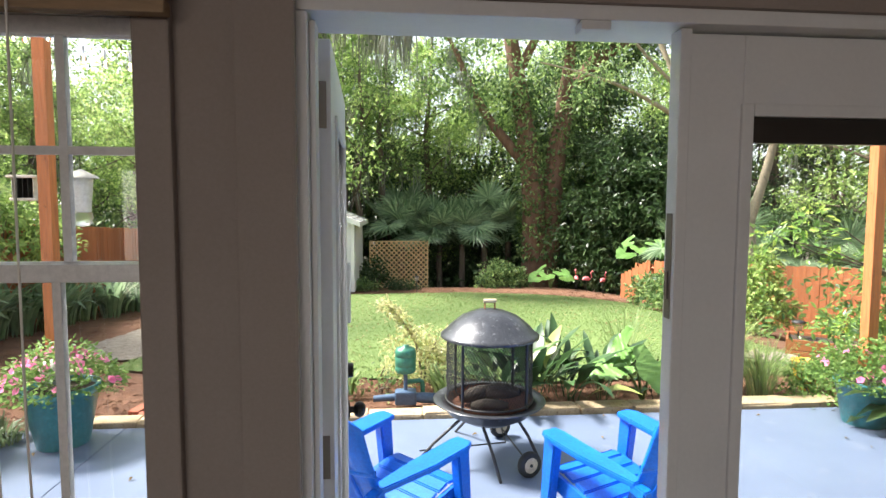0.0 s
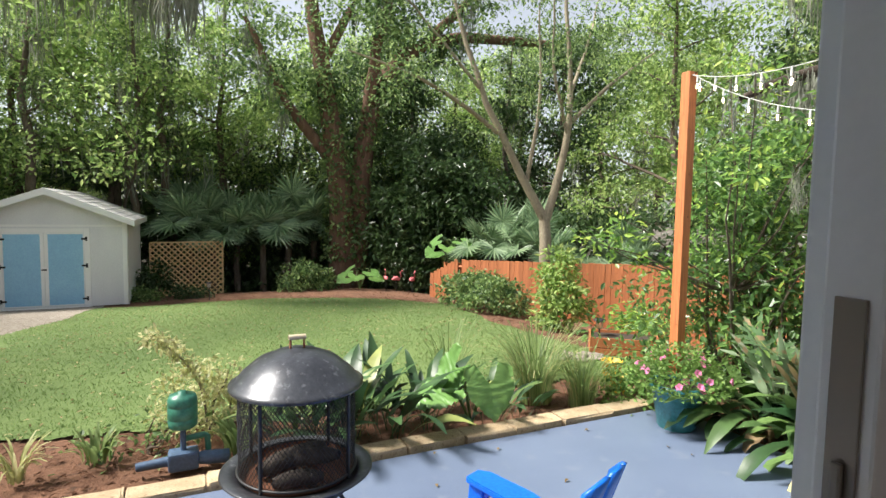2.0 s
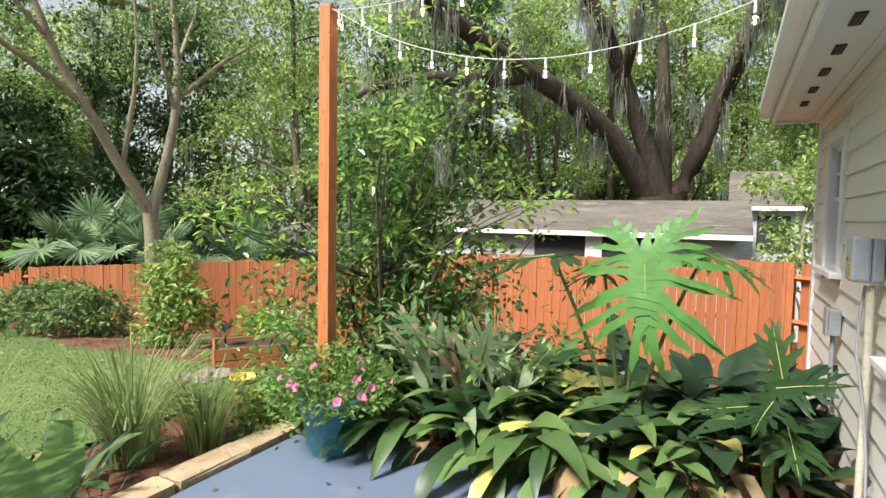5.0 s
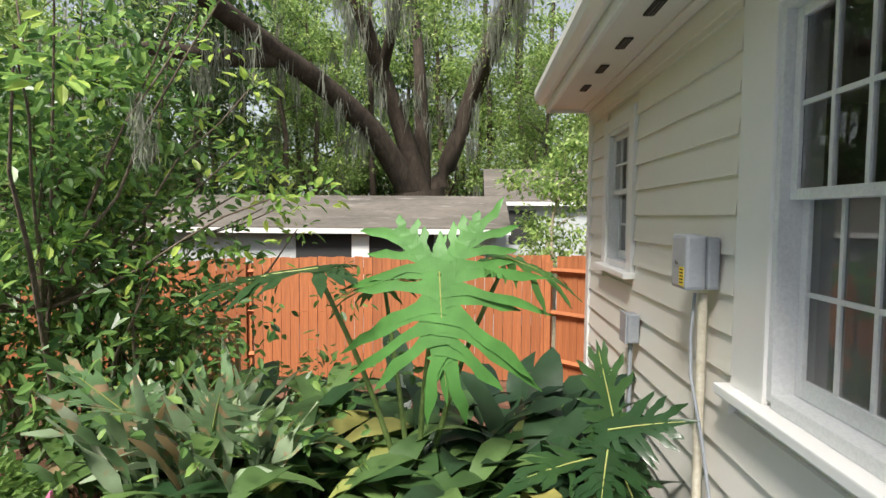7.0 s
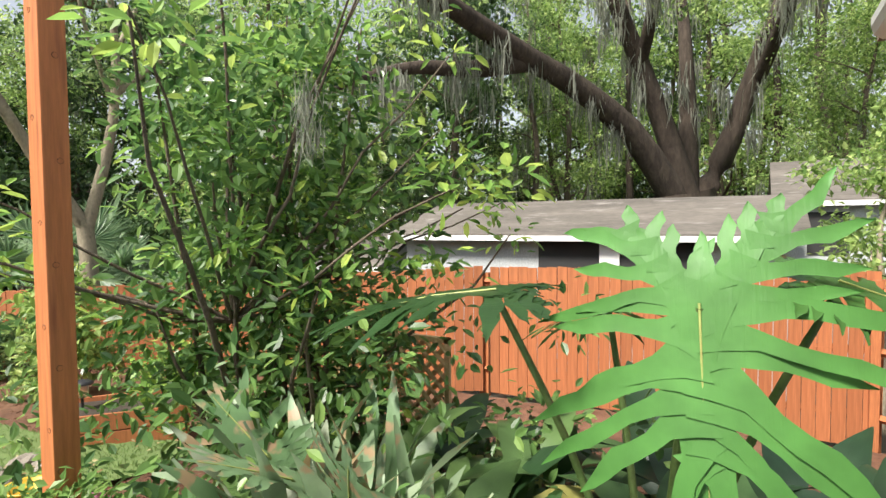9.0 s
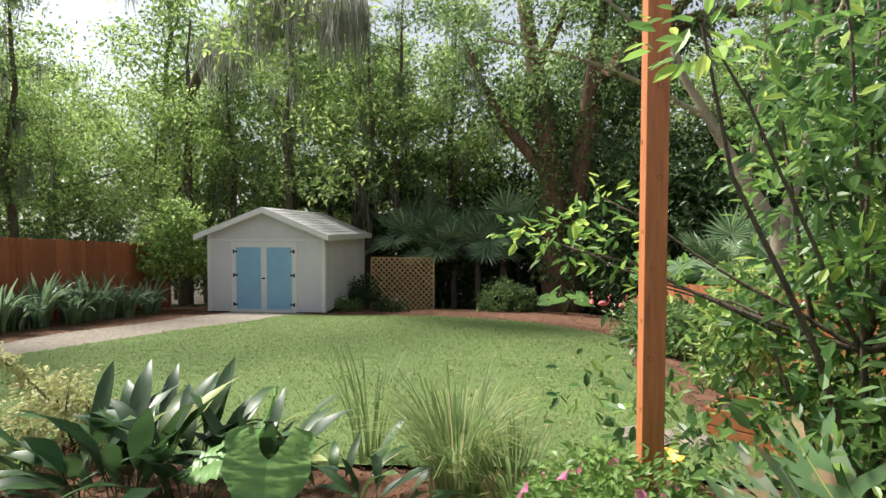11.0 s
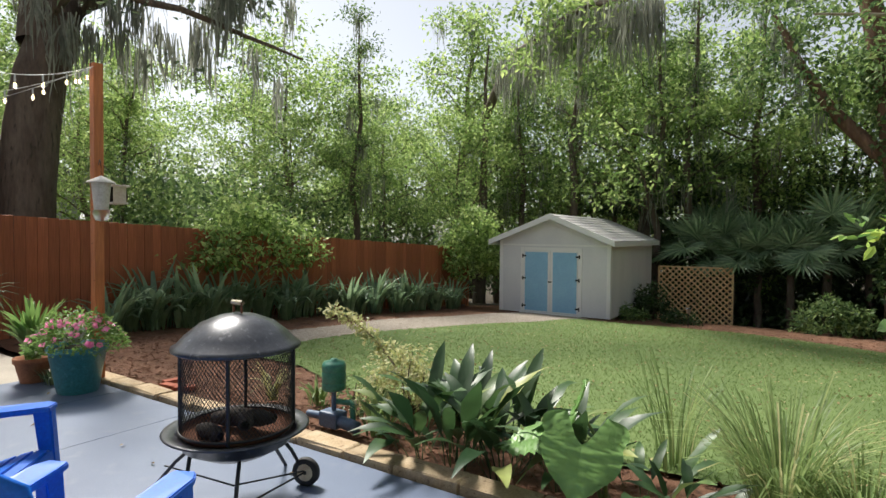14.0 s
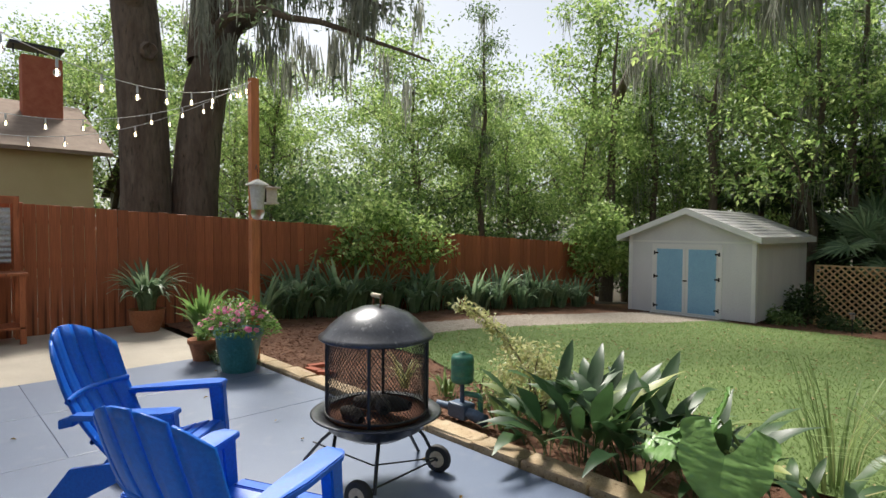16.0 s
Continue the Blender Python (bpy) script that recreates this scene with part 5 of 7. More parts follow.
tube("grip", [([(-.045, 0, 1.138), (.045, 0, 1.138)], [.014, .014])], M_WHEEL, hd, 10)
lathe("bowl", [(.39, .435), (.395, .44), (.385, .447), (.31, .43), (.28, .37), (.18, .315), (.0, .30), (.0, .28), (.18, .295), (.29, .355), (.33, .415), (.39, .435)], M_LID, pit, 48, "black steel bowl")
lathe("ash_tray", [(.305, .448), (.30, .435), (.27, .405), (.0, .395)], M_RUST, pit, 40, "rust-brown inner pan")
for k in range(4):
    a = math.radians(45 + 90 * k)
    c, s = math.cos(a) * .305, math.sin(a) * .305
    tube("upright", [([(c, s, .43), (c, s, .89)], .011)], M_BLACK, pit, 6)
for zz in (.452, .885):
    tube("band", [([(math.cos(q) * .306, math.sin(q) * .306, zz) for q in np.linspace(0, 2 * math.pi, 49)], .007)], M_BLACK, pit, 6)
# expanded-metal screen: two families of slanting wires
wires = []
NW, ZR = 84, np.linspace(.457, .88, 4)
for s in (1, -1):
    for k in range(NW):
        a0 = 2 * math.pi * k / NW
        wires.append(([(math.cos(a0 + s * (z_ - .457) * 2.35) * .303, math.sin(a0 + s * (z_ - .457) * 2.35) * .303, z_) for z_ in ZR], .0019))
mesh_ob = tube("mesh_screen", wires, M_BLACK, pit, 3, "black expanded-metal screen")
tagged(mesh_ob, kind="stuff")
legs = [((-.22, -.1, .33), (-.58, -.16, .0)), ((.0, .18, .33), (-.18, .5, .0)), ((.1, .22, .33), (.12, .37, .09)), ((.18, -.12, .33), (.30, -.24, .10)), ((-.08, -.24, .33), (.02, -.36, .0))]
for p, q in legs:
    m_ = [(p[0] + q[0]) / 2, (p[1] + q[1]) / 2, (p[2] + q[2]) / 2 + .02]
    tube("leg", [([p, m_, q], .011)], M_BLACK, pit, 8)
for wx, wy in ((.225, -.29), (.155, .37)):
    n = unit(np.array([.35, -.94, 0]))
    o = np.array([wx, wy, .085])
    ty = tube("wheel", [([o - n * .02, o - n * .022, o - n * .012, o + n * .012, o + n * .022, o + n * .02], [.062, .08, .086, .086, .08, .062])], M_TIRE, pit, 28, "black rubber wheel")
    tube("hub", [([o - n * .0215, o - n * .022, o - n * .015, o + n * .015, o + n * .022, o + n * .0215], [.0, .05, .066, .066, .05, .0])], M_WHEEL, ty, 24, "cream plastic hub")
    tube("axle_cap", [([o - n * .028, o - n * .026, o + n * .026, o + n * .028], [.0, .012, .012, .0])], M_BLACK, ty, 10)
tube("axle", [([(.225, -.29, .085), (.155, .37, .085)], .006)], M_BLACK, pit, 8)
tube("brace", [([(-.5, -.14, .14), (.1, -.1, .16), (.16, .38, .09)], .005)], M_BLACK, pit, 6)
for k, (a, b, r_) in enumerate((((-.2, -.02, .45), (.17, .12, .48), .05), ((-.1, .12, .45), (.2, -.1, .51), .045), ((-.15, -.14, .44), (.1, -.18, .45), .04))):
    tagged(tube("log", [(wobble(R, a, b, 6, .006), [r_ * .6, r_, r_ * 1.05, r_, r_ * .95, r_ * .5])], M_CHAR, None, 10), "charred half-burnt log lying in the fire pit", "log").matrix_basis = pose(.83, 2.60, 0)

# ---- blue chairs ----
M_BLUE = varied("blue_resin", (.003, .12, .60), (.005, .15, .68), scale=3, fine=60, rough=.38, bump=.03)


def chair(m, label):
    """Resin garden chair facing +y: fan back of five slats, wide arms on legs, slatted seat."""
    c = thing("garden_chair", label, "chair", m, group="blue garden chairs")
    def slab(name, pts, th, parent=c):
        bm = bmesh.new()
        top = [bm.verts.new(p) for p in pts]
        bot = [bm.verts.new((p[0], p[1], p[2] - th)) for p in pts]
        bm.faces.new(top)
        bm.faces.new(list(reversed(bot)))
        k = len(pts)
        for i_ in range(k):
            bm.faces.new((top[(i_ + 1) % k], top[i_], bot[i_], bot[(i_ + 1) % k]))
        bmesh.ops.recalc_face_normals(bm, faces=bm.faces)
        bmesh.ops.bevel(bm, geom=list(bm.edges), offset=.006, segments=2, affect='EDGES')
        return part(name, bm, M_BLUE, parent)
    # arms: wide at the front, narrowing towards the back
    for s in (-1, 1):
        arm = slab("armrest", [(s * .235, -.36, .555), (s * .225, -.1, .575), (s * .235, .2, .60), (s * .25, .26, .60), (s * .345, .26, .60), (s * .375, .2, .60), (s * .37, -.05, .585), (s * .30, -.36, .555)], .03)
        bm = bmesh.new()
        prof = [(.16, .585), (.255, .585), (.30, .0), (.235, .0)]
        q0 = [bm.verts.new((s * .27, y_, z_)) for y_, z_ in prof]
        q1 = [bm.verts.new((s * .335, y_, z_)) for y_, z_ in prof]
        bm.faces.new(q0)
        bm.faces.new(list(reversed(q1)))
        for i_ in range(4):
            bm.faces.new((q0[(i_ + 1) % 4], q0[i_], q1[i_], q1[(i_ + 1) % 4]))
        bmesh.ops.recalc_face_normals(bm, faces=bm.faces)
        bmesh.ops.bevel(bm, geom=list(bm.edges), offset=.008, segments=2, affect='EDGES')
        part("front_leg", bm, M_BLUE, c)
        bm = bmesh.new()
        prof = [(.24, .36), (.24, .27), (-.1, .2), (-.50, .0), (-.60, .0), (-.38, .26), (-.1, .30)]
        q0 = [bm.verts.new((s * .245, y_, z_)) for y_, z_ in prof]
        q1 = [bm.verts.new((s * .268, y_, z_)) for y_, z_ in prof]
        bm.faces.new(q0)
        bm.faces.new(list(reversed(q1)))
        for i_ in range(7):
            bm.faces.new((q0[(i_ + 1) % 7], q0[i_], q1[i_], q1[(i_ + 1) % 7]))
        bmesh.ops.recalc_face_normals(bm, faces=bm.faces)
        part("rear_leg", bm, M_BLUE, c)
        slab("arm_bracket", [(s * .24, -.42, .53), (s * .24, -.33, .55), (s * .30, -.33, .55), (s * .30, -.42, .53)], .05)
    seat = [(.29, .335), (.27, .375), (.19, .375), (.105, .355), (.02, .33), (-.065, .305), (-.15, .28), (-.235, .26)]
    for k in range(len(seat) - 1):
        (y1, z1), (y0, z0) = seat[k], seat[k + 1]
        slab("seat_slat", [(-.243, y0 + .006, z0), (.243, y0 + .006, z0), (.243, y1 - .004, z1), (-.243, y1 - .004, z1)], .018)
    # back: curved shell of slats, fanning out and rounded at the top
    n = 5
    edges = np.linspace(-1, 1, n + 1)
    for k in range(n):
        e0, e1 = edges[k] + .025, edges[k + 1] - .025
        NV, NU = 12, 4
        V = []
        for side in (0, 1):
            for iv in range(NV):
                v = iv / (NV - 1)
                for iu in range(NU):
                    e = e0 + (e1 - e0) * iu / (NU - 1)
                    hw = .20 + .085 * math.sin(min(1, v * 1.25) * math.pi / 2)
                    topz = .98 - .15 * abs(e) ** 2.2
                    z_ = .24 + (topz - .24) * v
                    y_ = -.20 - .36 * (z_ - .24) / .74 - .05 * math.sin(v * math.pi) + .075 * e * e - side * .018
                    V.append((e * hw, y_ - .03 * v * v, z_))
        F = []
        q = NV * NU
        for iv in range(NV - 1):
            for iu in range(NU - 1):
                a_ = iv * NU + iu
                F.append((a_, a_ + 1, a_ + NU + 1, a_ + NU))
                F.append((q + a_, q + a_ + NU, q + a_ + NU + 1, q + a_ + 1))
        for iv in range(NV - 1):
            a_ = iv * NU
            F.append((a_, a_ + NU, q + a_ + NU, q + a_))
            b_ = a_ + NU - 1
            F.append((b_, q + b_, q + b_ + NU, b_ + NU))
        for iu in range(NU - 1):
            t_ = (NV - 1) * NU + iu
            F.append((t_, t_ + 1, q + t_ + 1, q + t_))
        part_mesh("back_slat", mesh_np("back_slat", V, F, True), M_BLUE, c)
    for zz, yy, hw in ((.40, -.315, .24), (.62, -.43, .275)):
        pts = [(x_, yy - .02 + .075 * (x_ / hw) ** 2, zz) for x_ in np.linspace(-hw, hw, 9)]
        tube("back_rail", [(pts, .018)], M_BLUE, c, 6)
    return c


def face(x, y, dx, dy):
    return pose(x, y, 0, 0, 0, math.degrees(math.atan2(-dx, dy)))


def seat_at(tx, ty, dx, dy):
    """Pose of a chair whose arm tips centre on (tx, ty) and which faces (dx, dy)."""
    n = math.hypot(dx, dy)
    return face(tx - .22 * dx / n, ty - .22 * dy / n, dx, dy) @ Matrix.Diagonal((.94, .94, 1.0, 1))


chair(seat_at(.31, 1.74, .72, .69), "bright blue resin garden chair facing the fire pit")
chair(seat_at(1.25, 1.74, -.42, .91), "bright blue resin garden chair facing the lawn")

# ---- pots ----
M_TEAL = varied("teal_glazed_plastic", (.035, .17, .19), (.05, .22, .245), scale=5, fine=40, rough=.35, bump=.04, c3=(.09, .28, .30))
M_TERRA = varied("terracotta", (.30, .11, .05), (.38, .16, .08), scale=6, fine=50, rough=.85, bump=.2)
M_SOIL = varied("potting_soil", (.035, .025, .018), (.06, .045, .03), scale=12, fine=60, rough=1, bump=.8)
M_PINK = leafy("pink_petal", (.72, .12, .36), (.9, .36, .58), share=.1, rough=.5, through_light=.3, spec=.2)
M_PETLEAF = leafy("petunia_leaf", (.10, .20, .045), (.22, .34, .09), share=.1)
M_WHITEBALL = varied("pale_stone", (.55, .52, .50), (.66, .63, .61), scale=9, fine=40, rough=.6, bump=.1)


def potted_petunias(m, label, r, h, blooms, leaves_n, spread, rng, droop=.4):
    t = thing("petunia_pot", label, "flower pot", m)
    lathe("pot", [(r * .68, 0), (r * .7, .01), (r * .97, h * .86), (r * 1.04, h * .87), (r * 1.05, h), (r * .97, h), (r * .93, h * .9), (0, h * .88)], M_TEAL, t, 32)
    lathe("soil", [(r * .93, h * .91), (0, h * .93)], M_SOIL, t, 20)
    a = rng.random(leaves_n) * 6.283
    rr = np.sqrt(rng.random(leaves_n)) * spread
    z_ = h + .14 * (1 - (rr / spread) ** 2) * rng.random(leaves_n) * 2.2 - droop * np.clip(rr - r, 0, 1) + rng.random(leaves_n) * .08
    P = np.stack([np.cos(a) * rr, np.sin(a) * rr, z_], -1)
    V, F = leaves_np(P, np.stack([np.cos(a), np.sin(a), .3 + 0 * a], -1) + rng.normal(size=P.shape) * .6, rand_dirs(leaves_n, rng, 1.5), .05, .028)
    part_mesh("foliage", mesh_np("foliage", V, F), M_PETLEAF, t)
    for k in range(blooms):
        a_, r_ = rng.random() * 6.283, spread * (.35 + .65 * rng.random())
        c_ = np.array([math.cos(a_) * r_, math.sin(a_) * r_, h + .16 * (1 - (r_ / spread) ** 2) + .05 + .06 * rng.random() - droop * max(0, r_ - r)])
        nrm = unit(np.array([math.cos(a_), math.sin(a_), .8]) + rng.normal(size=3) * .3)
        u_ = unit(np.cross(nrm, (0, 0, 1.0)))
        v_ = np.cross(nrm, u_)
        q = np.linspace(0, 2 * math.pi, 11)[:-1]
        rad = .03 * (1 + .12 * np.cos(q * 5))
        ring = c_ + nrm * .012 + (np.cos(q) * rad)[:, None] * u_ + (np.sin(q) * rad)[:, None] * v_
        V = np.concatenate([[c_ - nrm * .012], ring])
        F = [(0, 1 + i_, 1 + (i_ + 1) % 10) for i_ in range(10)]
        part_mesh("bloom", mesh_np("bloom", V, F), M_PINK, t, "pink petunia bloom")
    return t


potted_petunias(pose(-2.33, 3.13, 0), "teal pot of pink petunias on the patio corner", .25, .45, 64, 1500, .42, R)
potted_petunias(pose(4.08, 3.01, 0), "teal pot of trailing petunias at the post", .22, .38, 22, 1900, .42, R, .25)
bm = bmesh.new()
bmesh.ops.create_icosphere(bm, subdivisions=3, radius=.1)
tagged(part("garden_ball", bm, M_WHITEBALL, None), "pale crackled garden ball resting in the petunias", "ornament").matrix_basis = pose(-2.38, 3.12, .55)


# ---- planting ----
def leaf_by_object(name, dark, light, odd, rough=.35, share=.85, through_light=.22, edge=None):
    """Large single leaf: its colour varies from object to object, with stains."""
    m = mat(name, dark, rough, 0, .5)
    nt = m.node_tree
    b = nt.nodes["Principled BSDF"]
    oi = nt.nodes.new("ShaderNodeObjectInfo")
    r = nt.nodes.new("ShaderNodeValToRGB")
    e = r.color_ramp.elements
    e[0].color, e[1].color, e[1].position = (*dark, 1), (*light, 1), share
    x = e.new(min(.99, share + .06))
    x.color = (*odd, 1)
    link(m, oi.outputs["Random"], r.inputs[0])
    co = nt.nodes.new("ShaderNodeTexCoord")
    n = node(m, "ShaderNodeTexNoise", Scale=7.0, Detail=4.0)
    link(m, co.outputs["Object"], n.inputs["Vector"])
    mp = nt.nodes.new("ShaderNodeMapping")
    mp.inputs["Scale"].default_value = (4, 60, 4)
    link(m, co.outputs["Object"], mp.inputs["Vector"])
    n2 = node(m, "ShaderNodeTexNoise", Scale=2.0, Detail=2.0)
    link(m, mp.outputs[0], n2.inputs["Vector"])
    mx = nt.nodes.new("ShaderNodeMixRGB")
    mx.blend_type = 'OVERLAY'
    mx.inputs[0].default_value = .5
    link(m, r.outputs[0], mx.inputs[1])
    link(m, n.outputs[0], mx.inputs[2])
    out = mx.outputs[0]
    if edge is not None:
        rr = nt.nodes.new("ShaderNodeValToRGB")
        rr.color_ramp.elements[0].position, rr.color_ramp.elements[1].position = .56, .64
        n3 = node(m, "ShaderNodeTexNoise", Scale=11.0, Detail=3.0)
        link(m, co.outputs["Object"], n3.inputs["Vector"])
        link(m, n3.outputs[0], rr.inputs[0])
        m3 = nt.nodes.new("ShaderNodeMixRGB")
        link(m, rr.outputs[0], m3.inputs[0])
        link(m, out, m3.inputs[1])
        m3.inputs[2].default_value = (*edge, 1)
        out = m3.outputs[0]
    link(m, out, b.inputs["Base Color"])
    bp = node(m, "ShaderNodeBump", Strength=.25, Distance=.004)
    link(m, n2.outputs[0], bp.inputs["Height"])
    link(m, bp.outputs[0], b.inputs["Normal"])
    tr = nt.nodes.new("ShaderNodeBsdfTranslucent")
    link(m, out, tr.inputs["Color"])
    ms = nt.nodes.new("ShaderNodeMixShader")
    ms.inputs[0].default_value = through_light
    link(m, b.outputs[0], ms.inputs[1])
    link(m, tr.outputs[0], ms.inputs[2])
    link(m, ms.outputs[0], nt.nodes["Material Output"].inputs["Surface"])
    return m


M_ASPID = leaf_by_object("cast_iron_leaf", (.02, .058, .02), (.15, .25, .075), (.5, .46, .14), share=.9, rough=.44)
M_ASPIDDEEP = leaf_by_object("deep_green_leaf", (.018, .05, .02), (.075, .15, .05), (.3, .34, .1), share=.94, rough=.42)
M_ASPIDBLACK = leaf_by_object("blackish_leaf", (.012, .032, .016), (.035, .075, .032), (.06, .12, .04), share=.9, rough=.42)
M_ASPIDDRY = leaf_by_object("dry_leaf", (.30, .20, .10), (.42, .30, .17), (.35, .26, .15), rough=.8)
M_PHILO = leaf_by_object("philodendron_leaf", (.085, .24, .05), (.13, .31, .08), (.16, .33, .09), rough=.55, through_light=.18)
# two darker copies of the leaf above, shade painted into the colour
M_PHILOMID = leaf_by_object("dimmed_philodendron_leaf", (.035, .10, .022), (.07, .165, .04), (.08, .18, .045), rough=.3, through_light=.12)
M_PHILOSHADE = leaf_by_object("shaded_philodendron_leaf", (.015, .045, .014), (.038, .085, .026), (.045, .10, .03), rough=.3)
M_BURNT = leaf_by_object("sunburnt_leaf", (.13, .24, .10), (.37, .46, .30), (.47, .52, .38), rough=.5, edge=(.42, .29, .17))
M_EAR = leaf_by_object("elephant_ear_leaf", (.13, .27, .07), (.2, .36, .1), (.22, .4, .11), rough=.36, through_light=.2)
M_RIB = varied("pale_leaf_rib", (.32, .42, .12), (.38, .34, .12), scale=14, fine=40, rough=.4, bump=.02, grain=.3)
M_STALK = varied("green_stalk", (.09, .15, .04), (.16, .22, .07), scale=8, fine=40, rough=.5, bump=.05)
M_BLADE = leafy("grass_blade", (.12, .19, .06), (.27, .35, .13), tip=(.42, .40, .2), share=.15)
M_LAWN = leafy("lawn_blade", (.10, .17, .048), (.165, .24, .07), tip=(.22, .25, .1), share=.1, spec=.1, rough=.7)
M_LITTER = leafy("dry_litter", (.20, .13, .06), (.42, .36, .2), share=.2, through_light=.1, rough=.8, spec=.1)
M_VARIEG = leafy("variegated_leaf", (.30, .33, .12), (.52, .50, .27), share=.2)
M_BUSHDARK = leafy("citrus_old_leaf", (.045, .11, .032), (.15, .27, .075), tip=(.26, .40, .11), share=.22, rough=.34, spec=.5, through_light=.34)
M_BUSH = leafy("citrus_leaf", (.10, .21, .05), (.24, .40, .08), tip=(.42, .54, .11), share=.3, rough=.42, spec=.35, through_light=.4)


def strap_np(L, W, arch, n=9, petiole=.0, fold=.15, wave=0.0, rng=None, rise=1.0):
    """A strap leaf that rises from the origin and arches over towards +x."""
    t = np.linspace(0, 1, n)
    ang = np.pi / 2 * rise - arch * t ** 1.3
    d = np.stack([np.cos(ang), 0 * t, np.sin(ang)], -1) * (L / (n - 1))
    c = np.concatenate([[np.zeros(3)], np.cumsum(d[:-1], axis=0)])
    p = np.clip((t - petiole) / (1 - petiole), 0, 1)
    w = W * .5 * np.maximum(np.sin(np.pi * p ** .85) ** .75, 0)
    w = np.where(t <= petiole, .006, np.maximum(w, .004))
    nrm = np.stack([-np.sin(ang), 0 * t, np.cos(ang)], -1)
    s = np.array([0, 1, 0.])
    wob = (wave * np.sin(t * 14 + (rng.random() * 6 if rng is not None else 0)))[:, None]
    a = c + s * w[:, None] + nrm * (w * fold)[:, None] + nrm * wob * w[:, None]
    b = c - s * w[:, None] + nrm * (w * fold)[:, None] - nrm * wob * w[:, None]
    V = np.stack([a, c, b], 1).reshape(-1, 3)
    k = np.arange(n - 1)[:, None] * 3
    F = np.concatenate([k + np.array([[0, 1, 4, 3]]), k + np.array([[1, 2, 5, 4]])])
    return V, F


def leaf_set(name, count, rng, L, W, arch, material, petiole, wave=.25):
    out = []
    for k in range(count):
        V, F = strap_np(L * (.8 + .4 * rng.random()), W * (.8 + .4 * rng.random()), arch[0] + (arch[1] - arch[0]) * rng.random(), 10, petiole, .2, wave, rng, .97)
        me = mesh_np(name, V, F, True)
        me.materials.append(material)
        out.append(me)
    return out


ASP = leaf_set("leaf", 9, R, .92, .125, (1.2, 2.5), M_ASPID, .36)
ASPNARROW = leaf_set("leaf", 7, R, .86, .12, (.5, 1.6), M_ASPIDDEEP, .34)
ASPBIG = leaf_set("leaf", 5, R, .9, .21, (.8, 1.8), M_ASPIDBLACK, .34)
ASPDRY = leaf_set("dry_leaf", 3, R, .62, .09, (2.2, 3.0), M_ASPIDDRY, .36, .5)


def clump(name, label, m, leaves, n, rng, spread=.18, tilt=25, dry=0, category="plant", scale=1.0, dry_set=None):
    t = thing(name, label, category, m)
    for k in range(n):
        a = k * 137.5 + rng.normal() * 20
        r = spread * math.sqrt(rng.random())
        o = new("leaf", leaves[int(rng.integers(len(leaves)))])
        o.parent = t
        s = scale * (.75 + .4 * rng.random())
        o.matrix_basis = pose(math.cos(radians(a)) * r, math.sin(radians(a)) * r, 0, 0, 0, a + rng.normal() * 15) @ pose(0, 0, 0, rng.normal() * 8, tilt * (.2 + rng.random()), 0) @ Matrix.Diagonal((s, s, s, 1))
    for k in range(dry):
        a = rng.random() * 360
        o = new("dry_leaf", (dry_set or ASPDRY)[k % 3])
        o.parent = t
        o.matrix_basis = pose(math.cos(radians(a)) * spread, math.sin(radians(a)) * spread, .0, 0, 20, a)
    return t


def gz(x, y):
    return float(ground_z(x, y)) - .04


LAB = "cast-iron plant with long arching dark green leaves"
for x, y, n, s in ((4.80, 2.80, 24, 1.0), (4.74, 2.38, 24, 1.02), (4.72, 1.98, 26, 1.0), (4.74, 1.6, 26, .98), (5.25, 2.65, 22, 1.12), (5.2, 2.15, 24, 1.12), (5.2, 1.7, 24, 1.1), (5.7, 1.9, 20, 1.12), (4.72, 1.2, 24, .92), (5.15, 1.25, 22, 1.02), (5.8, 2.5, 18, 1.1), (4.82, .8, 20, .86), (5.3, .85, 18, .95)):
    clump("cast_iron_plant", LAB + (" and browned tips" if s < .99 else ""), pose(x, y, gz(x, y)), ASP, n + 8, R, .24, 40, 5, scale=s)
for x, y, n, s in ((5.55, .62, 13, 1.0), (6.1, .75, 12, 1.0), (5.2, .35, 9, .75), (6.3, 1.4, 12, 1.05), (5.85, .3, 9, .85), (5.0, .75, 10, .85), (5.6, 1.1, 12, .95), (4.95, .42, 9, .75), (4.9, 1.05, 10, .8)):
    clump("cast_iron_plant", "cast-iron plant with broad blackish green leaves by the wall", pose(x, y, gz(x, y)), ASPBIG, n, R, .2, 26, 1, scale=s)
for x, y, n, s in ((1.1, 4.1, 22, .92), (1.45, 4.05, 24, 1.0), (1.82, 4.08, 24, .98), (2.2, 4.15, 20, .88), (1.35, 4.45, 18, 1.0), (1.75, 4.5, 18, .95), (2.75, 4.05, 14, .66), (3.0, 3.98, 10, .55)):
    clump("cast_iron_plant", "cast-iron plant beside the stone edging", pose(x, y - .12, gz(x, y)), ASPNARROW, n, R, .19, 34, 0, scale=s * .86)


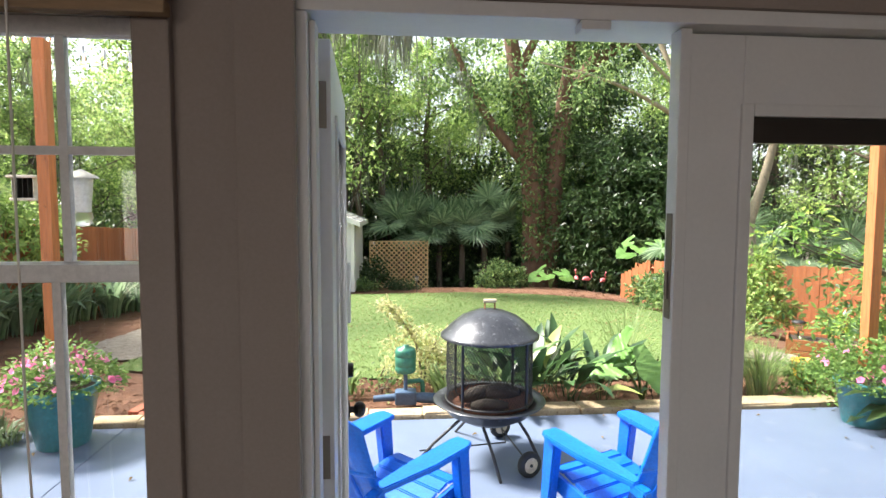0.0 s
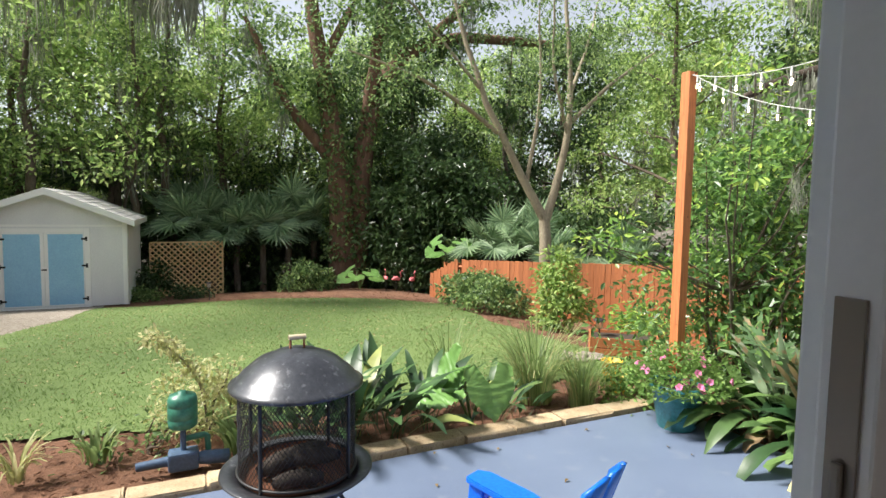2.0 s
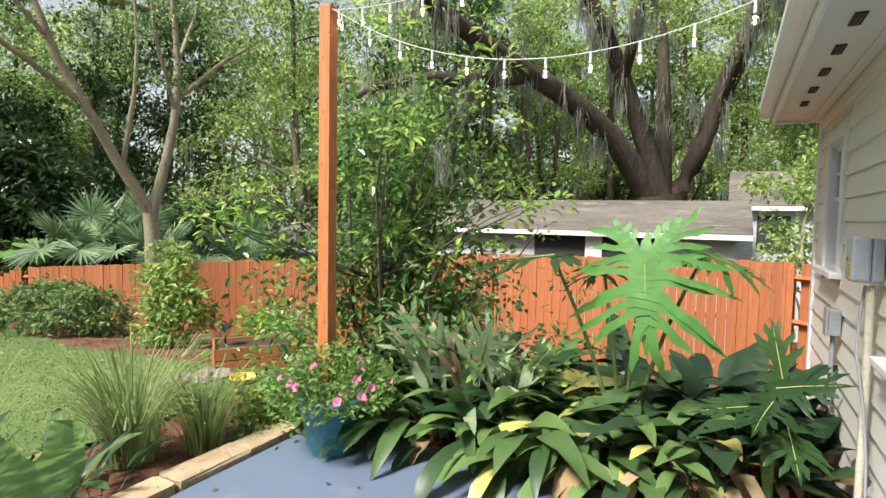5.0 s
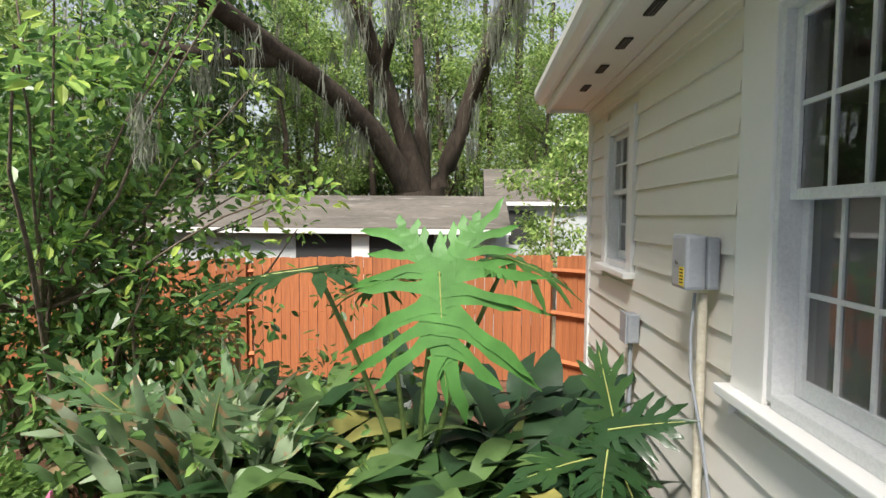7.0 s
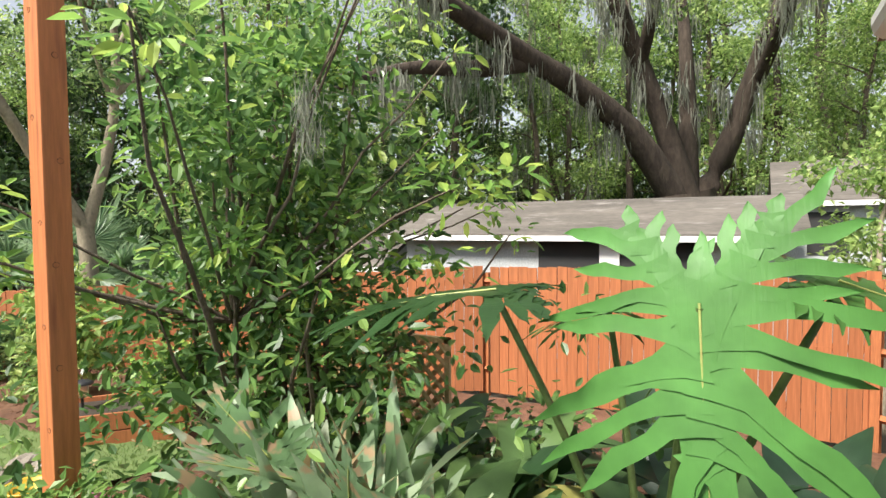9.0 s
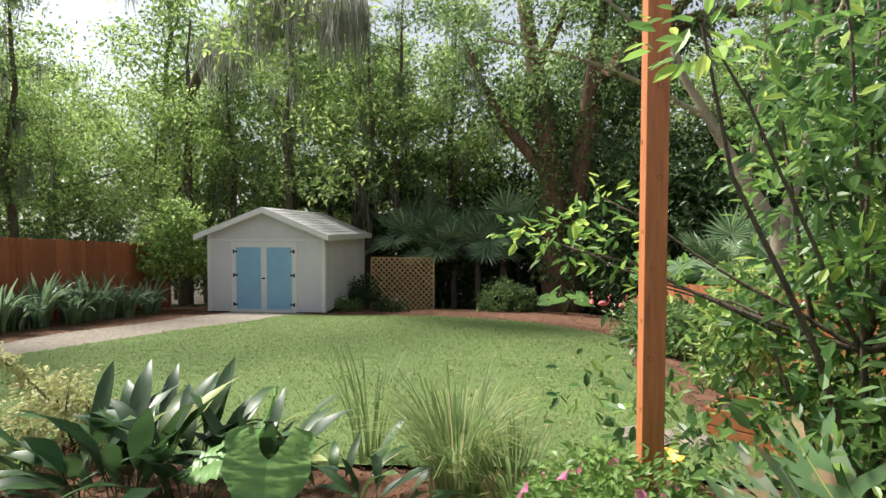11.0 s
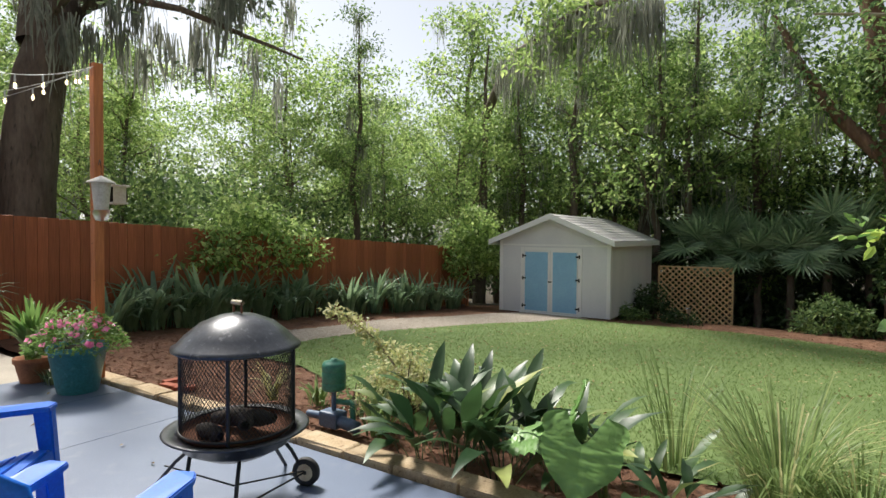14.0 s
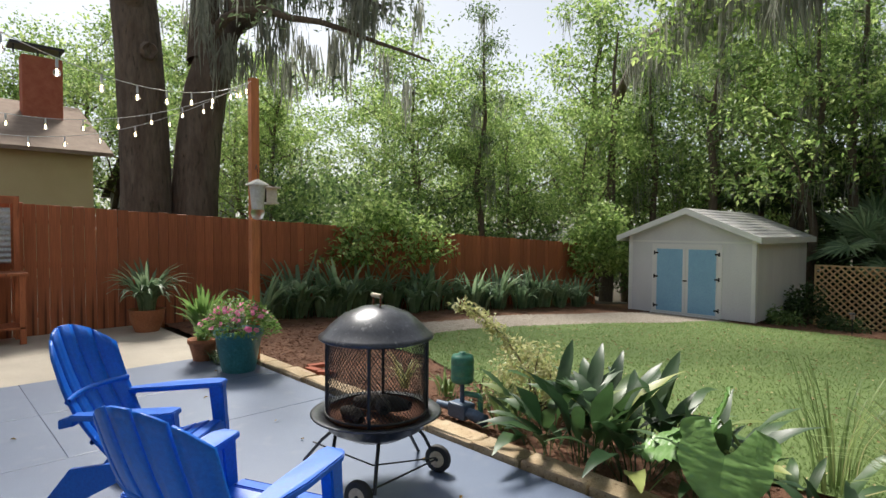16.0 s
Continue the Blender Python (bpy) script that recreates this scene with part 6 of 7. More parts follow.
def lobed_np(L, W, lobes, rng, narrow=1.0, droop=.35):
    """A deeply cut leaf in one mesh: midrib along +x, finger lobes to both sides, two basal arms with fingers of their own."""
    VV, FF, base = [], [], 0
    prof0 = np.array([2.0, 1.25, .76, .62, .66, .72, .62, .36, .03])

    def blade(o, d, ln, w, sag, bow=None, lift=0.0):
        nonlocal base
        n = len(prof0)
        t = np.linspace(0, 1, n)
        s = np.array([-d[1], d[0], 0])
        prof = prof0 * w * .5
        wav = 1 + .26 * np.sin(t * 13 + rng.random() * 6) * (t > .2)
        bow = rng.normal() * .12 if bow is None else bow
        c = o + np.outer(t * ln, d) + np.outer(bow * ln * t * t, s)
        c[:, 2] += rng.random() * .0016 - sag * ln * t ** 2.2
        a = c + np.outer(prof * wav, s)
        b = c - np.outer(prof / wav, s)
        ruffle = .12 * np.sin(t * 16 + rng.random() * 6)
        a[:, 2] += wd * .5 * t * (.10 + ruffle)
        b[:, 2] += wd * .5 * t * (.10 - ruffle)
        VV.append(np.stack([a, c, b], 1).reshape(-1, 3))
        k = np.arange(n - 1)[:, None] * 3
        FF.append(np.concatenate([k + np.array([[0, 1, 4, 3]]), k + np.array([[1, 2, 5, 4]])]) + base)
        base += n * 3

    wd = L * .112 * narrow
    sag0 = droop * .6
    blade(np.array([-.02 * L, 0, 0.]), np.array([1., 0, 0]), L * 1.02, wd * 1.25, sag0, 0.0)
    for k in range(lobes):
        u = (k + .15) / lobes
        x = L * .66 * u
        o = np.array([x, 0, -sag0 * L * (x / L) ** 2.2])
        ang = np.interp(u, [0, .3, .65, 1], [1.6, 1.2, .78, .33])
        ln = W * .5 * np.interp(u, [0, .25, .6, 1], [.92, 1.04, 1.0, .62])
        for s in (-1, 1):
            a_ = ang + rng.normal() * .17
            d_ = np.array([math.cos(a_), s * math.sin(a_), 0])
            blade(o + np.array([rng.normal() * .006, 0, 0]), d_, ln * (.72 + .5 * rng.random()), wd * (.85 + .4 * rng.random()), droop * (.7 + .6 * rng.random()), -s * .10, .10)
    for s in (-1, 1):
        arm = np.array([math.cos(2.45), s * math.sin(2.45), 0])
        al = W * .34
        blade(np.array([.0, s * .005, 0]), arm, al, wd * 1.25, droop * .5, s * .05, .06)
        for k in range(4):
            f = .16 + .21 * k
            for s2 in (-1, 1):
                a2 = 2.45 * s + s2 * s * (1.0 - .17 * k) + rng.normal() * .1
                o2 = arm * al * f
                o2[2] -= droop * .5 * al * f ** 2.2
                out_ = 1.15 if s2 < 0 else .6
                blade(o2, np.array([math.cos(a2), math.sin(a2), 0]), W * .31 * out_ * (1 - .12 * k) * (.9 + .2 * rng.random()), wd * .85, droop * .8, None, .05)
    return np.concatenate(VV), np.concatenate(FF)


def leaf_pose(hub, tip_dir, normal):
    x = Vector(tip_dir).normalized()
    z = Vector(normal)
    z = (z - x * z.dot(x)).normalized()
    y = z.cross(x)
    m = Matrix((x, y, z)).transposed().to_4x4()
    m.translation = hub
    return m


def add_leaf(t, name, hub, tip, nrm, L, W, lobes, material, root, narrow=1.0, droop=.25, label=""):
    V, F = lobed_np(L, W, lobes, R, narrow, droop)
    o = part_mesh(name, mesh_np(name, V, F, True), material, t, label)
    o.matrix_basis = leaf_pose(hub, tip, nrm)
    mid0 = np.array([[-.01, 0, .005], [L * .3, 0, .004 - droop * .6 * L * .07], [L * .6, 0, .003 - droop * .6 * L * .325], [L * .85, 0, .002 - droop * .6 * L * .7]])
    tube("midrib", [(mid0, np.linspace(.004, .0012, 4))], M_RIB, o, 5, "pale midrib")
    r_, h_ = np.array(root), np.array(hub)
    mid_ = (r_ + h_) / 2 + np.array([.08, .02, .12])
    tube("stalk", [(bend(R, [r_, mid_, h_], .018, .011, 8, .0)[0], np.linspace(.018, .011, 8))], M_STALK, t, 7)


ph = thing("philodendron", "tree philodendron with huge deeply lobed glossy leaves", "plant")
ROOT = (5.2, 1.3, gz(5.2, 1.3))
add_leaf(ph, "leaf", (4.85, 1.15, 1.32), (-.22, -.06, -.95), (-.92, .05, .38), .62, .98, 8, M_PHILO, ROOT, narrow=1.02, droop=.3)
# leaf seen from below: its shaded underside is put into the colour
add_leaf(ph, "leaf", (4.83, 1.74, 1.335), (-.25, .95, -.08), (-.10, .0, .99), .66, .6, 6, M_PHILOSHADE, ROOT, droop=.3)
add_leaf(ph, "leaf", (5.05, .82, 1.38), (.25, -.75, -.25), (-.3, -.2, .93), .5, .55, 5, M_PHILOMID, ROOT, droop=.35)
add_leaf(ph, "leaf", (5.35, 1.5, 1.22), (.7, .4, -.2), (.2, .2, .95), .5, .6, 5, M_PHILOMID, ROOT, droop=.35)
for hub, tip, nrm, L in (((4.42, .45, .66), (-.8, .25, -.1), (-.2, .1, .95), .36), ((4.5, .42, .72), (-.3, -.6, .25), (-.6, -.1, .7), .34), ((4.45, .5, .62), (-.4, .8, .0), (-.4, .1, .9), .36), ((4.55, .40, .76), (.1, .2, .95), (-.95, .1, .1), .32), ((4.42, .38, .55), (-.9, -.1, -.35), (-.3, 0, .9), .36)):
    if hub[2] == .66:
        ph2 = thing("philodendron", "low philodendron with dark lobed leaves at the wall", "plant")
    add_leaf(ph2, "leaf", hub, tip, nrm, L, .34, 5, M_PHILOSHADE, (4.75, .42, gz(4.75, .42)), narrow=1.15, droop=.2)
bt = thing("sunburnt_philodendron", "philodendron with bleached sunburnt lobes and brown edges", "plant")
BROOT = (4.95, 2.35, gz(4.95, 2.35))
for hub, tip, nrm, L in (((4.62, 2.42, .66), (-.75, .25, .45), (-.5, .1, .85), .40), ((4.62, 2.15, .64), (-.5, -.35, .75), (-.8, -.2, .5), .38), ((4.74, 2.66, .66), (-.3, .6, .7), (-.85, -.1, .5), .36)):
    add_leaf(bt, "leaf", hub, tip, nrm, L, .42, 5, M_BURNT, BROOT, narrow=1.15, droop=.1, label="bleached lobed leaf")
BURN = leaf_set("lobe", 9, R, .9, .075, (.45, 1.5), M_BURNT, .42, .9)
BURN.append(leaf_set("lobe", 1, R, .85, .05, (.6, 1.4), M_ASPIDDRY, .42, .6)[0])
for k in range(62):
    bx, by = 4.82 + R.normal() * .10, 2.32 + R.normal() * .19
    o = new("lobe", BURN[k % 10])
    o.parent = bt
    o.matrix_basis = pose(bx, by, gz(bx, by) + .05, 0, 0, R.random() * 360) @ pose(0, 0, 0, R.normal() * 10, 10 + R.normal() * 8, 0)


def heart_np(L, W, n=30, fold=.18, droop=.3):
    """A heart-shaped leaf, stalk joined a little inside its notch, tip at +x."""
    t = np.linspace(-.42, 1, n)
    V, F = [], []
    for side in (1, -1):
        for u in t:
            if u < 0:
                e0, e1 = .10 + .25 * (u / -.42) * .9, .62 * math.sqrt(max(0, 1 - (u / -.42) ** 2)) + .32 * (u / -.42)
            else:
                e0, e1 = 0.0 + .10 * max(0, 1 - u / .06) * (u < .06), .62 * (1 - u ** 1.6) * (1 + .25 * math.sin(math.pi * u))
            for k in range(5):
                e = e0 + (max(e1, e0 + .001) - e0) * k / 4
                y_ = side * e * W
                V.append((u * L, y_, fold * abs(y_) - droop * L * u * u * .5 - .25 * y_ * y_ / W + .010 * math.sin((u * 1.0 - e * .9) * 34) * (k > 0) + .012 * math.sin(e * 20) * (k > 2)))
    for sd in range(2):
        for i_ in range(n - 1):
            for k in range(4):
                a_ = sd * n * 5 + i_ * 5 + k
                F.append((a_, a_ + 1, a_ + 6, a_ + 5) if sd == 0 else (a_, a_ + 5, a_ + 6, a_ + 1))
    return np.array(V), np.array(F)


def ear(t, hub, tip, nrm, L, W, root, label=""):
    V, F = heart_np(L, W)
    o = part_mesh("leaf", mesh_np("leaf", V, F, True), M_EAR, t, label)
    o.matrix_basis = leaf_pose(hub, tip, nrm)
    tube("stalk", [(bend(R, [root, ((root[0] + hub[0]) / 2 + .03, (root[1] + hub[1]) / 2 + .05, hub[2] * .6 + .05), hub], .014, .009, 8, 0)[0], np.linspace(.014, .008, 8))], M_STALK, t, 6)


ee = thing("elephant_ear", "elephant ear with broad heart-shaped green leaves", "plant")
EROOT = (2.55, 3.85, -.08)
ear(ee, (2.52, 3.5, .44), (-.02, -.45, -.88), (.05, -.85, .5), .33, .34, EROOT)
ear(ee, (2.37, 3.8, .5), (-.3, .4, -.55), (.75, -.35, .5), .3, .27, EROOT)
ear(ee, (2.2, 3.7, .33), (-.9, -.1, -.25), (-.1, -.2, .95), .3, .3, EROOT)
e2 = thing("elephant_ear", "elephant ear leaves at the back of the lawn", "plant")
for k in range(6):
    a = k * 1.05
    ear(e2, (5.8 + math.cos(a) * .5, 18.2 + math.sin(a) * .4, gz(5.8, 18.2) + .45 + .1 * (k % 3)), (math.cos(a), math.sin(a) - .4, -.35), (0, -.5, .85), .42, .42, (5.8, 18.2, gz(5.8, 18.2)))
e3 = thing("elephant_ear", "elephant ear leaves above the orange fence", "plant")
for k in range(6):
    a = k * 1.05
    ear(e3, (8.0 + math.cos(a) * .5, 15.7 + math.sin(a) * .4, .45 + .16 * (k % 3)), (math.cos(a), math.sin(a) - .4, -.35), (0, -.5, .85), .45, .45, (8.0, 15.7, -1.35))


def grass_clump(name, label, m, n, L, W, rng, material, spread=.1, lean=.9, category="grass"):
    VV, FF, base = [], [], 0
    for k in range(n):
        V, F = strap_np(L * (.55 + .5 * rng.random()), W, (.35 + 1.3 * rng.random()) * lean, 6, 0, .3, 0, rng, 1.0 - .12 * rng.random())
        a, r = rng.random() * 6.283, spread * math.sqrt(rng.random())
        c, s = math.cos(a), math.sin(a)
        V = V @ np.array([[c, s, 0], [-s, c, 0], [0, 0, 1]]) + np.array([c * r, s * r, 0])
        VV.append(V)
        FF.append(F + base)
        base += len(V)
    t = thing(name, label, category, m)
    tagged(part_mesh("foliage", mesh_np("foliage", np.concatenate(VV), np.concatenate(FF), True), material, t), kind="stuff")
    return t


grass_clump("lemon_grass", "clump of long arching grass blades", pose(3.42, 4.15, -.06), 330, .85, .008, R, M_BLADE, .17, 1.35)
grass_clump("lemon_grass", "clump of long arching grass blades", pose(3.75, 3.85, -.06), 170, .62, .008, R, M_BLADE, .13, 1.2)
grass_clump("lemon_grass", "thin clump of pale grass blades", pose(2.75, 4.75, -.08), 60, .8, .009, R, M_BLADE, .14, .7)
grass_clump("spider_plant", "pale spider plant in the mulch", pose(-.75, 4.15, -.06), 40, .38, .02, R, M_VARIEG, .05, 1.6, "plant")
grass_clump("spider_plant", "small green plant in the mulch", pose(-.3, 4.3, -.06), 40, .28, .03, R, M_BLADE, .1, 1.5, "plant")
grass_clump("spider_plant", "low green plant behind the edging", pose(.65, 4.05, -.06), 50, .32, .035, R, M_BLADE, .12, 1.4, "plant")

STRAP_A = grass_clump("agapanthus", "strap-leaved lily clump at the foot of the fence", pose(-5.6, 5.6, gz(-5.6, 5.6)), 38, .85, .07, R, M_PALM, .15, 1.6, "plant")
STRAP_B = grass_clump("agapanthus", "strap-leaved lily clump at the foot of the fence", pose(-5.5, 6.3, gz(-5.5, 6.3)), 38, .8, .07, R, M_PALM, .15, 1.5, "plant")
for k in range(24):
    y = 4.9 + k * .43
    x = -5.8 + .05 * max(0, y - 9) + .4 * R.random()
    o = copy_thing((STRAP_A, STRAP_B)[k % 2], pose(x, y, gz(x, y), 0, 0, 50 * k))
    q_ = 1.05 + .4 * R.random()
    o.scale = (q_, q_, q_)
grass_clump("foxtail_fern", "foxtail fern with thick green plumes in a terracotta pot", pose(-3.07, 3.03, .22), 60, .68, .06, R, M_PETLEAF, .07, .9, "fern")
tp = thing("terracotta_pot", "worn terracotta pot holding a fern", "flower pot", pose(-3.07, 3.03, .0))
lathe("pot", [(.11, 0), (.155, .2), (.17, .2), (.172, .25), (.15, .25), (.14, .21), (0, .2)], M_TERRA, tp, 24)
grass_clump("potted_fern", "large arching fern in a dark pot by the fence", pose(-5.5, 3.12, .3), 120, .85, .06, R, M_PALM, .12, 1.9, "fern")
tp = thing("dark_pot", "squat dark clay pot holding a fern", "flower pot", pose(-5.5, 3.12, -.006))
lathe("pot", [(.16, 0), (.22, .15), (.24, .3), (.26, .33), (.22, .33), (.2, .28), (0, .27)], M_TERRA, tp, 24)
grass_clump("dusty_miller", "low grey-green plant beside the pots", pose(-2.84, 3.2, .0), 120, .2, .02, R, M_LEAF_GREY, .18, 1.6, "plant")


def bush(name, label, m, rng, rx, ry, rz, n, per, L, W, leaf_mat, stems=7, category="shrub", cr=.2):
    """A shrub: stems from the ground and leaf clumps over an uneven dome."""
    t = thing(name, label, category, m)
    d = rand_dirs(n, rng, .5)
    rr = (.55 + .5 * rng.random(n))[:, None]
    c = d * np.array([rx, ry, rz]) * rr
    c[:, 2] = np.abs(c[:, 2]) * .95 + rz * .12
    V, F = cloud_leaves(rng, c, np.full(n, cr), per, L, W, out=.9)
    part_mesh("foliage", mesh_np("foliage", V, F), leaf_mat, t)
    for k in range(min(n, stems)):
        tube("stem", [(wobble(rng, (rng.normal() * .05, rng.normal() * .05, -.1), c[k], 5, .03), np.linspace(.016, .004, 5))], M_BARK, t, 5)
    return t


citrus = thing("citrus_bush", "tall loose bush with glossy light and dark green leaves", "shrub", pose(5.65, 3.45, gz(5.65, 3.45)))
d = rand_dirs(210, R)
core = d * np.array([.78, .85, 1.65]) * (R.random(210) ** .5)[:, None] + np.array([-.05, .05, 1.65])
core = core[core[:, 2] > .2]
low = np.stack([R.normal(size=90) * .6, R.normal(size=90) * .65, .25 + R.random(90) * 1.0], -1)
spray = np.array([[-1.85, .5, 1.72], [-1.6, .5, 1.65], [-1.35, .45, 1.55], [-1.2, .4, 1.45], [-1.45, .4, 1.9], [.9, -1.0, 1.85], [.7, -.9, 2.05], [-.6, -1.2, 2.9], [-.1, -.9, 3.4], [-.9, -.5, 3.2], [-1.35, -.7, 2.4], [.35, -1.0, 1.8], [-.5, -1.4, 1.85], [.2, -1.0, 2.6], [-.3, -.9, 2.9], [.1, -1.0, 2.2], [-.2, .3, 3.6], [.3, .2, 3.3]])
tips = np.concatenate([core[R.integers(0, len(core), 80)] * np.array([1.2, 1.2, 1.06]), spray, spray + R.normal(size=spray.shape) * .14])
V, F = cloud_leaves(R, np.concatenate([core, low]), np.full(len(core) + len(low), .25), 34, .076, .037, up=.4, flat=.8, droop=.15, out=.9, shape=oval_np)
part_mesh("foliage", mesh_np("foliage", V, F), M_BUSHDARK, citrus, "glossy dark inner leaves")
V, F = cloud_leaves(R, tips, np.full(len(tips), .2), 22, .08, .034, up=.9, flat=.45, droop=-.1, out=1.2, shape=oval_np)
part_mesh("new_growth", mesh_np("new_growth", V, F), M_BUSH, citrus, "bright yellow-green young leaves")
c = np.concatenate([core, tips])
stems = [(wobble(R, (R.normal() * .15, R.normal() * .15, -.1), c[k * 13 % len(c)], 7, .05), np.linspace(.026, .005, 7)) for k in range(26)]
stems += [(wobble(R, (-.4, 0, 1.2), q_, 6, .03), np.linspace(.012, .004, 6)) for q_ in spray]
for st in stems:
    tube("stem", [st], M_BARK, citrus, 5)
V, F = moss_np(R, np.stack([R.normal(size=8) * .1, R.normal(size=8) * .1, -.16 * np.arange(8)], -1), .5, 26, .010)
tagged(part_mesh("moss", mesh_np("moss", V * .24, F), M_MOSS, citrus, "tuft of grey moss"), kind="stuff").location = (-.58, -.72, 2.36)

for x, y, h_ in ((6.3, 2.75, .42), (6.75, 2.2, .5), (6.9, 3.1, .45), (6.1, 3.25, .35)):
    bush("low_shrub", "low sparse green shrub in the mulch", pose(x, y, gz(x, y)), R, .34, .34, h_, 16, 22, .085, .04, M_LEAF_DARK)
bush("azalea", "rounded green azalea at the back bed", pose(4.1, 18.6, gz(4.1, 18.6)), R, .95, .8, .95, 90, 34, .12, .06, M_LEAF_MID)
bush("azalea", "spreading azalea along the orange fence", pose(6.9, 12.0, gz(6.9, 12.0)), R, 1.0, .9, .85, 80, 32, .12, .06, M_LEAF_MID)
bush("azalea", "spreading azalea along the orange fence", pose(6.7, 10.6, gz(6.7, 10.6)), R, .9, .8, .8, 70, 30, .12, .06, M_LEAF_MID)
bush("tall_shrub", "upright light-green shrub before the orange fence", pose(6.75, 8.2, gz(6.75, 8.2)), R, .5, .5, 1.5, 70, 32, .12, .06, M_LEAF_LIGHT)
bush("tall_shrub", "upright green shrub before the orange fence", pose(7.0, 6.4, gz(7.0, 6.4)), R, .4, .4, .8, 36, 28, .1, .05, M_BUSH)
bush("low_shrub", "low dark shrub beside the shed", pose(-.55, 18.3, gz(-.55, 18.3)), R, .6, .5, 1.0, 50, 28, .12, .06, M_LEAF_DARK)
bush("low_shrub", "low green plant beside the shed", pose(-.75, 16.9, gz(-.75, 16.9)), R, .4, .35, .35, 30, 24, .1, .05, M_LEAF_MID)
bush("low_shrub", "low plants in the mulch by the lattice", pose(.5, 17.3, gz(.5, 17.3)), R, .5, .3, .3, 30, 20, .1, .05, M_LEAF_DARK)
vs_ = bush("variegated_shrub", "cream and green variegated shrub with one long arching branch", pose(.47, 4.63, gz(.47, 4.63)), R, .42, .36, .62, 80, 22, .05, .028, M_VARIEG, cr=.13)
arc = bend(R, [(0, 0, .3), (-.2, -.2, .74), (-.41, -.5, .96)], .012, .004, 9, .01)
tube("branch", [arc], M_BARKLIGHT, vs_, 6)
V, F = cloud_leaves(R, np.repeat(arc[0][3:], 2, 0), np.full(12, .09), 28, .05, .028)
part_mesh("branch_foliage", mesh_np("branch_foliage", V, F), M_VARIEG, vs_)
bush("low_shrub", "trailing plants around the flower pot", pose(4.35, 3.75, gz(4.35, 3.75)), R, .45, .4, .4, 50, 24, .05, .03, M_PETLEAF)
bush("low_shrub", "small weeds behind the patio edging", pose(.0, 4.4, -.07), R, .4, .25, .22, 20, 12, .05, .03, M_LEAF_MID)
bush("overhanging_branch", "leafy branches hanging over the board fence", pose(-6.2, 8.2, .75), R, .7, 1.7, 1.25, 150, 26, .13, .07, M_LEAF_LIGHT, cr=.36)
bush("overhanging_branch", "leafy bush swelling over the fence beside the shed", pose(-5.7, 16.2, .0), R, 1.0, 1.2, 2.2, 170, 30, .14, .08, M_LEAF_LIGHT, cr=.34)
make_tree("small_tree", "small tree with yellow-green spring leaves", pose(12.6, -.55, -1.1), R, 4.6, .06, 1.3, 60, .11, .06, M_LEAF_LIGHT, bark=M_BARKLIGHT, limbs=10, twigs=5, first=.3, clump=.4)

# lawn blades, thickest near the patio
n = 120000
x = -4.5 + 12 * R.random(n)
y = 4.2 + 12.6 * R.random(n) ** 1.5
k = lawn_inside(x, y)
x, y = x[k], y[k]
P = np.stack([x, y, ground_z(x, y) - .016], -1)
D = rand_dirs(len(P), R, 1.6)
D[:, 2] = np.abs(D[:, 2])
V, F = leaves_np(P, D, rand_dirs(len(P), R), .022 + .02 * R.random(len(P)), .007, wide=.35)
tagged(part_mesh("grass", mesh_np("grass", V, F), M_LAWN, None), "short mown grass blades over the lawn", "grass", kind="stuff")
n = 2600
x, y = -3.2 + 9.5 * R.random(n), 4.6 + 10.5 * R.random(n)
k = lawn_inside(x, y)
P = np.stack([x[k], y[k], ground_z(x[k], y[k]) + .012], -1)
V, F = leaves_np(P, rand_dirs(len(P), R) * np.array([1, 1, .2]), rand_dirs(len(P), R, 2.2), .03 + .03 * R.random(len(P)), .022)
tagged(part_mesh("leaf_litter", mesh_np("leaf_litter", V, F), M_LITTER, None), "small dry leaves scattered over the lawn", "leaves", kind="stuff")
# mulch chips
n = 16000
x, y = -5 + 15.4 * R.random(n), 3.75 + 13 * R.random(n) ** 1.8
k = ~lawn_inside(x, y) & (x < 9.8) & ~path_inside(x, y)
x, y = x[k], y[k]
P = np.stack([x, y, ground_z(x, y) - .03], -1)
D = rand_dirs(len(P), R)
D[:, 2] *= .25
V, F = leaves_np(P, D, rand_dirs(len(P), R, 2.5), .07, .018)
tagged(part_mesh("mulch_chips", mesh_np("mulch_chips", V, F), M_MULCH, None), "loose bark and pine straw on the beds", "mulch", kind="stuff")
n = 5000
x, y = 4.45 + 3 * R.random(n), .1 + 3.6 * R.random(n)
P = np.stack([x, y, ground_z(x, y) - .03], -1)
V, F = leaves_np(P, rand_dirs(n, R) * np.array([1, 1, .3]), rand_dirs(n, R, 2.5), .09, .012)
tagged(part_mesh("pine_straw", mesh_np("pine_straw", V, F), M_MULCH, None), "loose pine straw under the plants", "mulch", kind="stuff")
M_FALLEN = leafy("fallen_leaf", (.14, .07, .02), (.32, .22, .06), share=.1, through_light=.1)
for q in range(22):
    x, y = -2.5 + 6.8 * R.random(), .5 + 2.9 * R.random()
    V, F = leaves_np(np.zeros((1, 3)), rand_dirs(1, R) * np.array([1, 1, 0]), np.array([[0, 0, 1.]]), .035 + .03 * R.random(), .022, curl=.3)
    o = part_mesh("fallen_leaf", mesh_np("fallen_leaf", V, F), M_FALLEN, None)
    tagged(o, "small dry leaf lying on the blue patio", "leaf", "fallen leaves")
    o.matrix_basis = pose(x, y, .012)


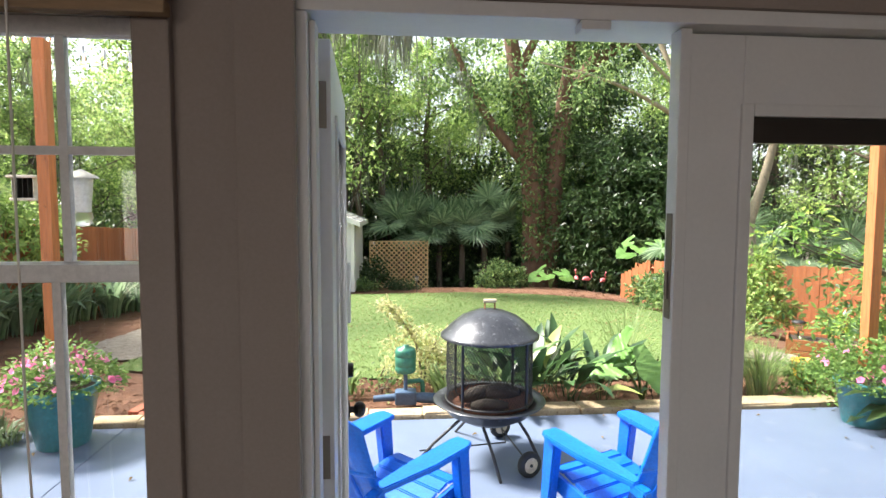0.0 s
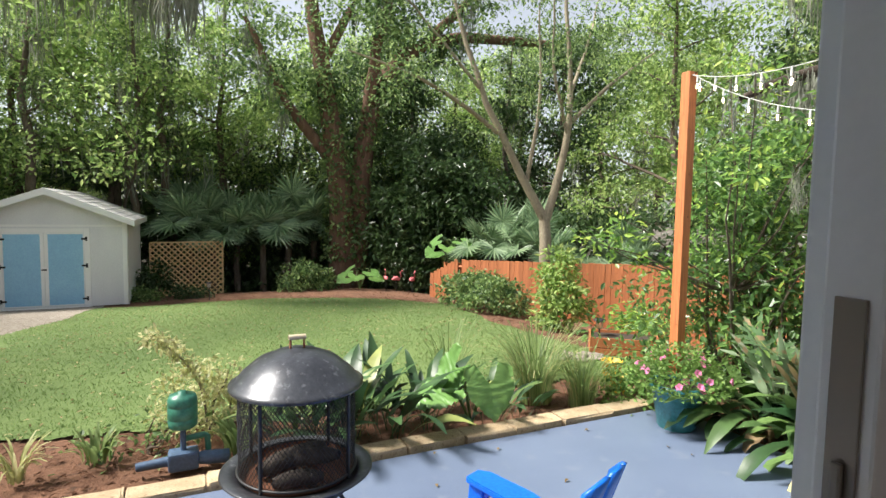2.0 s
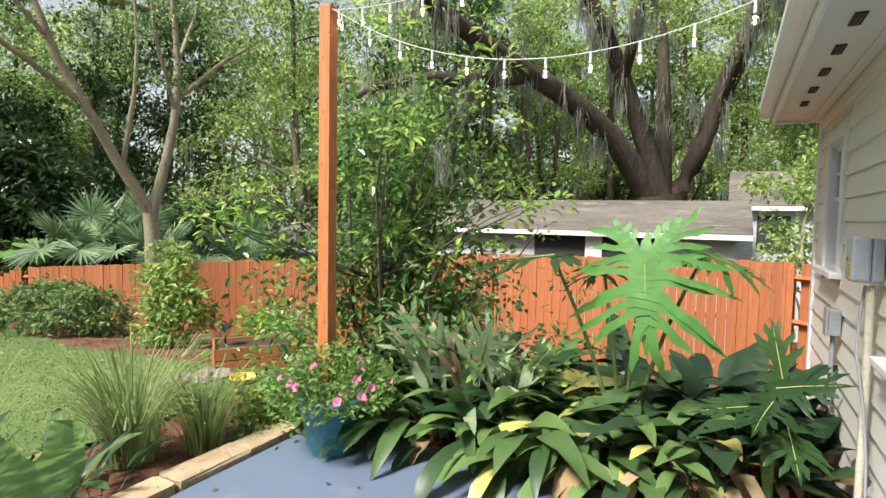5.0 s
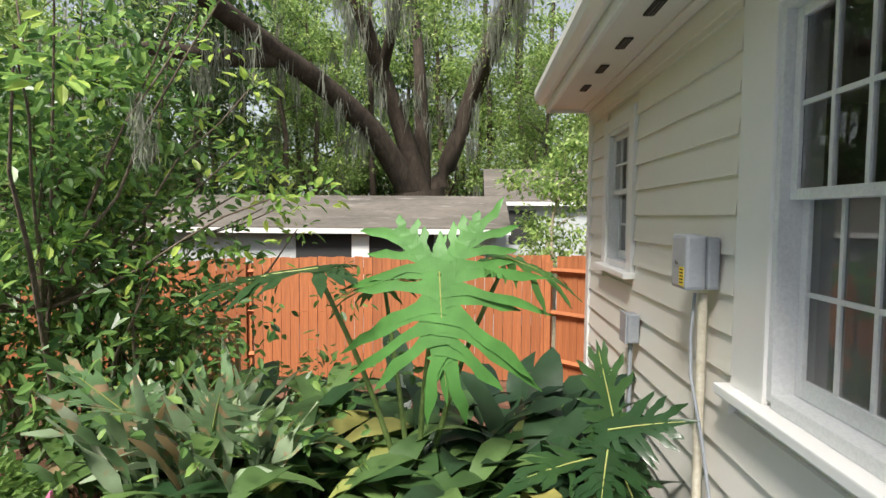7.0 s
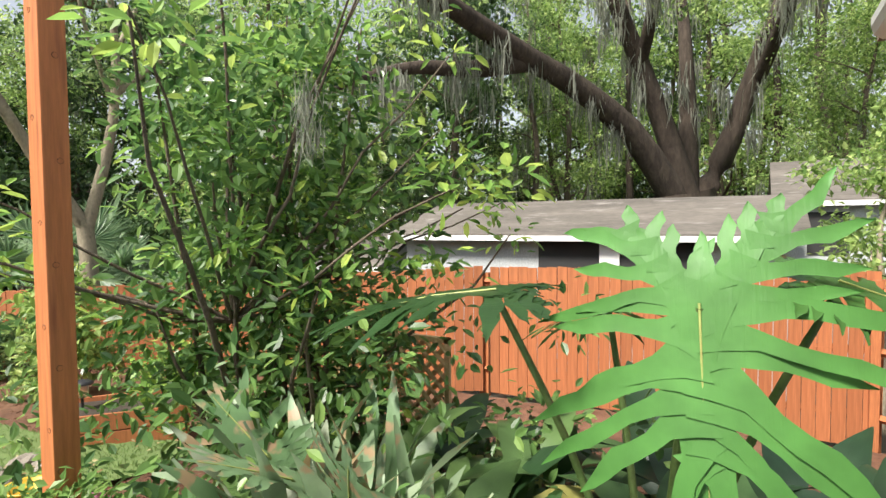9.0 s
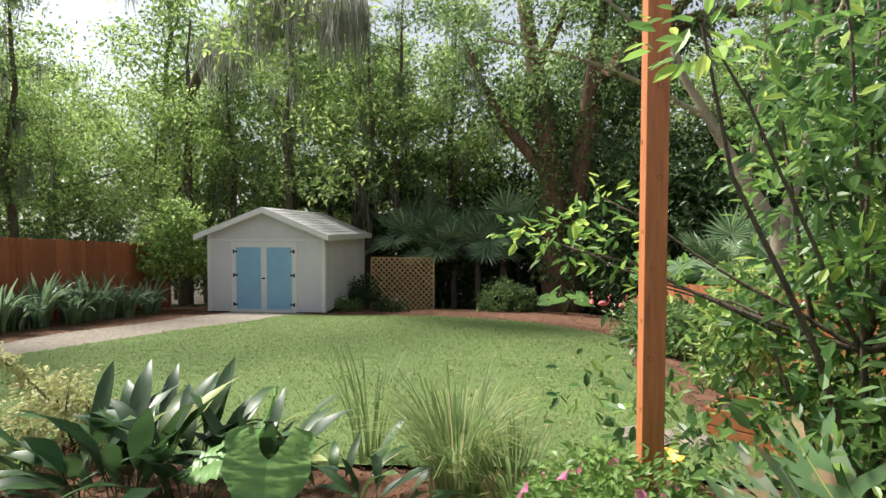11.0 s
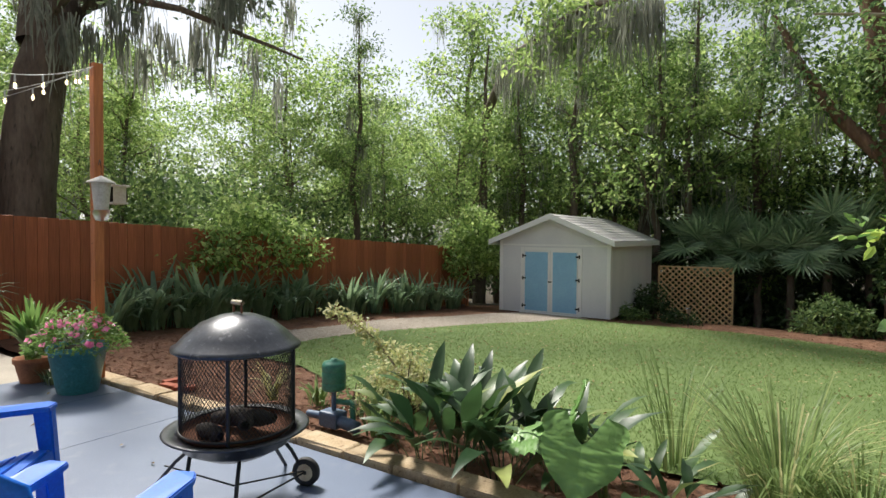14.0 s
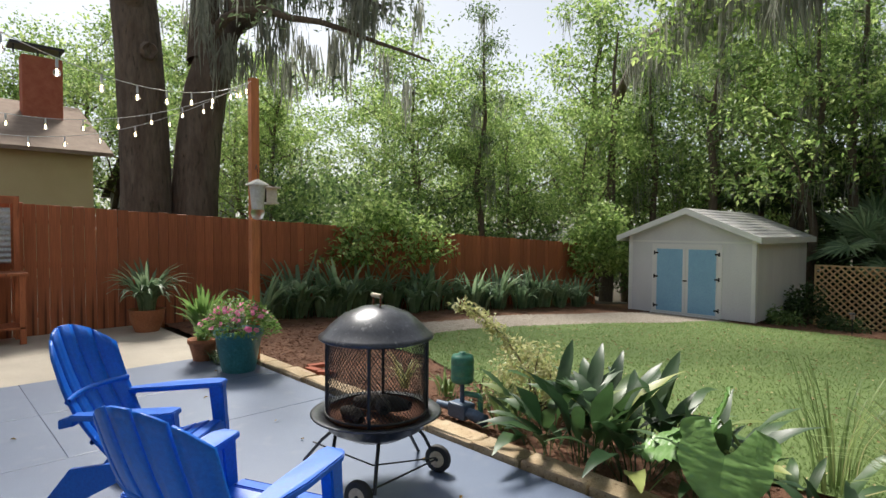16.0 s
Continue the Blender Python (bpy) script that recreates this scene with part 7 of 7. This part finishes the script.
# ---- watering timer, garden ornaments ----
M_GREENPL = varied("green_plastic", (.03, .15, .10), (.045, .19, .13), scale=5, fine=50, rough=.4, bump=.04)
M_BLUEPL = varied("slate_blue_plastic", (.05, .09, .16), (.07, .12, .2), scale=5, fine=50, rough=.5, bump=.05)
tm = thing("pump_tank", "green pressure tank on a blue garden pump", "garden pump", pose(.27, 3.93, -.05))
lathe("tank", [(.0, .30), (.085, .30), (.095, .31), (.098, .36), (.094, .365), (.098, .37), (.098, .45), (.094, .455), (.098, .46), (.098, .50), (.085, .53), (.03, .54), (.03, .555), (0, .556)], M_GREENPL, tm, 28)
tube("stem", [([(0, 0, .08), (0, 0, .30)], .02)], M_BLUEPL, tm, 10)
part("pump_body", box_bm(-.1, -.08, 0, .1, .06, .13, bevel=.02), M_BLUEPL, tm)
tube("outlet", [([(-.1, 0, .06), (-.3, 0, .05)], [.035, .03])], M_BLUEPL, tm, 10)
tube("motor", [([(.1, -.02, .06), (.16, -.03, .06), (.3, -.05, .055), (.31, -.05, .055)], [.045, .05, .05, .0])], M_BLUEPL, tm, 14)
tube("side_pipe", [([(0, .02, .2), (.14, .05, .2), (.16, .05, .19), (.17, .05, 0)], .022)], M_GREENPL, tm, 10)
M_FLAM = varied("pink_plastic", (.72, .16, .18), (.82, .24, .27), scale=5, fine=40, rough=.45, bump=.02)
for k, (x, y) in enumerate(((6.8, 17.3), (7.3, 17.1), (6.5, 17.5))):
    f = thing("flamingo_ornament", "small pink plastic flamingo ornament in the mulch", "ornament", pose(x, y, gz(x, y), 0, 0, 40 * k))
    tube("body", [([(-.16, 0, .42), (-.08, 0, .46), (.04, 0, .46), (.12, 0, .42)], [.01, .07, .075, .03]), ([(.1, 0, .43), (.18, 0, .52), (.14, 0, .66), (.2, 0, .72), (.25, 0, .68)], [.03, .022, .02, .026, .01])], M_FLAM, f, 10)
    for s in (-.02, .02):
        tube("leg", [([(0, s, .42), (0, s, -.05)], .006)], M_BLACK, f, 5)
M_YELLOWPL = varied("yellow_plastic", (.60, .36, .03), (.70, .45, .05), scale=6, fine=40, rough=.5, bump=.04)
for x, y, s in ((4.75, 4.55, 1.0), (4.45, 4.1, .9)):
    bk = thing("yellow_bucket", "yellow plastic bucket in the bed", "bucket", pose(x, y, gz(x, y)))
    lathe("bucket", [(.09 * s, 0), (.12 * s, .2 * s), (.128 * s, .2 * s), (.126 * s, .215 * s), (.11 * s, .21 * s), (.085 * s, .02), (0, .02)], M_YELLOWPL, bk, 20)
for x, y in ((5.76, 5.94), (.9, 16.2)):
    sl = thing("solar_lamp", "small dark solar path lamp on a stake", "path lamp", pose(x, y, gz(x, y)))
    tube("stake", [([(0, 0, -.1), (0, 0, .36)], .012)], M_BLACK, sl, 8)
    lathe("shade", [(.09, .47), (.092, .48), (.05, .5), (0, .51)], M_BLACK, sl, 16)
    lathe("lens", [(.045, .36), (.05, .46), (.0, .47)], M_FRUST, sl, 14)
# low raised bed of orange boards, pale stones before it
rb = thing("raised_bed", "low raised bed of orange-stained boards in the mulch", "planter", pose(6.0, 5.7, gz(6.0, 5.7), 0, 0, -38))
for q in range(2):
    part("board", box_bm(-.45, -.3, .02 + q * .15, .45, -.275, .16 + q * .15, bevel=.004), M_FENCE_E, rb)
    part("board", box_bm(-.45, .275, .02 + q * .15, .45, .3, .16 + q * .15, bevel=.004), M_FENCE_E, rb)
    part("board", box_bm(-.475, -.3, .02 + q * .15, -.4505, .3, .16 + q * .15, bevel=.004), M_FENCE_E, rb)
    part("board", box_bm(.4505, -.3, .02 + q * .15, .475, .3, .16 + q * .15, bevel=.004), M_FENCE_E, rb)
part("soil", box_bm(-.44, -.27, .0, .44, .27, .27), M_SOIL, rb)
for q in range(7):
    bm = bmesh.new()
    bmesh.ops.create_icosphere(bm, subdivisions=2, radius=.10)
    for v in bm.verts:
        v.co = Vector((v.co.x * 1.2, v.co.y, v.co.z * .5)) + Vector(R.normal(size=3) * .008)
    x, y = 4.75 + .2 * (q % 4) + R.normal() * .04, 5.35 + .22 * (q // 4) + R.normal() * .04
    st = part("stone", bm, M_GRAVEL, None)
    tagged(st, "pale rounded garden stone beside the raised bed", "stone", "garden stones")
    st.matrix_basis = pose(x, y, gz(x, y) + .04, 0, 0, 60 * q)
low_lat = thing("garden_lattice", "low tan lattice panel half hidden behind the shrubs", "lattice", pose(6.75, 2.95, gz(6.75, 2.95), 0, 0, 90))
for a in ((0, .12, 1.15, .16), (0, .98, 1.15, 1.02), (0, -.05, .04, 1.02), (1.11, -.05, 1.15, 1.02)):
    part("frame", box_bm(a[0], -.018, a[1], a[2], .018, a[3]), M_LATTICE, low_lat)
for sgn in (1, -1):
    for q in range(-10, 20):
        c0 = q * .105
        xs_ = [x_ for x_ in np.linspace(.03, 1.12, 120) if .15 < (.15 + sgn * (x_ - c0)) < .99]
        if len(xs_) > 2:
            tube("lath", [([(xs_[0], .006 * sgn, .15 + sgn * (xs_[0] - c0)), (xs_[-1], .006 * sgn, .15 + sgn * (xs_[-1] - c0))], .02)], M_LATTICE, low_lat, 4, smooth=False)
# brick pieces in the mulch
for q, (x, y) in enumerate(((-2.0, 3.85), (-1.8, 3.9), (-2.15, 3.98))):
    b_ = part("loose_brick", box_bm(-.1, -.048, 0, .1, .048, .06, bevel=.006), M_BRICK, None)
    tagged(b_, "worn red brick lying in the mulch", "brick", "loose bricks")
    b_.matrix_basis = pose(x, y, gz(x, y) - .01, 0, 0, 35 * q + 10)
# potting bench with corrugated back by the west fence
M_ZINC = varied("corrugated_zinc", (.33, .34, .35), (.45, .46, .47), scale=5, fine=40, rough=.35, metal=.7, bump=.05)
pb = thing("potting_bench", "reddish wooden potting bench with a corrugated metal back", "bench", pose(-5.78, .95, -.006))
for x in (-.25, .2):
    for y in (-.6, .65):
        part("leg", box_bm(x, y, 0, x + .07, y + .07, .9 if x > 0 else 1.95, bevel=.004), M_FENCE_W, pb)
part("top", box_bm(-.27, -.63, .9, .3, .75, .94, bevel=.006), M_FENCE_W, pb)
part("shelf", box_bm(-.25, -.6, .2, .27, .72, .23, bevel=.004), M_FENCE_W, pb)
part("top_rail", box_bm(-.26, -.6, 1.85, -.19, .72, 1.96, bevel=.004), M_FENCE_W, pb)
zz = np.linspace(1.05, 1.8, 46)
V = np.concatenate([np.stack([-.19 + .012 * np.sin((zz - 1.05) * 2 * math.pi / .075) + off, np.full(46, yy), zz], -1) for off in (0, -.004) for yy in (-.5, .62)])
F = [(i_, i_ + 1, 46 + i_ + 1, 46 + i_) for i_ in range(45)] + [(92 + i_, 138 + i_, 138 + i_ + 1, 92 + i_ + 1) for i_ in range(45)]
part_mesh("metal_back", mesh_np("metal_back", V, F, True), M_ZINC, pb, "corrugated zinc sheet")
kt = thing("black_kettle", "small black pot on the bench top", "pot", pose(-5.65, 1.3, .935))
lathe("body", [(.07, 0), (.1, .05), (.09, .12), (.04, .15), (0, .155)], M_BLACK, kt, 18)

# ---- neighbouring buildings ----
def gable_house(name, label, x0, x1, y0, y1, zb, ze, zr, wall_m, roof_m, over=.3, along_y=True):
    """A plain house with its ridge along y; walls, roof slopes, fascias."""
    h = thing(name, label, "house")
    xm = (x0 + x1) / 2
    bm = bmesh.new()
    prof = [(x0, zb), (x1, zb), (x1, ze), (xm, zr - .1), (x0, ze)]
    a = [bm.verts.new((x, y0, z)) for x, z in prof]
    b = [bm.verts.new((x, y1, z)) for x, z in prof]
    bm.faces.new(list(reversed(a)))
    bm.faces.new(b)
    for q in range(5):
        bm.faces.new((a[q], a[(q + 1) % 5], b[(q + 1) % 5], b[q]))
    bmesh.ops.recalc_face_normals(bm, faces=bm.faces)
    part("wall", bm, wall_m, h)
    for s, xe in ((-1, x0 - over), (1, x1 + over)):
        drop = (zr - ze) / (xm - x0) * over
        e = [(xm, zr), (xe, ze - drop + .1), (xe, ze - drop), (xm, zr - .09)]
        bm = bmesh.new()
        a = [bm.verts.new((x, y0 - over, z)) for x, z in e]
        b = [bm.verts.new((x, y1 + over, z)) for x, z in e]
        bm.faces.new(a)
        bm.faces.new(list(reversed(b)))
        for q in range(4):
            bm.faces.new((a[q], a[(q + 1) % 4], b[(q + 1) % 4], b[q]))
        bmesh.ops.recalc_face_normals(bm, faces=bm.faces)
        part("roof", bm, roof_m, h)
        part("fascia", box_bm(xe - .02, y0 - over, ze - drop - .03, xe + .02, y1 + over, ze - drop + .07), M_TRIMW if roof_m is M_NROOF else M_BROOF, h)
    return h


nb = gable_house("neighbour_garage", "low pale building with weathered grey-brown roof", 13.3, 17.3, .57, 7.6, -1.3, 1.36, 2.06, M_NWALL, M_NROOF, .28)
# solid near-black sheet on the wall, painted as the shade under the eave
part("shade_panel", box_bm(13.26, 1.8, -.6, 13.30, 4.6, 1.25), M_VENT, nb, "flat dark panel for the shade inside the carport front")
part("pillar", box_bm(13.22, 3.1, -1.3, 13.255, 3.45, 1.3), M_TRIMW, nb)
gable_house("neighbour_lean_to", "small low outbuilding with weathered roof", 13.0, 15.2, 8.2, 13.2, -1.4, .75, 1.35, M_NWALL, M_NROOF, .3)
nh = gable_house("neighbour_house", "pale house wing with a dark roof beyond the fence", 16.9, 21, -5, .55, -1.3, 2.0, 3.0, M_NWALL, M_NROOF, .2)
part("window", box_bm(16.86, -.6, .9, 16.89, .1, 1.75), M_VENT, nh, "dark window")
yh = gable_house("yellow_house", "yellow house with brown shingle roof and brick chimney", -27.5, -18.2, -9, 5.1, -.2, 4.15, 6.3, M_YELLOW, M_BROOF, .5)
ch = part("chimney", box_bm(-21.6, 3.55, 4.8, -20.9, 4.75, 7.6, bevel=.01), M_BRICK, yh, "red brick chimney")
part("cap", box_bm(-21.7, 3.2, 7.9, -20.8, 4.8, 8.0), M_BLACK, ch, "dark metal chimney cap")
for y in (3.3, 4.0, 4.65):
    part("cap_leg", box_bm(-21.0, y, 7.6, -20.95, y + .05, 7.9), M_BLACK, ch)
gh = gable_house("green_house", "pale green gabled house behind the oak", -26, -20.5, 7.4, 11.0, -.2, 3.1, 4.6, M_NWALL, M_NROOF, .3)
part("gable_vent", box_bm(-20.49, 9.0, 2.5, -20.45, 9.8, 3.3), M_TRIMW, gh, "louvred gable vent")
for q in range(7):
    part("louvre", box_bm(-20.44, 9.05, 2.56 + q * .1, -20.42, 9.75, 2.6 + q * .1), M_VENT, gh)
# white fence far off at the back
